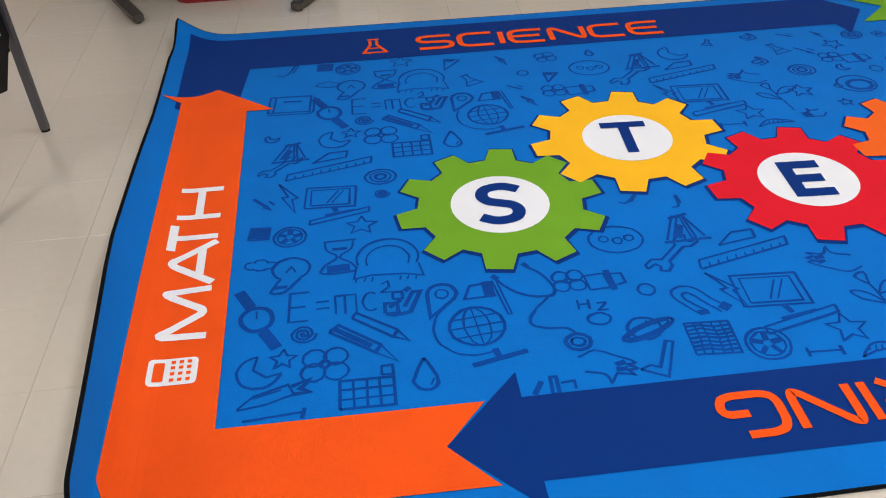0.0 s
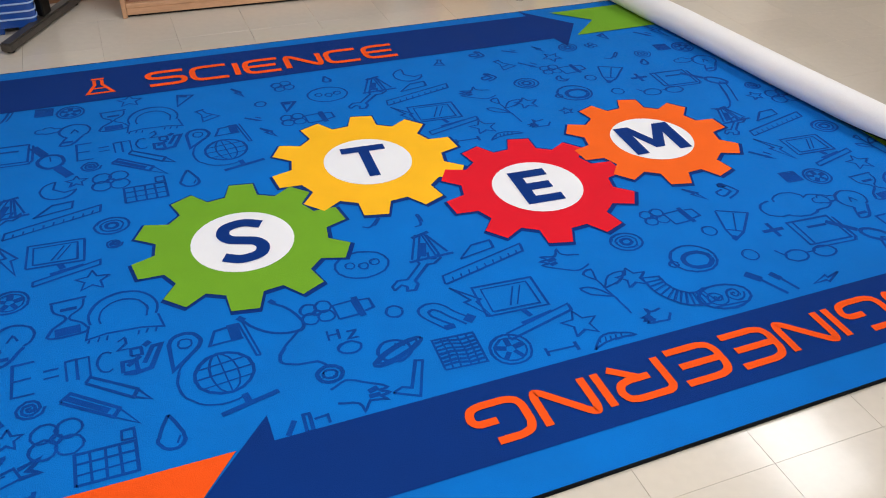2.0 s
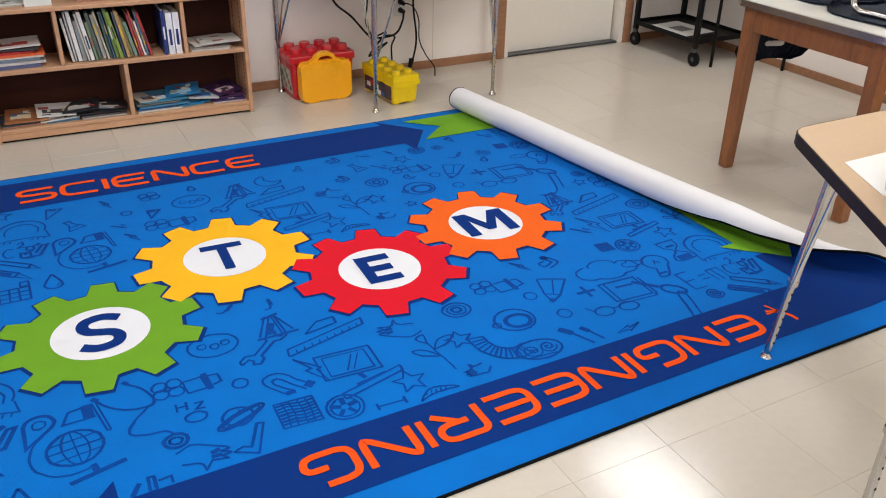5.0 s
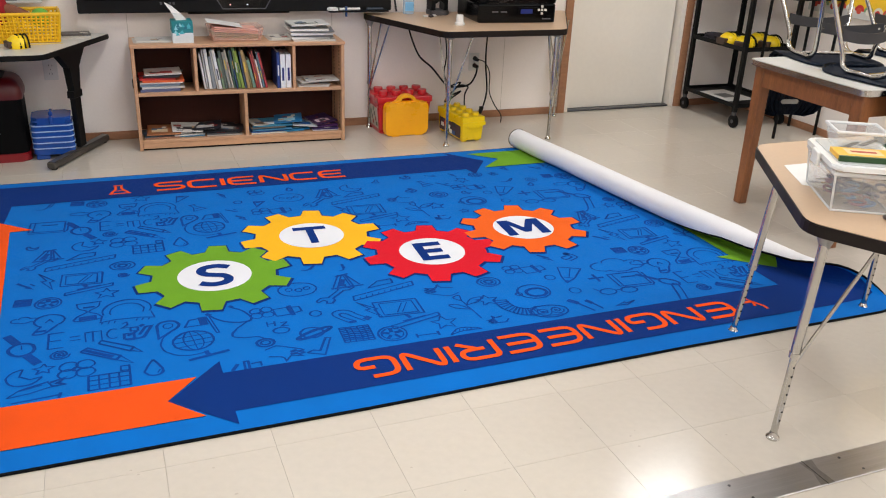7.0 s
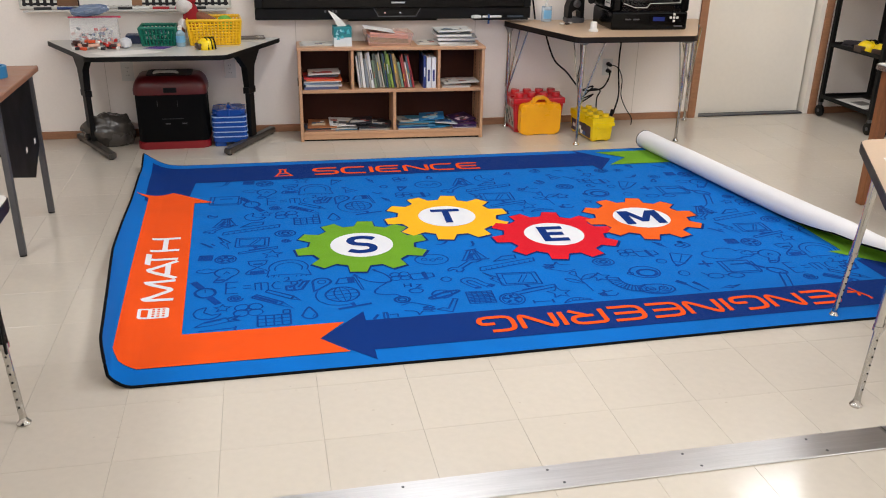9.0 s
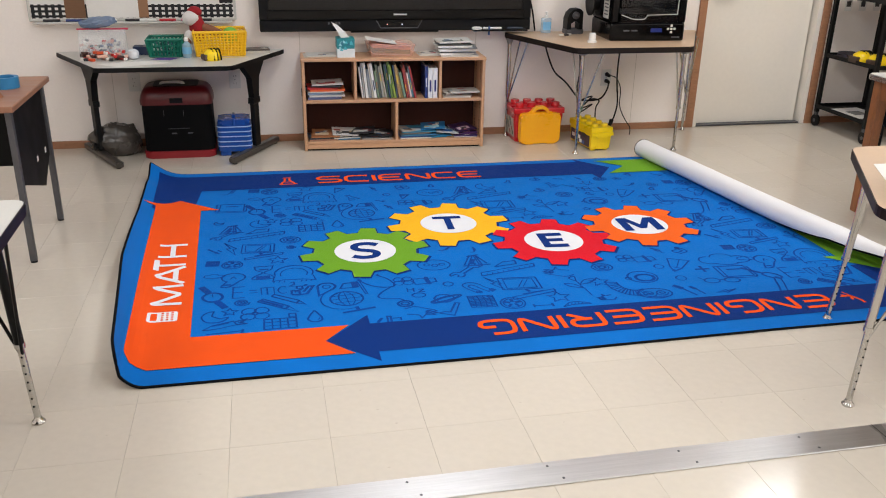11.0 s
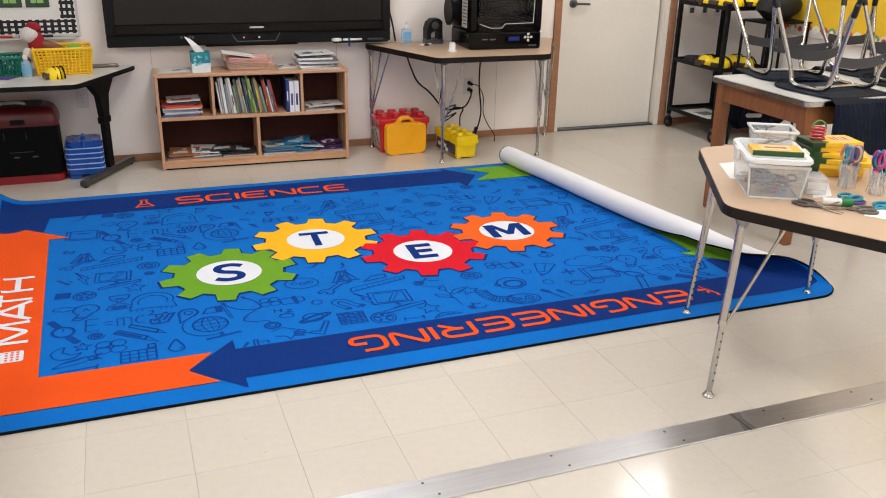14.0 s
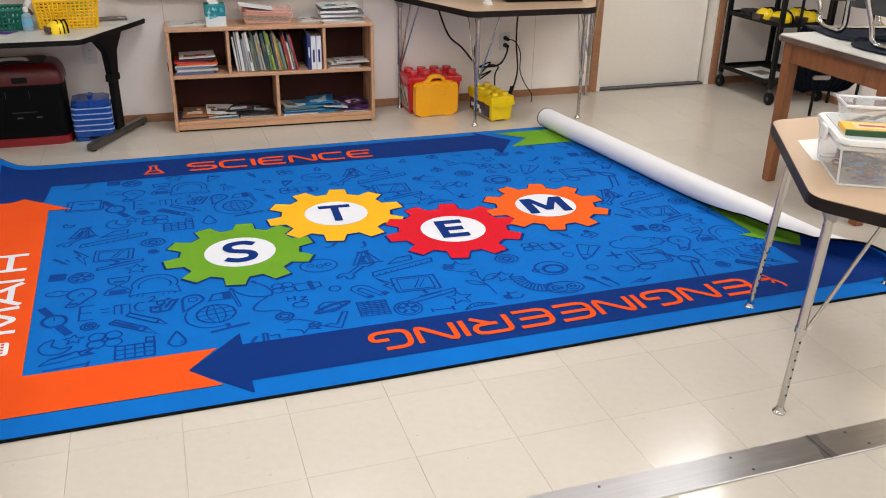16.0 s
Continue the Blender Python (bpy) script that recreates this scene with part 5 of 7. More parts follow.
def pedestal_table():
    t = thing("pedestal_table", "grey trapezoid table with black splayed pedestal legs, toys on top", "table", (0, 0, 0))
    cs = [(-1.12, 3.60), (-0.785, 2.965), (-0.01, 2.965), (0.325, 3.60)]
    part("edge_band", prism(rounded_poly(cs, 0.04), 0.612, 0.6385, 0.003), M_black, t, "black edge band")
    part("tabletop", prism(rounded_poly(inset(cs, 0.008), 0.035), 0.634, 0.64, 0.001), M_lamg, t)
    for a, b, p in (((-0.725, 3.085), (-1.0, 3.605), (-0.885, 3.385)), ((-0.055, 3.087), (0.235, 3.61), (0.10, 3.37))):
        a, b, p = Vector((*a, 0)), Vector((*b, 0)), Vector((*p, 0))
        d = (b - a).normalized()
        s = Vector((-d.y, d.x, 0))
        leg = part("leg", box(-0.016, -0.032, 0.05, 0.016, 0.032, 0.56, 0.004), M_black, t)
        leg.matrix_basis = Matrix.Translation(p) @ Matrix.Rotation(math.atan2(d.y, d.x) - math.pi / 2, 4, "Z")
        ft = part("foot", prism(rounded(-0.024, -(p - a).length, 0.024, (b - p).length, 0.008, 3), 0.008, 0.046, 0.006), M_foot, leg, "worn dark metal foot", True)
        for yy in (-(p - a).length + 0.03, (b - p).length - 0.03):
            part("glide", lathe([(0.016, 0.0), (0.016, 0.008)], 10, at=(0, yy, 0)), M_blackp, leg)
        bm = bmesh.new()
        prof = [(-0.03, 0.36), (0.03, 0.36), (0.05, 0.5), (0.12, 0.585), (0.12, 0.612), (-0.14, 0.612), (-0.14, 0.585), (-0.05, 0.5)]
        L = [[bm.verts.new((x, y, z)) for y, z in prof] for x in (-0.02, 0.02)]
        bm.faces.new(L[0][::-1]), bm.faces.new(L[1])
        for i in range(len(prof)):
            j = (i + 1) % len(prof)
            bm.faces.new((L[0][i], L[0][j], L[1][j], L[1][i]))
        part("bracket", bm, M_black, leg, "curved black top bracket")
        part("collar", box(-0.021, -0.045, 0.33, 0.021, 0.045, 0.37, 0.003), M_blackp, leg)
        part("base_knob", turn(lathe([(0.022, 0), (0.022, 0.015), (0.012, 0.02)], 12), pose(-0.02, 0, 0.075, 0, -90)), M_blackp, leg, "", True)
    return t


pedestal_table()


def teacher_desk():
    t = thing("desk", "black metal desk with brown wooden top and side panel", "desk", (0, 0, 0))
    part("desktop", box(-2.2, 1.56, 0.70, -0.868, 2.26, 0.728, 0.004), mat("brown_laminate", (150, 106, 82), 0.4, vary=0.12, scale=3, grain=30, stretch=(1, 9, 1)), t)
    for x, y in ((-0.905, 1.625), (-0.9, 2.19), (-2.15, 1.62), (-2.15, 2.19)):
        part("leg", box(x - 0.014, y - 0.014, 0.006, x + 0.014, y + 0.014, 0.699, 0.003), M_steel, t)
        part("glide", lathe([(0.016, 0), (0.014, 0.006)], 10, at=(x, y, 0)), M_blackp, t)
    bm = bmesh.new()
    prof = [(1.64, 0.36), (2.02, 0.24), (2.178, 0.36), (2.178, 0.69), (1.64, 0.69)]
    L = [[bm.verts.new((x, y, z)) for y, z in prof] for x in (-0.912, -0.9)]
    bm.faces.new(L[0][::-1]), bm.faces.new(L[1])
    for i in range(5):
        bm.faces.new((L[0][i], L[0][(i + 1) % 5], L[1][(i + 1) % 5], L[1][i]))
    part("side_panel", bm, M_black, t, "black metal side panel")
    part("modesty_panel", box(-2.13, 2.18, 0.3, -0.92, 2.192, 0.69), M_black, t)
    for y in (1.93, 2.09):
        part("sticker", box(-0.8995, y, 0.385, -0.8985, y + 0.025, 0.41), M_paper, t, "small white sticker")


teacher_desk()
tp = thing("tape_roll", "blue tape roll standing on the brown desk", "tape roll", (-0.99, 1.98, 0.7285))
bm = bmesh.new()
ro, ri = [(0.055 * math.cos(k * math.pi / 12), 0.055 * math.sin(k * math.pi / 12)) for k in range(24)], None
R = []
for r, z in ((0.055, 0), (0.055, 0.05), (0.038, 0.05), (0.038, 0)):
    R.append([bm.verts.new((r * math.cos(k * math.pi / 12), r * math.sin(k * math.pi / 12), z)) for k in range(24)])
for i in range(4):
    for k in range(24):
        bm.faces.new((R[i][k], R[i][(k + 1) % 24], R[(i + 1) % 4][(k + 1) % 24], R[(i + 1) % 4][k]))
part("tape", bm, paint((40, 120, 170), 0.5), tp, "", True)
mg = thing("small_figure", "small white and brown toy on the brown desk", "toy", (-0.98, 1.70, 0.7285))
part("body", lathe([(0.02, 0), (0.028, 0.01), (0.02, 0.03), (0.024, 0.045), (0.01, 0.06)], 12), paint((220, 214, 206), 0.6), mg, "", True)
part("base", turn(lathe([(0.03, 0), (0.02, 0.02), (0.008, 0.03)], 12), pose(0.0, 0.06, 0)), paint((150, 100, 70), 0.6), mg, "", True)


# ---- oak table with upturned chairs ----
def oak_table():
    t = thing("wooden_table", "oak table with white top and metal rim, carrying upturned chairs", "table", (0, 0, 0))
    x0, x1, y0, y1, z = 3.305, 4.62, 0.97, 1.725, 0.76
    part("tabletop", prism(rounded(x0 + 0.004, y0 + 0.004, x1 - 0.004, y1 - 0.004, 0.03), z - 0.028, z, 0.003), M_lamg, t, "white laminate top")
    part("rim", prism(rounded(x0, y0, x1, y1, 0.034), z - 0.03, z - 0.004, 0.003), M_chrome, t, "worn metal rim")
    w = 0.062
    for x in (x0 + 0.03, x1 - 0.03 - w):
        for y in (y0 + 0.03, y1 - 0.03 - w):
            bm = box(x, y, 0, x + w, y + w, z - 0.031, 0.004)
            for v in bm.verts:
                if v.co.z < 0.3:
                    v.co.x += 0.006 * (1 if v.co.x < x + w / 2 else -1)
                    v.co.y += 0.006 * (1 if v.co.y < y + w / 2 else -1)
            part("leg", bm, M_oak, t)
    part("apron", box(x0 + 0.035, y0 + 0.03 + w + 0.0005, z - 0.13, x0 + 0.055, y1 - 0.03 - w - 0.0005, z - 0.031), M_oak, t)
    part("apron", box(x1 - 0.055, y0 + 0.03 + w + 0.0005, z - 0.13, x1 - 0.035, y1 - 0.03 - w - 0.0005, z - 0.031), M_oak, t)
    part("apron", box(x0 + 0.03 + w + 0.0005, y0 + 0.035, z - 0.13, x1 - 0.03 - w - 0.0005, y0 + 0.055, z - 0.031), M_oak, t)
    part("apron", box(x0 + 0.03 + w + 0.0005, y1 - 0.055, z - 0.13, x1 - 0.03 - w - 0.0005, y1 - 0.035, z - 0.031), M_oak, t)


oak_table()
M_shell = mat("navy_shell", (4, 16, 33), 0.5, spec=0.17, vary=0.12, bump=0.05)
M_plate = mat("dark_grey_plate", (58, 57, 60), 0.5, 0.1, vary=0.1, bump=0.03)
M_shellb = mat("black_shell", (15, 16, 20), 0.45, vary=0.12, bump=0.05)


def shell_strip(rows, thick=0.005, ribs=0):
    """A bent seat shell from cross rows: each row (centre, half width vector, dish along the normal)."""
    bm = bmesh.new()
    n = 29
    front, back = [], []
    ends = (Vector(rows[0][0]), Vector(rows[-1][0]))
    for c, half, nrm, dish, taper in rows:
        c, half, nrm = Vector(c), Vector(half), Vector(nrm)
        fr, bk = [], []
        for k in range(n):
            u = 2 * k / (n - 1) - 1
            rib = 0.0042 * ribs * (1 if k % 2 else -1) * (0 if c == ends[0] or c == ends[1] else 1)
            p = c + half * u * taper + nrm * (dish * u * u + rib)
            fr.append(bm.verts.new(p)), bk.append(bm.verts.new(p - nrm * thick))
        front.append(fr), back.append(bk)
    for g, s in ((front, 1), (back, -1)):
        for a, b in zip(g, g[1:]):
            for k in range(n - 1):
                bm.faces.new((a[k], a[k + 1], b[k + 1], b[k])[::s])
    for i in range(len(rows) - 1):
        for k in (0, n - 1):
            bm.faces.new((front[i][k], front[i + 1][k], back[i + 1][k], back[i][k]))
    for r in (0, -1):
        for k in range(n - 1):
            bm.faces.new((front[r][k], front[r][k + 1], back[r][k + 1], back[r][k]))
    return bm


def chair(at, rz, shell, label):
    """A school chair turned over: the seat lies on the table, the back hangs over its edge along -y, the legs point up."""
    c = thing("chair", label, "chair", at, rz, "chairs on the table")
    h = (0.21, 0, 0)
    part("seat", shell_strip([((0, 0.446, 0.022), h, (0, 0, 1), 0.002, 0.22), ((0, 0.438, 0.019), h, (0, 0, 1), 0.003, 0.44), ((0, 0.42, 0.014), h, (0, 0, 1), 0.004, 0.64), ((0, 0.388, 0.01), h, (0, 0, 1), 0.004, 0.82), ((0, 0.345, 0.007), h, (0, 0, 1), 0.005, 0.94), ((0, 0.28, 0.006), h, (0, 0, 1), 0.006, 1), ((0, 0.12, 0.006), h, (0, 0, 1), 0.008, 1), ((0, 0.04, 0.007), h, (0, 0, 1), 0.006, 0.97), ((0, -0.005, 0.006), h, (0, 0.3, 0.95), 0.006, 0.95)], ribs=1), shell, c, "", True)
    part("backrest", shell_strip([((0, -0.005, 0.006), h, (0, 0.3, 0.95), 0.006, 0.95), ((0, -0.045, -0.02), h, (0, 0.7, 0.7), 0.01, 0.95), ((0, -0.065, -0.08), h, (0, 1, 0.1), 0.02, 0.97), ((0, -0.085, -0.2), h, (0, 1, 0), 0.03, 1), ((0, -0.1, -0.3), h, (0, 1, -0.1), 0.035, 0.93), ((0, -0.105, -0.345), h, (0, 1, -0.1), 0.035, 0.72), ((0, -0.107, -0.362), h, (0, 1, -0.1), 0.03, 0.45)], ribs=1), shell, c, "ribbed backrest", True)
    part("handle_slot", turn(prism(rounded(-0.05, -0.012, 0.05, 0.012, 0.011), -0.008, 0.02), pose(0, -0.095, -0.285, 90)), M_lamg, c, "light gap of the handle slot")
    for s in (-1, 1):
        pts = smooth_line([(s * 0.24, 0.40, 0.44), (s * 0.165, 0.31, 0.12), (s * 0.16, 0.28, 0.035), (s * 0.155, 0.2, 0.024), (s * 0.155, 0.1, 0.026), (s * 0.16, 0.05, 0.06), (s * 0.165, 0.03, 0.14), (s * 0.245, -0.1, 0.44)], 5)
        part("leg_frame", tube(pts, 0.0115, 9), M_chrome, c, "bent chrome leg frame", True)
        for p, q in ((pts[0], pts[1]), (pts[-1], pts[-2])):
            d = (q - p).normalized()
            part("foot_cap", tube([p - d * 0.015, p + d * 0.045], 0.0145, 9), M_shellb, c, "dark rubber foot cap", True)
    for y, z in ((0.316, 0.16), (0.025, 0.16)):
        bm = bmesh.new()
        L = []
        for k in range(9):
            u = 2 * k / 8 - 1
            yy = y + (0.03 if y > 0.2 else -0.0) * (1 - u * u) * -1
            L.append([bm.verts.new((u * 0.168, yy + o, z + q + 0.02 * u * u)) for o, q in ((0, -0.025), (0.004, -0.025), (0.004, 0.025), (0, 0.025))])
        for a, b in zip(L, L[1:]):
            for k in range(4):
                bm.faces.new((a[k], a[(k + 1) % 4], b[(k + 1) % 4], b[k]))
        bm.faces.new(L[0]), bm.faces.new(L[-1][::-1])
        cpl = part("cross_plate", bm, M_plate, c, "curved grey steel cross plate", True)
        for u in (-0.88, 0.88):
            part("rivet", turn(lathe([(0.006, 0), (0.005, 0.002), (0.002, 0.003)], 8), pose(u * 0.168, y - 0.0004, z + 0.016, 90)), M_chrome, cpl)
    part("cross_bar", tube([(-0.155, 0.15, 0.026), (0.155, 0.15, 0.026)], 0.009, 8), M_chrome, c, "", True)
    return c


chair((3.76, 1.79, 0.7605), 180 - 13, M_shell, "upturned navy chair on the table, back hanging over the far edge")
chair((3.635, 0.99, 0.7605), 4, M_shell, "upturned navy ribbed chair, back hanging over the near edge")
chair((4.2, 1.0, 0.7605), -3, M_shell, "upturned navy ribbed chair beside another on the table")
chair((4.3, 1.78, 0.7605), 178, M_shell, "upturned navy chair with chrome legs up on the table")


# ---- north wall: screen, board, outlets ----
def wall_screen():
    t = thing("wall_screen", "large black flat screen panel with speaker bar below, switched off", "screen", (0.165, 3.52, 0.76))
    W, Hh = 1.83, 1.08
    part("housing", box(0.03, 0.03, 0.03, W - 0.03, 0.115, Hh - 0.03, 0.01), M_blackp, t)
    bm = box(0, 0, 0, W, 0.035, 0.075, 0.006)
    box(0, 0, Hh - 0.06, W, 0.035, Hh, 0.006, bm=bm)
    box(0, 0, 0.0755, 0.06, 0.035, Hh - 0.0605, 0.004, bm=bm)
    box(W - 0.06, 0, 0.0755, W, 0.035, Hh - 0.0605, 0.004, bm=bm)
    part("bezel", bm, M_blackp, t, "black plastic bezel")
    part("speaker_bar", box(0.05, -0.012, 0.076, W - 0.05, 0.0, 0.135, 0.004), M_gloss, t, "glossy black speaker bar")
    part("screen", box(0.0605, 0.012, 0.1355, W - 0.0605, 0.028, Hh - 0.0605), M_screen, t, "dark grey matte screen")
    bm = prism([(0, 0), (0.25, 0), (0.28, 0.05), (-0.03, 0.05)], 0, 0.004)
    cp = part("control_panel", turn(bm, pose(0.79, -0.0005, 0.02, 90)), M_gloss, t)
    part("panel_rim", turn(stroke([(-0.03, 0.05), (0, 0), (0.25, 0), (0.28, 0.05)], 0.006), pose(0.79, -0.0052, 0.02, 90)), M_steel, cp)
    for x, c in ((0.83, (200, 40, 30)), (0.93, (200, 210, 240))):
        m = bpy.data.materials.new("indicator")
        m.use_nodes = True
        bs = m.node_tree.nodes["Principled BSDF"]
        bs.inputs["Emission Color"].default_value, bs.inputs["Emission Strength"].default_value = rgb(c), 1.2
        part("indicator", box(x, -0.0065, 0.04, x + 0.008, -0.0046, 0.047), m, cp, "lit status light")
    part("badge", box(0.875, -0.0135, 0.103, 0.965, -0.0122, 0.113), M_lamg, t, "pale maker's mark")
    for x in (0.44, 0.49, 0.51):
        part("port", box(x, -0.002, 0.045, x + 0.012, 0, 0.06), M_steel, t)
    sh = part("pen_tray", box(1.42, -0.045, -0.004, 1.8, 0.03, 0.006, 0.002), M_blackp, t)
    part("marker", tube([(1.49, -0.02, 0.014), (1.62, -0.018, 0.014)], 0.008), M_white, sh)
    part("marker", tube([(1.66, -0.025, 0.014), (1.77, -0.02, 0.014)], 0.008), paint((50, 60, 70)), sh)
    part("eraser", lathe([(0.035, 0), (0.035, 0.012), (0.02, 0.018)], 14, at=(1.45, -0.005, 0.0062)), M_white, sh)
    part("hanging_pen", tube([(1.53, -0.03, -0.03), (1.53, -0.03, 0.03)], 0.007), paint((50, 80, 130)), sh)
    part("bracket", box(0.6, 0.08, -0.02, 1.2, 0.1165, 0.03), M_black, t)


wall_screen()


def whiteboard():
    t = thing("whiteboard", "white board with black and white checked border and marker tray", "board", (-1.245, 3.637, 0.825))
    W, Hh = 1.265, 1.1
    part("panel", box(0.015, -0.014, 0.015, W - 0.015, -0.001, Hh - 0.015), M_white, t)
    bm = box(0, -0.02, 0, W, -0.0005, 0.015, 0.003)
    box(0, -0.02, Hh - 0.015, W, -0.0005, Hh, 0.003, bm=bm)
    box(0, -0.02, 0.0155, 0.015, -0.0005, Hh - 0.0155, 0.002, bm=bm)
    box(W - 0.015, -0.02, 0.0155, W, -0.0005, Hh - 0.0155, 0.002, bm=bm)
    part("frame", bm, M_lamg, t, "aluminium frame")
    tr = part("marker_tray", box(0.03, -0.075, -0.012, W - 0.03, -0.021, 0.0, 0.003), M_lamg, t)
    rng = random.Random(4)
    for k in range(9):
        x = 0.1 + 0.115 * k + rng.uniform(-0.02, 0.02)
        part("marker", tube([(x, -0.05, 0.0085), (x + 0.1, -0.047, 0.0085)], 0.008, 8), paint(rng.choice([(30, 30, 32), (180, 40, 50), (200, 90, 120), (40, 60, 120), (225, 225, 222)])), tr, "", True)
    # checked ribbon border: black stripes both ways over white
    chk = part("check_border", box(0.0155, -0.0165, 0.0155, W - 0.0155, -0.0142, 0.105), M_paper, t, "white border strip with black checks")
    ch2 = part("check_border", box(W - 0.105, -0.0165, 0.1055, W - 0.0155, -0.0142, Hh - 0.016), M_paper, t, "white border strip with black checks")
    bl = paint((24, 24, 26), 0.7)
    bm = bmesh.new()
    for k in range(31):
        box(0.02 + k * 0.04, -0.0172, 0.018, 0.04 + k * 0.04, -0.0167, 0.103, bm=bm)
    part("check_pattern", bm, bl, chk)
    bm = bmesh.new()
    for k in range(3):
        box(0.018, -0.0179, 0.024 + 0.03 * k, W - 0.018, -0.0174, 0.038 + 0.03 * k, bm=bm)
    part("check_pattern", bm, bl, chk)
    bm = bmesh.new()
    for k in range(24):
        box(W - 0.103, -0.0172, 0.11 + k * 0.04, W - 0.018, -0.0167, 0.13 + k * 0.04, bm=bm)
    part("check_pattern", bm, bl, ch2)
    bm = bmesh.new()
    for k in range(3):
        box(W - 0.097 + 0.03 * k, -0.0179, 0.108, W - 0.083 + 0.03 * k, -0.0174, Hh - 0.02, bm=bm)
    part("check_pattern", bm, bl, ch2)
    for x0, x1, c in ((0.22, 0.34, (120, 86, 60)), (0.66, 0.72, (150, 110, 80))):
        part("note_card", box(x0, -0.0205, 0.02, x1, -0.0182, 0.16), paint(c, 0.7), t, "brown paper card")
    part("poster", box(0.35, -0.0215, 0.02, 0.66, -0.0206, 0.5), M_paper, t, "white paper sheet")
    for x0 in (0.68, 0.83, 0.98):
        cd = part("letter_card", box(x0, -0.0195, 0.175, x0 + 0.13, -0.0185, 0.31), paint((40, 70, 46), 0.6), t, "dark green card")
        part("letter_bar", box(x0 + 0.03, -0.0205, 0.2, x0 + 0.06, -0.0196, 0.29), paint((140, 190, 110), 0.6), cd)
        part("letter_bar", box(x0 + 0.065, -0.0205, 0.2, x0 + 0.1, -0.0196, 0.22), paint((140, 190, 110), 0.6), cd)


whiteboard()


def outlet(x, z, plugs=0):
    t = thing("wall_outlet", "white electrical outlet plate on the wall", "outlet", (x, 3.637, z))
    part("plate", box(-0.038, -0.006, -0.06, 0.038, -0.0005, 0.06, 0.002), M_white, t)
    for dz in (0.024, -0.024):
        s = part("socket", turn(prism(rounded(-0.017, -0.014, 0.017, 0.014, 0.008), 0, 0.0015), pose(0, -0.006, dz, 90)), M_white, t)
        for dx in (-0.007, 0.007):
            part("slot", box(dx - 0.001, -0.0083, dz - 0.004, dx + 0.001, -0.0076, dz + 0.005), M_black, s)
    part("screw", turn(lathe([(0.003, 0), (0.002, 0.001)], 8), pose(0, -0.006, 0, 90)), M_steel, t)
    return t


outlet(2.635, 0.395), outlet(-0.665, 0.43), outlet(-0.02, 0.435)
cg = "cables behind the printer table"


def cable(label, pts, r=0.0045, plug=None):
    t = thing("cable", label, "cable", (0, 0, 0), group=cg)
    part("cord", tube(smooth_line(pts, 8), r, 8), M_blackp, t, "", True)
    if plug:
        p, q = plug
        part("plug", tube([p, q], 0.016, 10, r_end=0.011), M_blackp, t, "moulded black plug", True)


cable("black power cord looping below the printer table", [(2.10, 3.5, 0.70), (2.14, 3.55, 0.60), (2.21, 3.57, 0.46), (2.30, 3.56, 0.38), (2.385, 3.52, 0.275), (2.43, 3.5, 0.258), (2.56, 3.53, 0.262), (2.63, 3.58, 0.32), (2.638, 3.585, 0.37)], 0.006, ((2.638, 3.629, 0.371), (2.638, 3.58, 0.37)))
cable("black power cord hanging from the printer to the floor", [(2.69, 3.52, 0.70), (2.695, 3.57, 0.55), (2.70, 3.58, 0.39), (2.715, 3.57, 0.22), (2.69, 3.55, 0.12), (2.66, 3.53, 0.085)], 0.006, ((2.67, 3.54, 0.1), (2.645, 3.52, 0.05)))
cable("thin grey cord trailing down to the floor", [(2.638, 3.585, 0.42), (2.69, 3.57, 0.40), (2.73, 3.57, 0.32), (2.735, 3.57, 0.2), (2.77, 3.55, 0.11), (2.80, 3.5, 0.05), (2.785, 3.46, 0.006)], 0.0035, ((2.638, 3.629, 0.419), (2.638, 3.58, 0.416)))
cable("black cord dropping behind the carry case", [(2.33, 3.5, 0.70), (2.385, 3.55, 0.58), (2.40, 3.56, 0.45), (2.385, 3.55, 0.34), (2.41, 3.52, 0.265)], 0.005)
cable("black cord bundle tied behind the table leg", [(2.37, 3.47, 0.26), (2.46, 3.44, 0.3), (2.38, 3.43, 0.22), (2.47, 3.45, 0.24), (2.36, 3.46, 0.17), (2.45, 3.46, 0.27), (2.54, 3.5, 0.255), (2.52, 3.5, 0.2), (2.515, 3.48, 0.1), (2.515, 3.47, 0.006)], 0.005)


cable("dark cable running from the wall screen down behind the printer table", [(1.985, 3.58, 1.1), (2.0, 3.585, 0.98), (2.03, 3.585, 0.86), (2.05, 3.58, 0.745)], 0.006)


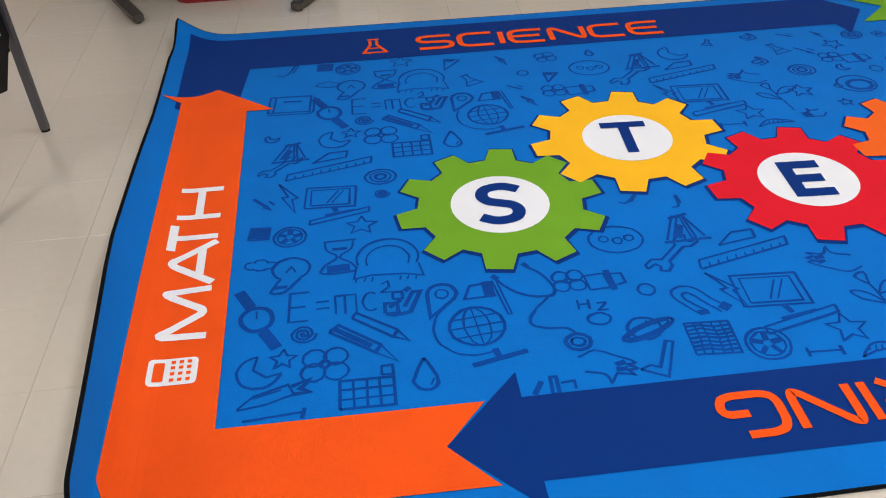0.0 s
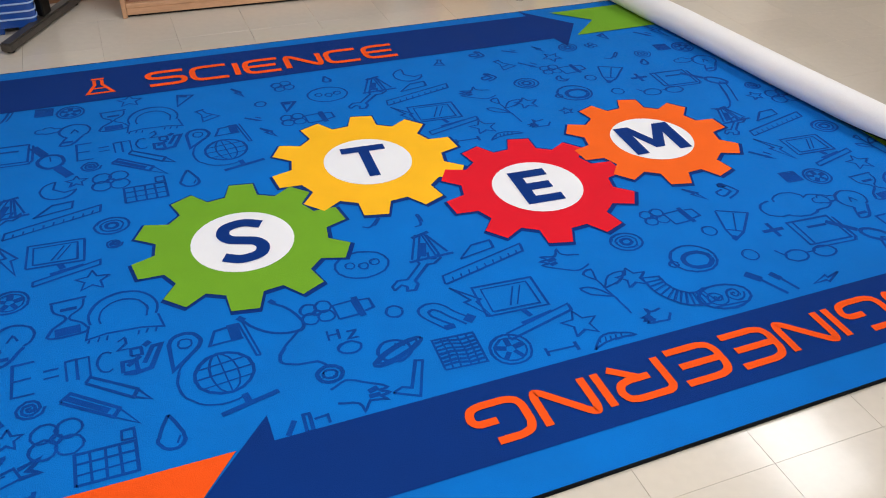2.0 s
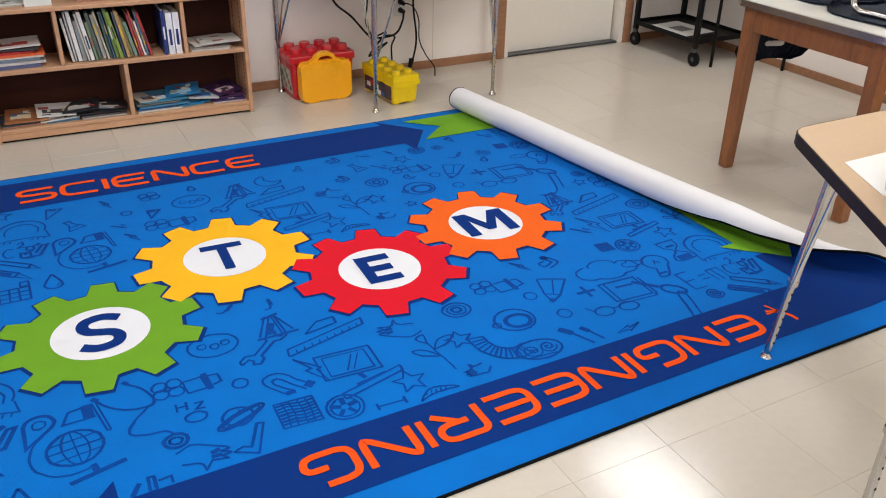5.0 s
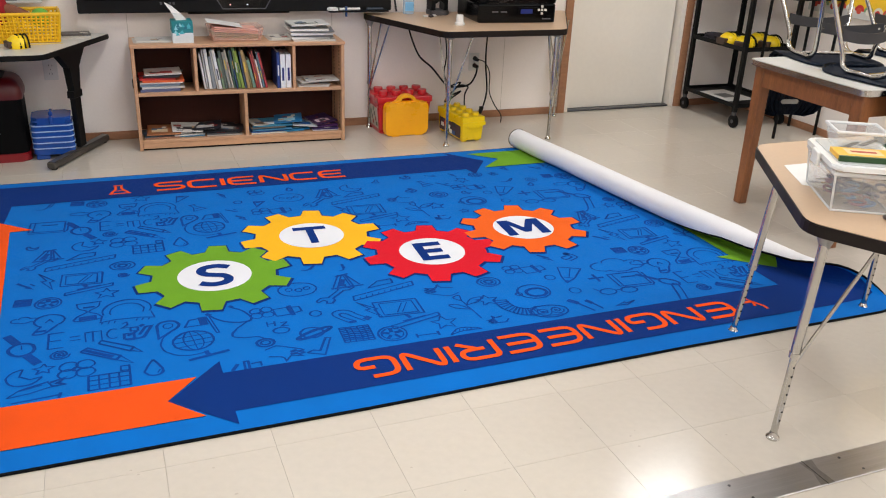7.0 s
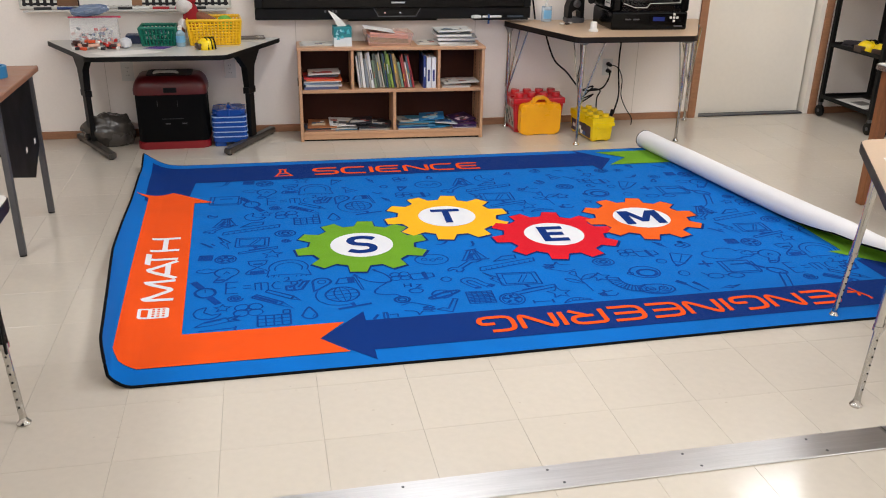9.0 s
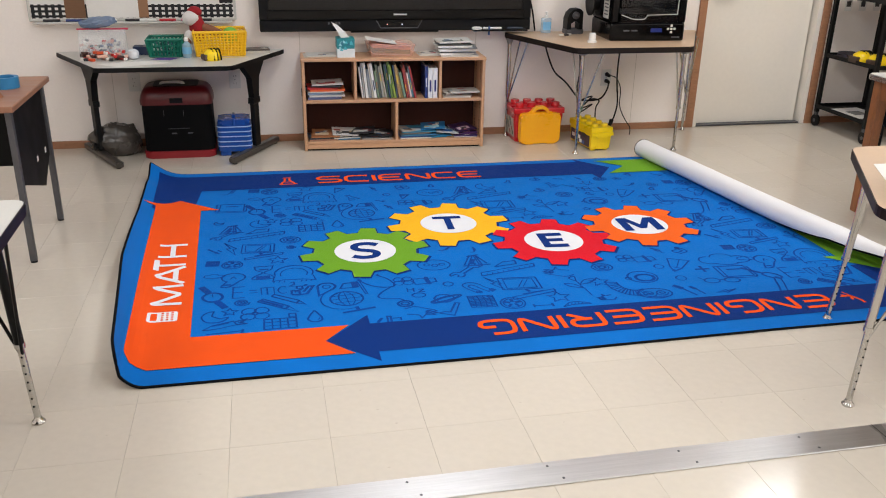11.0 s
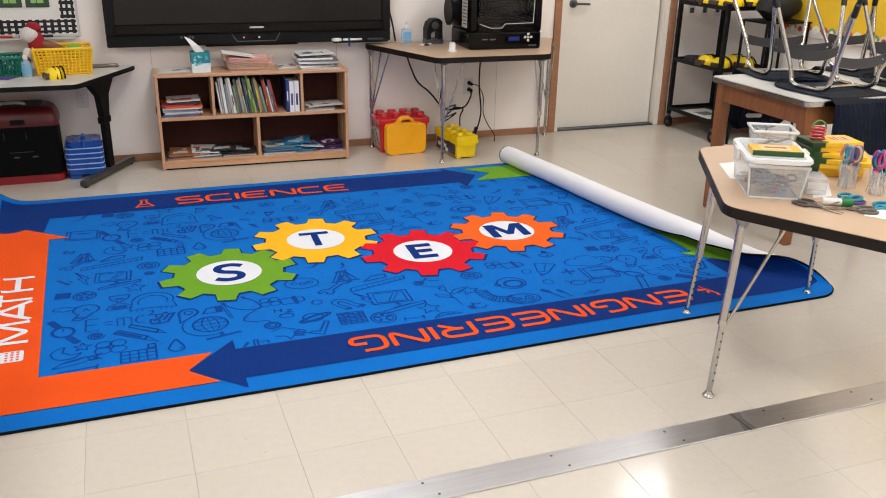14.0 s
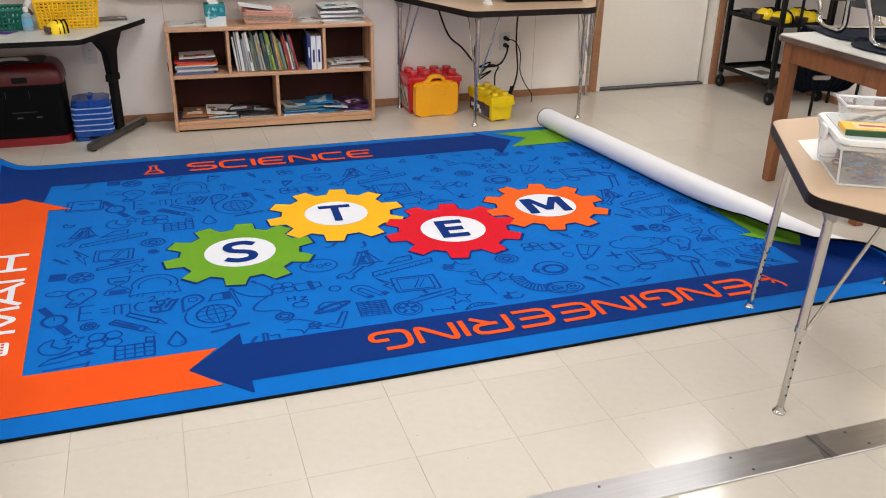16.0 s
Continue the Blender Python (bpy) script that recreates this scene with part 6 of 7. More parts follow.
# ---- printer table things ----
def printer3d():
    t = thing("desktop_printer", "black enclosed 3D printer with glass door and small display", "3D printer", (2.45, 3.20, 0.7355), -3)
    W, D, Hh = 0.46, 0.38, 0.42
    part("base", box(0, 0.008, 0, W, D, 0.11, 0.012, seg=2), M_gloss, t)
    bm = box(0, 0.008, 0.1105, 0.05, D, Hh, 0.008)
    box(W - 0.05, 0.008, 0.1105, W, D, Hh, 0.008, bm=bm)
    box(0.0505, D - 0.03, 0.1105, W - 0.0505, D, Hh, bm=bm)
    box(0.0505, 0.008, Hh - 0.06, W - 0.0505, D - 0.0305, Hh, 0.004, bm=bm)
    part("body", bm, M_gloss, t, "glossy black housing")
    part("door", box(0.052, 0.0, 0.112, W - 0.052, 0.006, Hh - 0.03, 0.002), clear("smoked_glass", (20, 20, 22), 0.05, 0.55), t, "smoked glass door")
    part("door_line", turn(stroke([(0.06, 0.16), (0.13, 0.135), (0.20, 0.135), (0.22, 0.16), (0.40, 0.165), (0.405, 0.36)], 0.004), pose(0, -0.0012, 0, 90)), M_lamg, t, "silver door line")
    dsp = part("display", box(0.23, -0.0005, 0.045, 0.345, 0.0075, 0.09, 0.001), M_gloss, t)
    part("display_glass", box(0.245, -0.0012, 0.055, 0.315, -0.0006, 0.08), paint((24, 40, 110), 0.2), dsp, "blue display")
    for dx, dz in ((0, 0), (0.02, 0), (-0.02, 0), (0, 0.02), (0, -0.02)):
        part("button", box(0.375 + dx - 0.007, 0.002, 0.075 + dz - 0.007, 0.375 + dx + 0.007, 0.0078, 0.075 + dz + 0.007, 0.002), M_lamg, t)
    for x in (0.08, 0.13):
        part("vent", box(x, 0.004, 0.06, x + 0.035, 0.0078, 0.068), M_steel, t)
    part("badge", box(0.38, 0.005, 0.02, 0.43, 0.0078, 0.028), M_steel, t)
    part("build_plate", box(0.08, 0.06, 0.16, W - 0.08, D - 0.08, 0.17), M_steel, t)
    part("gantry_rod", tube([(0.052, 0.15, 0.3), (W - 0.052, 0.15, 0.3)], 0.006), M_chrome, t)
    part("print_head", box(0.2, 0.11, 0.25, 0.27, 0.19, 0.32, 0.005), M_steel, t)
    part("label_sheet", box(-0.0012, 0.06, 0.13, -0.0002, 0.16, 0.33), M_lamg, t, "pale paper label with grey lines")
    for k in range(8):
        part("label_bar", box(-0.002, 0.07, 0.15 + 0.021 * k, -0.0013, 0.14, 0.158 + 0.021 * k), M_steel, t)
    t.matrix_basis = pose(2.412, 3.095, 0.7355, 0, 0, -3) @ Matrix.Diagonal((1.12, 1.05, 1.05, 1))
    part("spool", turn(lathe([(0.09, 0), (0.09, 0.01), (0.06, 0.011), (0.06, 0.05), (0.09, 0.051), (0.09, 0.061)], 24), pose(-0.066, 0.24, 0.22, 0, 90)), M_blackp, t, "black filament spool on the side", True)


printer3d()
pc = thing("desk_camera", "small black dome camera device on the printer table", "camera", (2.30, 3.50, 0.7355))
part("base", prism(rounded(-0.065, -0.06, 0.065, 0.06, 0.03), 0, 0.03, 0.006), M_steel, pc, "dark grey base", True)
bm = bmesh.new()
prof = [(-0.058, 0.0301), (-0.058, 0.1), (-0.045, 0.14), (-0.015, 0.165), (0.03, 0.168), (0.052, 0.15), (0.055, 0.0301), (0.03, 0.0301), (0.03, 0.07), (0.0, 0.09), (-0.03, 0.07), (-0.03, 0.0301)]
L = [[bm.verts.new((x, y, z)) for x, z in prof] for y in (-0.045, 0.045)]
for f, A in ((1, L[0]), (-1, L[1])):
    for tri in tessellate_polygon([[Vector((x, z, 0)) for x, z in prof]]):
        bm.faces.new([A[i] for i in tri][::f])
for i in range(len(prof)):
    j = (i + 1) % len(prof)
    bm.faces.new((L[0][i], L[0][j], L[1][j], L[1][i]))
part("hood", bm, M_blackp, pc)
part("lens", turn(lathe([(0.026, 0), (0.026, 0.008), (0.014, 0.012), (0.01, 0.006)], 18), pose(0.0, -0.0455, 0.125, 90)), M_steel, pc, "round grey lens", True)
sb = thing("sanitizer_bottle", "clear bottle with blue label and white pump cap", "bottle", (2.115, 3.535, 0.7355))
part("bottle", prism(rounded(-0.035, -0.02, 0.035, 0.02, 0.015), 0, 0.1, 0.01), clear("clear_bottle", (190, 215, 235), 0.1, 0.5), sb, "", True)
part("label", box(-0.028, -0.0215, 0.02, 0.028, -0.0203, 0.075), paint((120, 180, 220), 0.4), sb, "light blue label")
part("cap", lathe([(0.014, 0.1), (0.014, 0.118), (0.006, 0.12), (0.006, 0.135), (0.011, 0.136), (0.011, 0.142)], 12), M_white, sb, "", True)
cp = thing("bottle_stopper", "small white plastic stopper standing on the table", "stopper", (2.275, 3.06, 0.7355))
part("rim", lathe([(0.03, 0), (0.03, 0.012), (0.024, 0.016)], 18), M_white, cp, "", True)
part("stem", lathe([(0.023, 0.0161), (0.021, 0.055), (0.018, 0.06)], 18), M_white, cp, "", True)
for k, (x, y, c) in enumerate(((2.16, 3.37, (225, 222, 216)), (2.20, 3.36, (60, 50, 48)), (2.235, 3.38, (225, 222, 216)))):
    sc = thing("plastic_scrap", "small scrap of printed plastic on the table", "scrap", (x, y, 0.7355), 20 * k, "plastic scraps")
    part("piece", box(0, 0, 0, 0.03, 0.022, 0.012, 0.003), paint(c), sc)


# ---- brick toys on the floor ----
def studs(t, nx, ny, x0, y0, dx, dy, z, r, h, m):
    first = None
    for i in range(nx):
        for j in range(ny):
            mm = pose(x0 + dx * i, y0 + dy * j, z)
            if first is None:
                first = part("stud", lathe([(r, 0), (r, h - 0.003), (r * 0.92, h)], 18), m, t, "", True)
                first.matrix_basis = mm
            else:
                share(first, mm, t)


M_redp, M_yelp, M_ambp = paint((196, 26, 36), 0.3), paint((250, 214, 20), 0.3), paint((255, 178, 18), 0.3)
def tapered(x0, y0, x1, y1, z0, z1, inset_, r=0.02):
    """A moulded box body, narrower at its foot."""
    bm = bmesh.new()
    rings = []
    for z, k in ((z0, 1.25), (z0 + 0.006, 1.0), (z0 + (z1 - z0) * 0.5, 0.5), (z1, 0.0)):
        d = inset_ * k
        rings.append([bm.verts.new((x, y, z)) for x, y in rounded(x0 + d, y0 + d, x1 - d, y1 - d, r)])
    n = len(rings[0])
    for a, b in zip(rings, rings[1:]):
        for i in range(n):
            bm.faces.new((a[i], a[(i + 1) % n], b[(i + 1) % n], b[i]))
    bm.faces.new(rings[0][::-1]), bm.faces.new(rings[-1])
    return bm


rb = thing("toy_brick_box", "large red plastic toy brick box with round studs", "toy box", (1.87, 3.37, 0))
part("box_body", tapered(0, 0, 0.36, 0.23, 0.0, 0.2, 0.016), M_redp, rb, "", True)
part("lid", box(-0.006, -0.006, 0.2, 0.366, 0.234, 0.242, 0.008, seg=2), M_redp, rb)
studs(rb, 4, 2, 0.05, 0.06, 0.088, 0.11, 0.242, 0.03, 0.03, M_redp)
sl = part("picture_label", turn(box(-0.0015, 0.035, 0.03, -0.0002, 0.195, 0.165), pose(0.0155, 0, 0, 0, -4.6)), paint((196, 188, 176), 0.4), rb, "printed side label")
for q in range(7):
    part("colour_patch", turn(box(-0.0024 - 0.0001 * q, 0.045 + 0.019 * q, 0.045 + 0.03 * ((q * 5) % 4), -0.0016, 0.075 + 0.017 * q, 0.072 + 0.03 * ((q * 5) % 4)), pose(0.0155, 0, 0, 0, -4.6)), paint(((60, 90, 60), (150, 60, 50), (90, 84, 80))[q % 3], 0.4), sl)
yc = thing("carry_case", "amber yellow plastic carry case with handle", "carry case", (1.912, 3.300, 0), 2)
part("case_body", turn(prism(rounded(-0.012, 0.005, 0.278, 0.215, 0.03), 0, 0.06, 0.006), pose(0, 0.06, 0, 90)), M_ambp, yc, "", True)
bm = bmesh.new()
out_ = [(0.04, 0.212), (0.07, 0.232), (0.085, 0.252), (0.105, 0.264), (0.1325, 0.267), (0.16, 0.264), (0.18, 0.252), (0.195, 0.232), (0.225, 0.212)]
in_ = [(0.09, 0.222), (0.092, 0.228), (0.1, 0.238), (0.112, 0.244), (0.1325, 0.245), (0.153, 0.244), (0.165, 0.238), (0.173, 0.228), (0.175, 0.222)]
F = [[[bm.verts.new((x, y, z)) for x, z in line] for line in (out_, in_)] for y in (0.012, 0.048)]
for i in range(8):
    for q, flip in ((F[0], 1), (F[1], -1)):
        bm.faces.new([q[0][i], q[0][i + 1], q[1][i + 1], q[1][i]][::flip])
    bm.faces.new((F[0][0][i], F[1][0][i], F[1][0][i + 1], F[0][0][i + 1]))
    bm.faces.new((F[0][1][i], F[0][1][i + 1], F[1][1][i + 1], F[1][1][i]))
part("handle", bm, M_ambp, yc, "arched carrying handle")
part("handle_base", box(0.042, 0.013, 0.205, 0.223, 0.047, 0.2225, 0.003), M_ambp, yc)
part("shell_seam", box(-0.0126, 0.029, 0.012, 0.2786, 0.031, 0.21, 0.001), M_ambp, yc)
for x in (0.04, 0.2):
    part("foot", box(x - 0.012, -0.004, 0, x + 0.042, 0.062, 0.012, 0.003), M_ambp, yc)
yb = thing("toy_brick_box", "small yellow toy brick box with studs and printed side", "toy box", (2.33, 3.065, 0), 6)
part("box_body", tapered(0, 0, 0.155, 0.34, 0.012, 0.12, 0.006, 0.012), M_yelp, yb, "", True)
part("lid", box(-0.004, -0.004, 0.12, 0.159, 0.344, 0.162, 0.006, seg=2), M_yelp, yb)
studs(yb, 2, 4, 0.042, 0.045, 0.072, 0.083, 0.162, 0.022, 0.02, M_yelp)
bm = bmesh.new()
lip = [(-0.004, 0.13), (-0.004, 0.108), (0.03, 0.104), (0.045, 0.092), (0.11, 0.092), (0.125, 0.104), (0.159, 0.108), (0.159, 0.13)]
L = [[bm.verts.new((x, y, z)) for x, z in lip] for y in (-0.013, -0.0045)]
bm.faces.new(L[0]), bm.faces.new(L[1][::-1])
for i in range(8):
    bm.faces.new((L[0][i], L[0][(i + 1) % 8], L[1][(i + 1) % 8], L[1][i]))
part("latch", bm, M_yelp, yb, "wavy front lip of the lid")
lb = part("picture_label", box(-0.0016, 0.03, 0.022, 0.0023, 0.31, 0.1), paint((70, 56, 70), 0.4), yb, "printed side picture")
rng = random.Random(8)
for k in range(9):
    y, z = rng.uniform(0.04, 0.27), rng.uniform(0.025, 0.08)
    part("colour_patch", box(-0.0022 - 0.0001 * k, y, z, -0.0017, y + 0.04, z + 0.025), paint(rng.choice([(190, 40, 40), (40, 50, 60), (60, 90, 150), (240, 240, 235), (230, 190, 60)]), 0.4), lb)
for x in (0.015, 0.11):
    for y in (0.02, 0.3):
        part("foot", box(x, y, 0, x + 0.03, y + 0.03, 0.014, 0.002), M_yelp, yb)

# ---- under the pedestal table ----
ck = thing("storage_case", "tall black case with dark red lid and red base", "case", (-0.605, 3.30, 0))
part("case_body", prism(rounded(0.008, 0.0, 0.437, 0.27, 0.04), 0.05, 0.37, 0.004), mat("black_fabric", (5, 5, 6), 0.8, spec=0.15, vary=0.2, grain=200, bump=0.3), ck, "", True)
part("base", prism(rounded(0.0, -0.008, 0.445, 0.278, 0.045), 0, 0.05, 0.008), paint((132, 16, 26), 0.45), ck, "red base tray", True)
def loft(levels, r):
    """A body through rounded outlines at rising heights: (height, inset) over one plan."""
    bm = bmesh.new()
    rings = [[bm.verts.new((x, y, z)) for x, y in rounded(d, d * 0.8 - 0.006, 0.445 - d, 0.276 - d * 0.8, r)] for z, d in levels]
    n = len(rings[0])
    for a, b in zip(rings, rings[1:]):
        for q in range(n):
            bm.faces.new((a[q], a[(q + 1) % n], b[(q + 1) % n], b[q]))
    bm.faces.new(rings[0][::-1]), bm.faces.new(rings[-1])
    return bm


part("lid", loft([(0.3705, 0.0), (0.40, 0.0), (0.43, 0.006), (0.458, 0.017), (0.476, 0.03), (0.487, 0.045), (0.492, 0.064)], 0.045), paint((86, 6, 13), 0.35), ck, "dark red lid", True)
part("latch", box(0.185, -0.014, 0.385, 0.265, -0.0065, 0.42, 0.004), M_blackp, ck)
part("lid_trim", prism(rounded(0.085, 0.03, 0.36, 0.24, 0.03), 0.4905, 0.494, 0.001), M_blackp, ck, "black top inset")
part("grip", tube(smooth_line([(0.13, 0.1, 0.492), (0.15, 0.09, 0.508), (0.25, 0.09, 0.508), (0.27, 0.1, 0.492)], 4), 0.01), M_lamg, ck, "grey top grip", True)
part("front_seam", box(0.16, -0.003, 0.205, 0.29, -0.0003, 0.209), M_plate, ck)
for x in (0.14, 0.26):
    part("zip_pull", box(x, -0.003, 0.29, x + 0.003, -0.0003, 0.335), M_plate, ck)
for x in (0.18, 0.28):
    part("clasp", box(x, -0.004, 0.17, x + 0.03, -0.0005, 0.178), M_steel, ck)
for o in ck.children:
    o.scale.z = 0.93
jg = thing("storage_drum", "translucent blue ribbed plastic container with lid", "container", (-0.145, 3.295, 0))
M_bl = mat("blue_plastic", (28, 74, 156), 0.2, vary=0.1, bump=0.02)
# paler blue paints whitish highlights onto the container's raised rings
M_bl_glint = mat("pale_blue_plastic", (158, 186, 226), 0.25, vary=0.1, bump=0.02)
part("body", prism(rounded(0, 0, 0.215, 0.2, 0.03), 0.03, 0.2, 0.006), M_bl, jg, "", True)
part("shoulder", prism(rounded(0.006, 0.006, 0.209, 0.194, 0.03), 0.2003, 0.236, 0.012), M_bl, jg, "", True)
for z in (0.066, 0.097, 0.13, 0.161, 0.193):
    part("rim", prism(rounded(-0.004, -0.004, 0.219, 0.204, 0.033), z - 0.003, z + 0.003, 0.001), M_bl_glint, jg, "blue raised ring, coloured pale as a highlight", True)
for x in (0.01, 0.135):
    part("foot", box(x, 0.008, 0, x + 0.07, 0.19, 0.0298, 0.006), M_bl, jg)
part("grip", box(0.095, 0.05, 0.236, 0.118, 0.12, 0.262, 0.006), M_bl, jg)
part("spout", box(0.098, -0.008, 0.2, 0.116, 0.012, 0.246, 0.004), M_bl, jg)
bg = thing("plastic_bag", "crumpled grey plastic bag lying on the floor", "bag", (-0.79, 3.47, 0))
bm = bmesh.new()
bmesh.ops.create_icosphere(bm, subdivisions=4, radius=1)
for v in bm.verts:
    d = noise.noise(v.co * 1.4) * 0.16 + abs(noise.noise(v.co * 3.2)) * 0.2 + abs(noise.noise(v.co * 7 + Vector((3, 1, 0)))) * 0.07
    v.co = Vector((v.co.x * 0.155 * (1 + d), v.co.y * 0.11 * (1 + d), max(0.0, 0.085 + v.co.z * 0.11 * (1 + d))))
part("bag", bm, mat("grey_film", (74, 68, 63), 0.25, vary=0.3, grain=40, bump=0.3), bg, "", True)

# ---- on the pedestal table ----
ZT = 0.6402
zb = thing("zip_bag", "clear zip bag full of small coloured toy pieces", "bag", (-0.92, 3.33, ZT))
bm = bmesh.new()
prof = [(0, 0, 0.055), (0.02, 0.01, 0.06), (0.06, 0.0, 0.05), (0.13, 0.0, 0.03), (0.165, 0.0, 0.004)]
R = []
for z, o, half in prof:
    R.append([bm.verts.new((x, 0.06 + half * s, z)) for s, xs in ((-1, (0.0, 0.09, 0.18, 0.27)), (1, (0.27, 0.18, 0.09, 0.0))) for x in xs])
for a, b in zip(R, R[1:]):
    for k in range(8):
        bm.faces.new((a[k], a[(k + 1) % 8], b[(k + 1) % 8], b[k]))
part("film", bm, clear("clear_film", (235, 238, 240), 0.15, 0.28), zb)
part("zip_strip", box(-0.01, 0.055, 0.16, 0.29, 0.066, 0.17, 0.002), paint((190, 50, 80), 0.4), zb, "red zip strip")
rng = random.Random(12)
COLP = [(190, 60, 60), (222, 220, 216), (60, 70, 80), (225, 225, 222), (230, 228, 224), (200, 160, 150), (150, 150, 160), (70, 90, 140)]
for k in range(80):
    x, y, z = rng.uniform(0.015, 0.235), rng.uniform(0.02, 0.085), 0.004 + 0.1 * rng.random() ** 1.6
    part("toy_piece", turn(box(0, 0, 0, rng.uniform(0.015, 0.035), 0.012, 0.014, 0.002), pose(x, y, z, rng.uniform(0, 40), rng.uniform(0, 40), rng.uniform(0, 180))), paint(rng.choice(COLP)), zb)
bm = bmesh.new()
bmesh.ops.create_icosphere(bm, subdivisions=4, radius=1)
for v in bm.verts:
    d = 1 + 0.3 * abs(noise.noise(v.co * 2.6)) + 0.12 * noise.noise(v.co * 6)
    v.co = Vector((0.12 + v.co.x * 0.1 * d, 0.06 + v.co.y * 0.035 * d, 0.205 + v.co.z * 0.032 * d + 0.12 * v.co.x * 0.1))
part("folded_bag", bm, clear("blue_film", (120, 140, 170), 0.2, 0.75), zb, "crumpled blue tinted film on top", True)
HEAP = [(222, 84, 40), (200, 44, 40), (236, 232, 226), (236, 232, 226), (70, 40, 36), (40, 40, 46), (226, 180, 160)]
for k in range(46):
    layer = k // 20
    tp_ = thing("toy_piece", "small coloured toy piece in a heap on the table", "toy piece", (rng.uniform(-0.88, -0.63) * (1 - 0.06 * layer) - 0.045 * layer, rng.uniform(3.2, 3.3), ZT + 0.016 * layer), rng.uniform(0, 180), "loose toy pieces")
    part("piece", box(0, 0, 0, rng.uniform(0.02, 0.045), rng.uniform(0.014, 0.026), 0.0165, 0.003), paint(rng.choice(HEAP)), tp_)
bu = thing("white_ball", "small white rounded cup lying on the table", "cup", (-0.60, 3.27, ZT))
part("shell", lathe([(0.01, 0), (0.03, 0.008), (0.036, 0.03), (0.03, 0.05), (0.012, 0.06)], 16), paint((214, 216, 220), 0.4), bu, "", True)


def basket(name, label, at, W, D, Hh, m, rz=0, nx=12, nz=4, flare=0.015):
    """An open basket of bars: solid base, rim and slotted sides."""
    t = thing(name, label, "basket", at, rz)
    part("floor_panel", box(0, 0, 0, W, D, 0.006, 0.002), m, t)
    bm = bmesh.new()
    for (ax, n, L) in ((0, nx, W), (1, max(4, nx // 2), D)):
        for side in (0, 1):
            for k in range(n + 1):
                u = L * k / n
                lo = (u, 0 if side == 0 else D) if ax == 0 else (0 if side == 0 else W, u)
                s = -1 if side == 0 else 1
                hi = (W / 2 + (lo[0] - W / 2) * (1 + 2 * flare / W), D / 2 + (lo[1] - D / 2) * (1 + 2 * flare / D))
                tube([(*lo, 0.004), (*hi, Hh)], L / n * 0.3, 4, bm)
    for k in range(nz + 1):
        z = 0.006 + (Hh - 0.012) * k / nz
        f = flare * z / Hh
        tube([(-f, -f, z), (W + f, -f, z), (W + f, D + f, z), (-f, D + f, z)], 0.005, 4, bm, closed=True)
    part("lattice", bm, m, t, "slotted sides")
    f = flare
    part("rim", tube([(-f, -f, Hh), (W + f, -f, Hh), (W + f, D + f, Hh), (-f, D + f, Hh)], 0.009, 8, closed=True), m, t)
    return t


M_yb = paint((240, 190, 30), 0.4)
yk = basket("storage_basket", "yellow slotted plastic basket holding toys", (-0.225, 3.31, ZT), 0.285, 0.2, 0.15, M_yb, 3, 14, 8)
M_gb = paint((16, 110, 90), 0.4)
gk = basket("storage_basket", "small teal green plastic basket with small parts", (-0.505, 3.31, ZT), 0.18, 0.14, 0.11, M_gb, 0, 9, 3)
for k in range(34):
    part("toy_piece", turn(box(0, 0, 0, rng.uniform(0.02, 0.035), 0.014, 0.014, 0.002), pose(rng.uniform(0.01, 0.14), rng.uniform(0.01, 0.11), rng.uniform(0.012, 0.1), rng.uniform(0, 60), rng.uniform(0, 60), rng.uniform(0, 180))), paint(rng.choice([(215, 216, 214), (90, 100, 120), (60, 70, 80), (40, 110, 100)])), gk)
gb = thing("green_ball", "bright green ball in the yellow basket", "ball", (-0.02, 3.40, 0.7))
bm = bmesh.new()
bmesh.ops.create_icosphere(bm, subdivisions=3, radius=0.05)
part("ball", turn(bm, pose(0, 0, 0.06)), paint((110, 180, 70), 0.6), gb, "", True)
# soft toy as one plain shape
pl = thing("soft_toy", "red, white and brown plush toy leaning on the basket", "soft toy", (-0.25, 3.42, 0.70))
M_red_pl, M_wh_pl, M_br_pl = (mat(n_, c_, 0.95, vary=0.15, grain=150, bump=0.6) for n_, c_ in (("plush_red", (150, 24, 32)), ("plush_white", (216, 212, 208)), ("plush_brown", (130, 82, 60))))


def blob(cx, cy, cz, rx, ry, rz_, bm=None, amp=0.08):
    bm = bm or bmesh.new()
    r = bmesh.ops.create_icosphere(bm, subdivisions=3, radius=1)
    for v in r["verts"]:
        d = 1 + amp * noise.noise(v.co * 2.5)
        v.co = Vector((cx + v.co.x * rx * d, cy + v.co.y * ry * d, cz + v.co.z * rz_ * d))
    return bm


part("torso", blob(0.03, 0, 0.1, 0.05, 0.05, 0.09), M_red_pl, pl, "", True)
part("hood", blob(0.02, 0.01, 0.2, 0.045, 0.045, 0.035), M_red_pl, pl, "", True)
part("head", blob(-0.005, -0.02, 0.165, 0.05, 0.045, 0.045), M_wh_pl, pl, "", True)
part("arm", turn(blob(0, 0, 0, 0.1, 0.032, 0.03), pose(0.11, -0.01, 0.09, 0, 22)), M_br_pl, pl, "", True)
part("leg", blob(-0.02, -0.05, 0.05, 0.032, 0.035, 0.045), M_wh_pl, pl, "", True)
part("paw", blob(-0.035, -0.07, 0.03, 0.028, 0.028, 0.03), M_br_pl, pl, "", True)
bt = thing("small_bottle", "small clear bottle with light blue liquid and white cap", "bottle", (-0.285, 3.30, ZT))
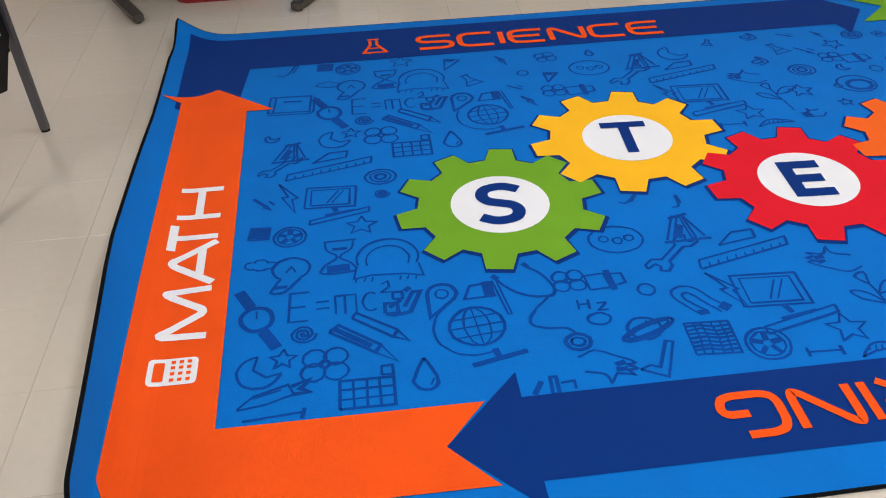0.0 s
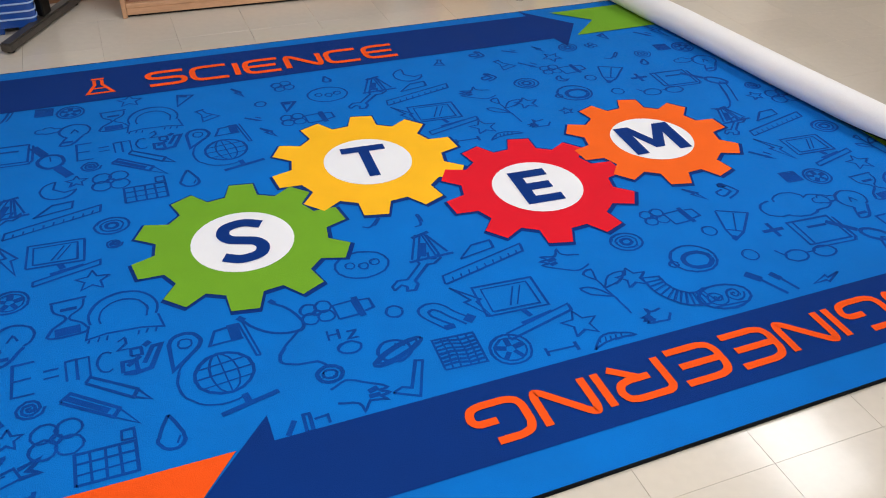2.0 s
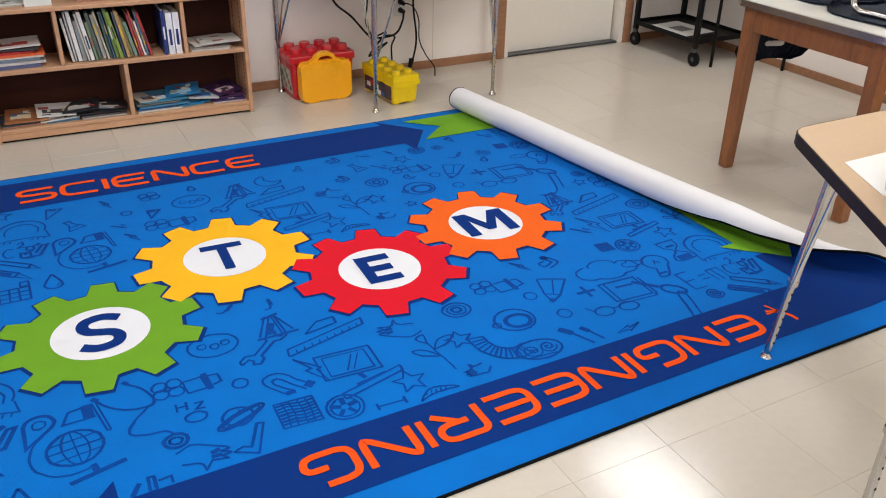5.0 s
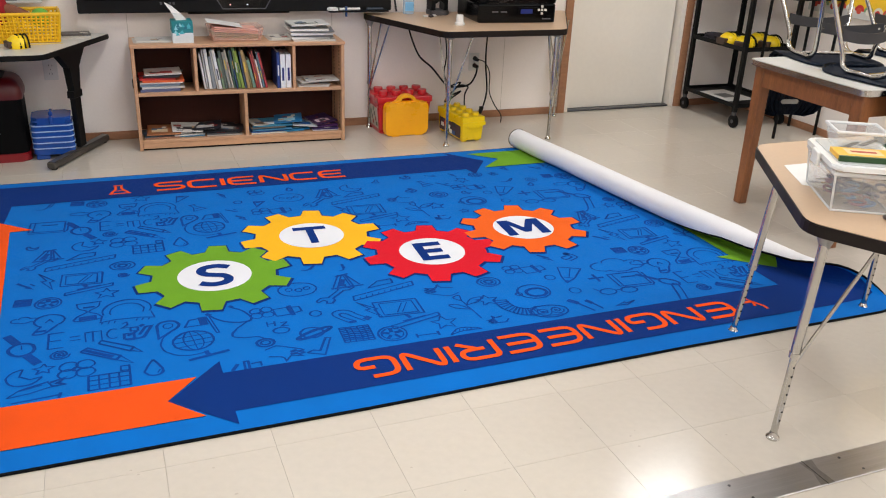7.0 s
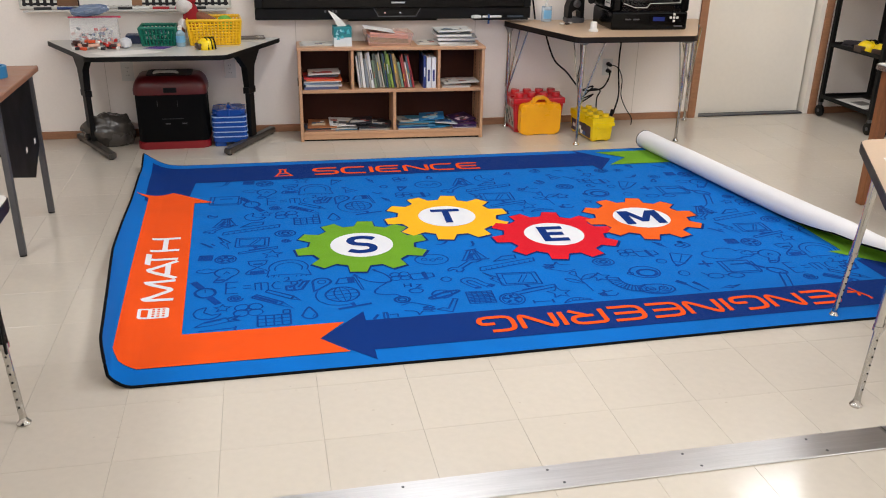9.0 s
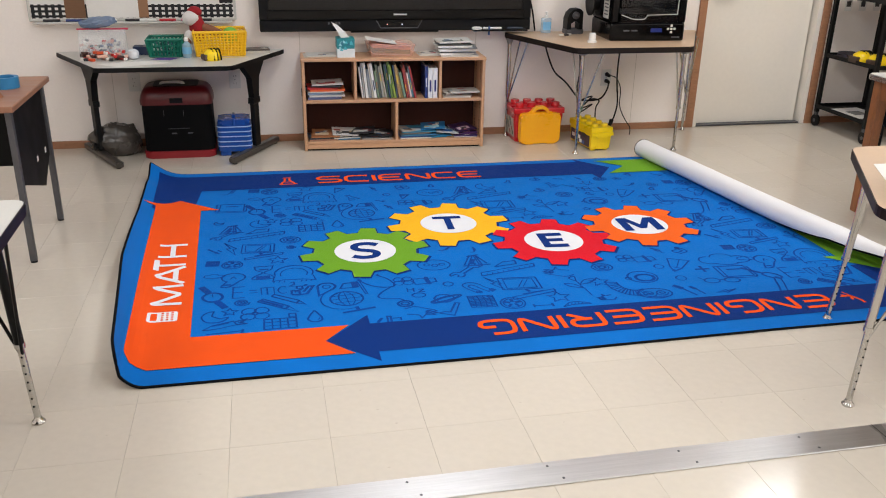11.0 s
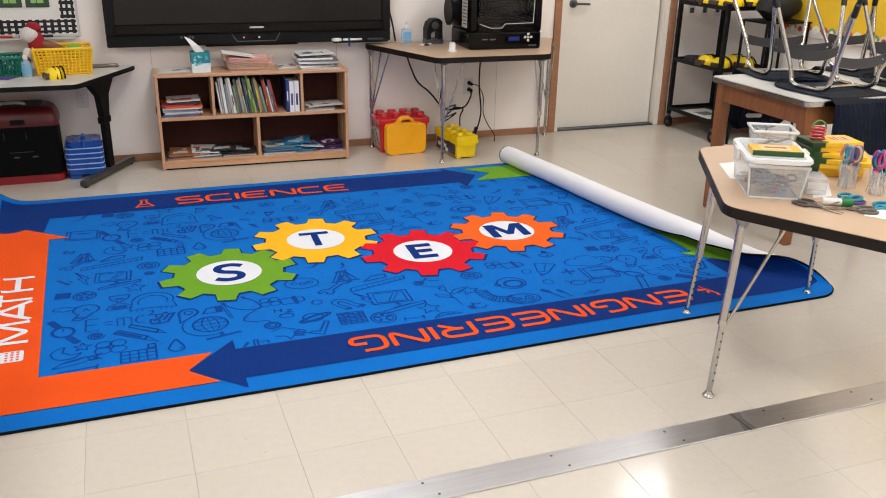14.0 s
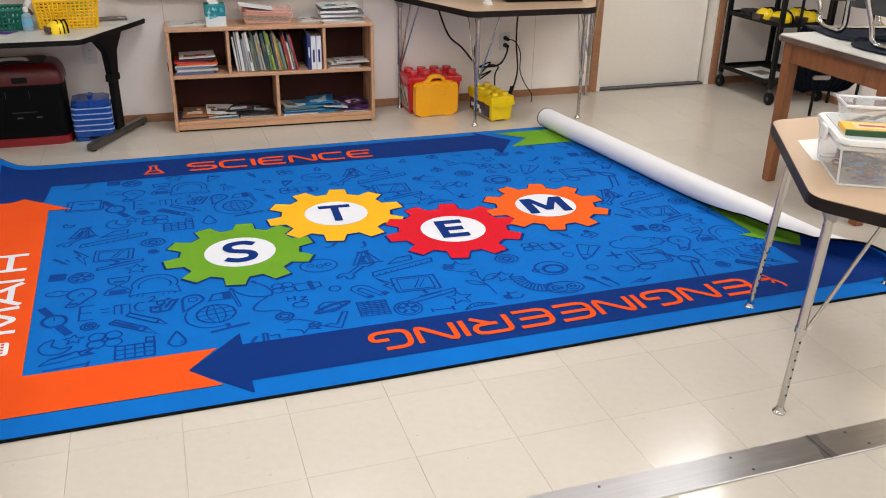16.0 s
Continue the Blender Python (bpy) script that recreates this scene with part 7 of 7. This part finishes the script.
part("bottle", lathe([(0.026, 0), (0.028, 0.01), (0.028, 0.08), (0.012, 0.095), (0.012, 0.1)], 16), clear("blue_liquid", (176, 208, 226), 0.1, 0.6), bt, "", True)
part("cap", lathe([(0.014, 0.1), (0.014, 0.118), (0.006, 0.125)], 12), M_white, bt, "", True)
part("label", lathe([(0.0284, 0.025), (0.0284, 0.065)], 16), paint((110, 170, 205), 0.5), bt)


def bee(at, rz, s=1.0, label="yellow and black striped round toy robot"):
    t = thing("toy_robot", label, "toy robot", at, rz, "striped toy robots")
    prof = [(0.0, 0.062), (0.025, 0.06), (0.045, 0.045), (0.054, 0.02), (0.05, 0.0)]
    part("shell", lathe([(r * s * 1.0 + 0.0005, z * s) for r, z in prof], 18), M_yelp, t, "", True)
    for dx in (-0.036, -0.017, 0.004):
        pts = [(dx * s, 0.052 * s * math.cos(a), 0.004 + 0.06 * s * math.sin(a)) for a in (math.pi * k / 10 for k in range(11))]
        part("stripe", tube(pts, 0.0045 * s, 6), M_blackp, t, "black stripe", True)
    part("face", box(0.026 * s, -0.034 * s, 0.003, 0.06 * s, 0.034 * s, 0.036 * s, 0.008, seg=2), paint((74, 54, 42), 0.5), t, "brown front")
    return t


bee((-0.13, 3.19, ZT), 200, 1.05)


def sheet_of(name, label, pts, z, m, cat="paper", th=0.0008):
    o = thing(name, label, cat, (0, 0, z))
    part("sheet", prism(pts, 0, th), m, o)


sheet_of("paper_sheet", "white sheet of paper lying on the table", [(-0.79, 3.1), (-0.66, 2.985), (-0.36, 3.10), (-0.5, 3.19)], ZT + 0.0004, M_paper)
sheet_of("purple_card", "purple card sheet under the green basket", [(-0.5, 3.24), (-0.38, 3.20), (-0.33, 3.29), (-0.45, 3.30)], ZT + 0.0004, paint((90, 60, 140), 0.6))
sheet_of("yellow_card", "yellow paper beside the basket", [(-0.1, 3.24), (0.08, 3.28), (0.06, 3.31), (-0.12, 3.28)], ZT + 0.0004, paint((226, 206, 130), 0.7))
book(0.16, 0.11, 0.012, (196, 190, 182), "notebook", "pale notebook lying on the pedestal table", None, (0.06, 3.43, ZT), -4, lie=True, group="notebooks on the table", category="notebook")
book(0.15, 0.1, 0.01, (90, 84, 80), "notebook", "dark edged notebook on another on the table", None, (0.07, 3.435, ZT + 0.0125), 5, lie=True, group="notebooks on the table", category="notebook")
book(0.09, 0.09, 0.05, (30, 44, 80), "blue_box", "small dark blue carton behind the basket", None, (-0.62, 3.42, ZT), 0, lie=True, group="cartons on the table", category="carton")


# ---- utility cart by the east wall ----
def cart():
    t = thing("utility_cart", "black metal three-shelf utility cart on casters", "cart", (0, 0, 0))
    x0, x1, y0, y1 = 4.36, 4.80, 2.97, 3.57
    for x in (x0, x1 - 0.03):
        for y in (y0, y1 - 0.03):
            part("post", box(x, y, 0.11, x + 0.03, y + 0.03, 1.02, 0.002), M_black, t)
            cs = part("caster", box(x + 0.005, y + 0.002, 0.075, x + 0.025, y + 0.028, 0.1095), M_steel, t)
            part("wheel", turn(lathe([(0.035, -0.012), (0.045, -0.009), (0.045, 0.009), (0.035, 0.012)], 20), pose(x + 0.015, y + 0.01, 0.045, 0, 90)), M_blackp, cs, "black rubber wheel", True)
            part("hub", turn(lathe([(0.014, -0.0135), (0.014, 0.0135)], 12), pose(x + 0.015, y + 0.01, 0.045, 0, 90)), M_steel, cs)
    for z in (0.145, 0.535, 0.975):
        bm = box(x0 + 0.004, y0 + 0.004, z, x1 - 0.004, y1 - 0.004, z + 0.006)
        for q in ((x0 + 0.001, y0 + 0.031, x0 + 0.0035, y1 - 0.031), (x1 - 0.0035, y0 + 0.031, x1 - 0.001, y1 - 0.031), (x0 + 0.031, y0 + 0.001, x1 - 0.031, y0 + 0.0035), (x0 + 0.031, y1 - 0.0035, x1 - 0.031, y1 - 0.001)):
            box(q[0], q[1], z - 0.004, q[2], q[3], z + 0.026, bm=bm)
        part("shelf", bm, M_black, t)
    return t


cart()
for x, y, z, r in ((4.44, 3.24, 0.537, 180), (4.46, 3.10, 0.537, 205), (4.66, 3.07, 0.537, 190), (4.66, 3.2, 0.537, 170), (4.47, 3.05, 0.982, 200), (4.45, 3.18, 0.982, 180), (4.44, 3.31, 0.982, 160), (4.45, 3.44, 0.982, 185), (4.62, 3.05, 0.982, 200), (4.63, 3.2, 0.982, 170)):
    bee((x, y, z), r, 1.35, "yellow and black striped toy robot on the cart shelf")
for x, y in ((4.44, 3.5), (4.56, 3.5), (4.68, 3.5)):
    tag = thing("paper_tag", "small white paper tag hanging under the cart's top shelf", "tag", (x, y, 0.875), 0, "tags under the cart shelf")
    part("tag", prism(rounded(-0.03, -0.0006, 0.03, 0.0006, 0.0005, 1), 0, 0.095), M_paper, tag)
    part("print", box(-0.018, -0.0016, 0.03, 0.018, -0.0008, 0.07), M_plate, tag, "dark printed sign")
pp = thing("paper_sheet", "printed white sheet on the cart's bottom shelf", "paper", (4.40, 3.12, 0.1515), 4)
part("sheet", box(0, 0, 0, 0.28, 0.33, 0.0015), M_paper, pp)
part("picture", box(0.08, 0.1, 0.0015, 0.2, 0.22, 0.0021), paint((130, 128, 126), 0.7), pp, "grey printed picture")
tc = thing("tool_pouch", "dark folded cloth pouch on the cart shelf", "pouch", (4.46, 3.40, 0.537))
part("pouch", blob(0, 0, 0.028, 0.08, 0.1, 0.028, amp=0.3), mat("dark_cloth", (40, 34, 40), 0.9, vary=0.3, bump=0.4), tc, "", True)
bk = thing("equipment_bag", "black equipment bag hanging beside the cart", "bag", (4.66, 2.80, 0.92))
part("bag", blob(0, 0, 0.105, 0.17, 0.12, 0.118, amp=0.15), mat("black_nylon", (18, 18, 20), 0.6, vary=0.2, grain=160, bump=0.3), bk, "", True)
part("strap", tube(smooth_line([(-0.06, -0.1, 0.05), (-0.07, -0.12, -0.05), (-0.04, -0.1, -0.12)], 5), 0.007, 6), M_blackp, bk)
part("shelf_plate", box(-0.2, -0.14, -0.012, 0.19, 0.14, -0.001), M_black, bk, "black side shelf under the bag")
for x in (-0.19, 0.17):
    for y in (-0.13, 0.12):
        part("support_post", tube([(x, y, -0.92), (x, y, -0.012)], 0.01, 8), M_black, bk)

# ---- yellow pin board on the east wall ----
yb2 = thing("pin_board", "yellow paper covered pin board with scalloped colourful border", "pin board", (4.87, 1.0, 0.86))
part("panel", box(-0.018, 0, 0, -0.0005, 1.96, 1.1, 0.002), paint((236, 190, 40), 0.7), yb2)
part("frame", box(-0.024, -0.02, -0.05, -0.0005, 1.98, -0.0005, 0.003), M_lamg, yb2, "pale lower frame strip")
bcols = [(190, 50, 50), (226, 222, 210), (200, 80, 60), (220, 214, 190), (120, 150, 110)]
for k in range(26):
    d = part("border_disc", turn(lathe([(0.038, 0), (0.038, 0.002)], 16), pose(-0.0185 - 0.0021 * (k % 2), 0.04 + 0.075 * k, 0.0, 0, -90)), paint(bcols[k % 5], 0.6), yb2)
    part("disc_centre", turn(lathe([(0.02, 0), (0.02, 0.001)], 12), pose(-0.0235, 0.04 + 0.075 * k, 0.0, 0, -90)), paint(bcols[(k + 2) % 5], 0.6), d)


# ---- craft supplies on the near activity table ----
ZR = 0.6902
ang = -30.0


def craft_bin():
    t = thing("storage_bin", "clear plastic bin with white lid, full of scissors", "storage bin", (2.148, -0.03, ZR), -29)
    W, D, Hh = 0.165, 0.26, 0.125
    M_cl = clear("clear_bin", (225, 228, 230), 0.1, 0.2)
    part("bin", tray_body(W, D, Hh, 0.003, 0.012), M_cl, t)
    M_lip = clear("milky_lip", (232, 232, 232), 0.3, 0.7)
    part("bin_lip", tube([(-0.013, -0.013, Hh - 0.012), (W + 0.013, -0.013, Hh - 0.012), (W + 0.013, D + 0.013, Hh - 0.012), (-0.013, D + 0.013, Hh - 0.012)], 0.006, 6, closed=True), M_lip, t, "milky moulded lip")
    part("bin_foot", tube([(0, 0, 0.004), (W, 0, 0.004), (W, D, 0.004), (0, D, 0.004)], 0.0035, 6, closed=True), M_lip, t)
    for cx_, cy_, sx_, sy_ in ((0, 0, -1, -1), (W, 0, 1, -1), (0, D, -1, 1), (W, D, 1, 1)):
        part("corner_rib", tube([(cx_, cy_, 0.004), (cx_ + sx_ * 0.011, cy_ + sy_ * 0.011, Hh - 0.014)], 0.003, 6), M_lip, t)
    bm = prism(rounded(-0.024, -0.024, W + 0.024, D + 0.024, 0.03), Hh, Hh + 0.014, 0.004)
    part("lid", bm, clear("white_lid", (236, 236, 234), 0.3, 0.92), t, "white snap lid", True)
    part("lid_panel", prism(rounded(-0.005, -0.005, W + 0.005, D + 0.005, 0.02), Hh + 0.0143, Hh + 0.0165, 0.001), clear("milky_lid", (225, 226, 224), 0.3, 0.7), t)
    for xx in (-0.036, W + 0.025):
        part("clip", box(xx, D / 2 - 0.03, Hh - 0.025, xx + 0.011, D / 2 + 0.03, Hh + 0.016, 0.003), M_white, t, "white clip handle")
    rng = random.Random(6)
    for k in range(26):
        c = rng.choice([(30, 44, 96), (40, 44, 60), (200, 60, 110), (30, 40, 86), (60, 110, 160), (120, 40, 70)])
        x, y, z = rng.uniform(0.035, 0.13), rng.uniform(0.035, 0.19), 0.014 + 0.0016 * k
        s = part("scissors", tube(ring3(0, 0, 0.022, 0.015), 0.004, 6, closed=True), paint(c), t, "scissors in the bin", True)
        s.matrix_basis = pose(x, y, z, rng.uniform(-16, 16), rng.uniform(-16, 16), rng.choice((0, 90, 180, 270)) + rng.uniform(-40, 40))
        part("blade", box(0.02, -0.005, -0.001, 0.05, 0.005, 0.001), M_chrome, s)
        part("second_loop", tube(ring3(0, 0.034, 0.022, 0.015), 0.004, 6, closed=True), paint(c), s, "", True)
    cb = thing("crayon_box", "yellow and green crayon box on the bin lid", "crayon box", (2.148, -0.03, ZR), -29)
    part("carton", box(0.0, 0.02, Hh + 0.0172, 0.16, 0.12, Hh + 0.032, 0.001), paint((236, 180, 50), 0.5), cb)
    part("green_band", box(-0.0006, 0.0194, Hh + 0.0168, 0.1606, 0.03, Hh + 0.0326), paint((40, 74, 36), 0.5), cb, "dark green band")
    part("label_panel", box(0.03, 0.05, Hh + 0.0321, 0.13, 0.105, Hh + 0.0327), paint((232, 200, 150), 0.5), cb)
    part("label_bar", box(0.045, 0.068, Hh + 0.0328, 0.115, 0.084, Hh + 0.0333), paint((180, 60, 40), 0.5), cb)
    t2 = thing("small_tub", "small open clear plastic tub standing on the bin", "tub", (2.148, -0.03, ZR), -29)
    part("tub", turn(tray_body(0.12, 0.1, 0.055, 0.003, 0.012), pose(0.03, 0.145, Hh + 0.017)), M_cl, t2)
    part("tub_rim", tube([(0.018, 0.133, Hh + 0.072), (0.162, 0.133, Hh + 0.072), (0.162, 0.257, Hh + 0.072), (0.018, 0.257, Hh + 0.072)], 0.005, 6, closed=True), clear("milky_rim", (236, 236, 236), 0.3, 0.85), t2)
    for k in range(10):
        part("clip", box(0.04 + 0.01 * k, 0.15 + 0.008 * (k % 5), Hh + 0.022 + 0.002 * k, 0.06 + 0.01 * k, 0.158 + 0.008 * (k % 5), Hh + 0.026 + 0.002 * k), M_steel, t2)


def ring3(cx, cy, rx, ry, n=14):
    return [(cx + rx * math.cos(2 * math.pi * k / n), cy + ry * math.sin(2 * math.pi * k / n), 0) for k in range(n)]


craft_bin()


def crayon_stack():
    z = 0.0
    rng = random.Random(7)
    for k in range(7):
        o = thing("crayon_box", "yellow crayon box with green ends in a stack", "crayon box", (2.545 + rng.uniform(-0.018, 0.018), 0.135 + rng.uniform(-0.016, 0.016), ZR + z), -28 + rng.uniform(-16, 16), "stacked crayon boxes")
        part("carton", box(0.0, 0, 0, 0.2, 0.12, 0.016, 0.001), paint((240, 190, 40), 0.5), o)
        part("green_end", prism([(-0.0006, -0.0006), (0.05, -0.0006), (0.078, 0.02), (0.052, 0.035), (0.085, 0.055), (0.055, 0.072), (0.08, 0.095), (0.05, 0.1206), (-0.0006, 0.1206)], -0.0004, 0.0164), paint((34, 68, 30), 0.5), o, "dark green end band")
        part("crayon_print", prism([(0.1, 0.03), (0.17, 0.022), (0.185, 0.06), (0.165, 0.1), (0.11, 0.096)], 0.0161, 0.0166), paint((224, 176, 150), 0.5), o, "pale printed picture")
        for q in range(4):
            part("crayon_bar", box(0.105 + 0.018 * q, 0.04 + 0.008 * (q % 2), 0.0167, 0.112 + 0.018 * q, 0.088, 0.0171), paint(((196, 50, 40), (60, 90, 50), (222, 120, 40), (60, 50, 40))[q], 0.5), o)
        part("end_flap", box(-0.0012, 0.006, 0.0012, -0.0007, 0.114, 0.0148), paint((30, 34, 26), 0.5), o, "dark end flap")
        z += 0.0172
    o = thing("small_basket", "small red and green wire basket on the crayon boxes", "basket", (2.615, 0.185, ZR + z), -20)
    bm = bmesh.new()
    for k in range(4):
        tube([(0.026 * math.cos(2 * math.pi * q / 12), 0.02 * math.sin(2 * math.pi * q / 12), 0.004 + 0.012 * k) for q in range(12)], 0.0035, 5, bm, closed=True)
    part("wires", bm, paint((190, 40, 50), 0.4), o, "red wire rings")
    part("handle", tube([(0.026 * math.cos(math.pi * q / 8), 0, 0.04 + 0.026 * math.sin(math.pi * q / 8)) for q in range(9)], 0.0035, 6), paint((70, 150, 80), 0.4), o, "green handle")


crayon_stack()


def scissors(at, rz, c, label, stand=False, group="scissors"):
    o = thing("scissors", label, "scissors", at, rz, group)
    if stand:
        o.matrix_basis = pose(*at, stand[0], stand[1], rz) @ Matrix.Scale(0.8, 4)
    else:
        o.matrix_basis = o.matrix_basis @ Matrix.Scale(0.88, 4)
    m = paint(c, 0.35)
    for s in (-1, 1):
        hd = part("handle", tube([(-0.07 + x, s * 0.021 + y, 0.006) for x, y, _ in ring3(0, 0, 0.032, 0.019)], 0.0055, 7, closed=True), m, o, "", True)
        part("shank", tube([(-0.04, s * 0.016, 0.006), (-0.01, s * 0.004, 0.006), (0.0, 0, 0.006)], 0.005, 6), m, o)
        part("blade", turn(prism([(0, -0.006), (0.085, -0.001), (0.085, 0.001), (0, 0.006)], 0.004 + 0.002 * s, 0.0058 + 0.002 * s), pose(0, 0, 0, 0, 0, s * 5)), M_chrome, o, "steel blade")
    part("pivot", lathe([(0.004, 0), (0.004, 0.003)], 10, at=(0, 0, 0.008)), M_steel, o)
    return o


scissors((2.30, -0.20, ZR), -75, (80, 70, 66), "open grey-handled scissors lying on the table")
scissors((2.37, -0.235, ZR), 150, (96, 88, 80), "grey scissors lying beside others on the table")
scissors((2.39, -0.19, ZR + 0.012), -160, (30, 130, 150), "teal-handled scissors lying on other scissors")
scissors((2.46, -0.26, ZR), 190, (30, 140, 170), "bright teal scissors lying on the table")
scissors((2.40, -0.16, ZR), 170, (90, 60, 130), "purple-handled scissors lying on the table")
for cx, cy, cols in ((2.57, -0.03, [(60, 160, 190), (190, 120, 110), (60, 150, 180), (200, 160, 120), (120, 100, 150)]), (2.61, -0.125, [(70, 40, 110), (90, 60, 130), (40, 60, 130), (220, 60, 130), (40, 130, 150), (150, 120, 170)])):
    cup_ = thing("scissors_cup", "clear plastic cup crowded with colourful scissors", "cup", (cx, cy, ZR), 0, "cups of scissors")
    part("cup", lathe([(0.026, 0), (0.037, 0.085), (0.0355, 0.085), (0.0245, 0.003)], 20), clear("clear_cup", (235, 235, 235), 0.08, 0.22), cup_, "", True)
    rng = random.Random(int(cx * 100))
    for k, c in enumerate(cols):
        a = 2 * math.pi * k / len(cols)
        scissors((cx + 0.017 * math.cos(a), cy + 0.017 * math.sin(a), ZR + 0.066), math.degrees(a), c, "colourful scissors standing in a clear cup", (rng.uniform(-20, 20), 80 + rng.uniform(-6, 6)), "scissors in cups")
sheet_of("paper_sheet", "white paper sheet under the storage bin", [(2.33, 0.36), (2.24, 0.18), (2.30, 0.12), (2.5, 0.36)], ZR + 0.0004, M_paper)
sheet_of("paper_sheet", "white paper slip beside the crayon boxes", [(2.36, -0.10), (2.44, -0.1), (2.54, 0.02), (2.46, 0.02)], ZR + 0.0004, M_paper)
sheet_of("paper_sheet", "folded white paper on the table edge", [(2.38, -0.30), (2.46, -0.40), (2.54, -0.34), (2.46, -0.22)], ZR + 0.0004, M_paper)
cl = thing("clear_carton", "small clear plastic carton with white label", "carton", (2.36, -0.06, ZR), -28)
part("carton", box(0, 0, 0, 0.07, 0.09, 0.06, 0.003), clear("clear_carton", (230, 232, 234), 0.1, 0.4), cl)
part("label", box(0.005, -0.0012, 0.02, 0.065, -0.0002, 0.045), M_paper, cl)
gt = thing("glue_stick", "green capped glue stick lying on the table", "glue stick", (2.335, -0.165, ZR))
part("tube_body", tube([(0, 0, 0.013), (0.05, -0.03, 0.013)], 0.012), M_white, gt, "", True)
part("cap", tube([(0.0505, -0.0303, 0.013), (0.08, -0.048, 0.013)], 0.013), paint((40, 120, 60)), gt, "green cap", True)

# ---- floor ----
setting("floor", box(X0 - T, Y0 - T, -0.1, X1 + T, Y1 + T, -0.004), M_slab, "cream vinyl tile floor with scuffs", "floor")
floor = bpy.data.objects["floor"]
Q = 0.3048
strip = thing("floor_strip", "wide brushed metal cover strip screwed across the floor", "floor strip", (0, 0, 0), kind="structure")
part("plate", box(X0, -0.352, 0.0005, X1, -0.246, 0.006, 0.002), M_strip, strip)
part("seam", box(2.024, -0.353, 0.0061, 2.0265, -0.245, 0.0064), M_black, strip, "dark joint between two plates")
part("stain", flat([(2.0, -0.35), (2.05, -0.352), (2.046, -0.29), (2.06, -0.248), (2.012, -0.247), (2.018, -0.3)]), mat("strip_dirt", (168, 165, 164), 0.45, 0.95, vary=0.3), strip, "smudged joint").location.z = 0.0061
screw = None
for k in range(-4, 8):
    for yy in (-0.268, -0.33):
        m = pose(0.92 + 0.4 * k + (0.03 if yy < -0.3 else 0.0) + 0.03 * math.sin(7 * k), yy, 0.006)
        if screw is None:
            screw = part("screw", lathe([(0.0045, 0), (0.004, 0.0012), (0.002, 0.0013)], 8), M_steel, strip)
            screw.matrix_basis = m
        else:
            share(screw, m, strip)
one = None
rest = bmesh.new()
for i in range(math.floor(X0 / Q), math.ceil(X1 / Q)):
    for j in range(math.floor(Y0 / Q), math.ceil(Y1 / Q)):
        x0, x1 = max(X0, i * Q), min(X1, (i + 1) * Q)
        y0, y1 = max(Y0, j * Q), min(Y1, (j + 1) * Q)
        whole = x1 - x0 > Q - 1e-6 and y1 - y0 > Q - 1e-6
        if whole and -4 <= i <= 12 and -6 <= j <= 11:
            m = pose(i * Q, j * Q, 0)
            if one is None:
                one = part("tile", box(0.0003, 0.0003, -0.003, Q - 0.0003, Q - 0.0003, 0, 0.0004), M_tile, floor)
                one.matrix_basis = m
            else:
                share(one, m, floor)
        else:
            box(x0 + 0.0004, y0 + 0.0004, -0.003, x1 - 0.0004, y1 - 0.0004, 0, 0, bm=rest)
tagged(part("tiles", rest, M_tile, floor), kind="stuff")
# black scuffs and crumbs on the tiles
rng = random.Random(5)
bm = bmesh.new()
for k in range(70):
    x, y = rng.uniform(-1.0, 3.2), rng.uniform(-1.2, 0.38)
    r, a = rng.uniform(0.0015, 0.004), rng.uniform(0, 6.28)
    bm.faces.new([bm.verts.new((x + r * math.cos(a + q) * 1.5, y + r * math.sin(a + q), 0.0006)) for q in (0, 1, 2, 3.1, 4.2, 5.2)])
tagged(part("scuff_marks", bm, M_slab, floor), kind="stuff")
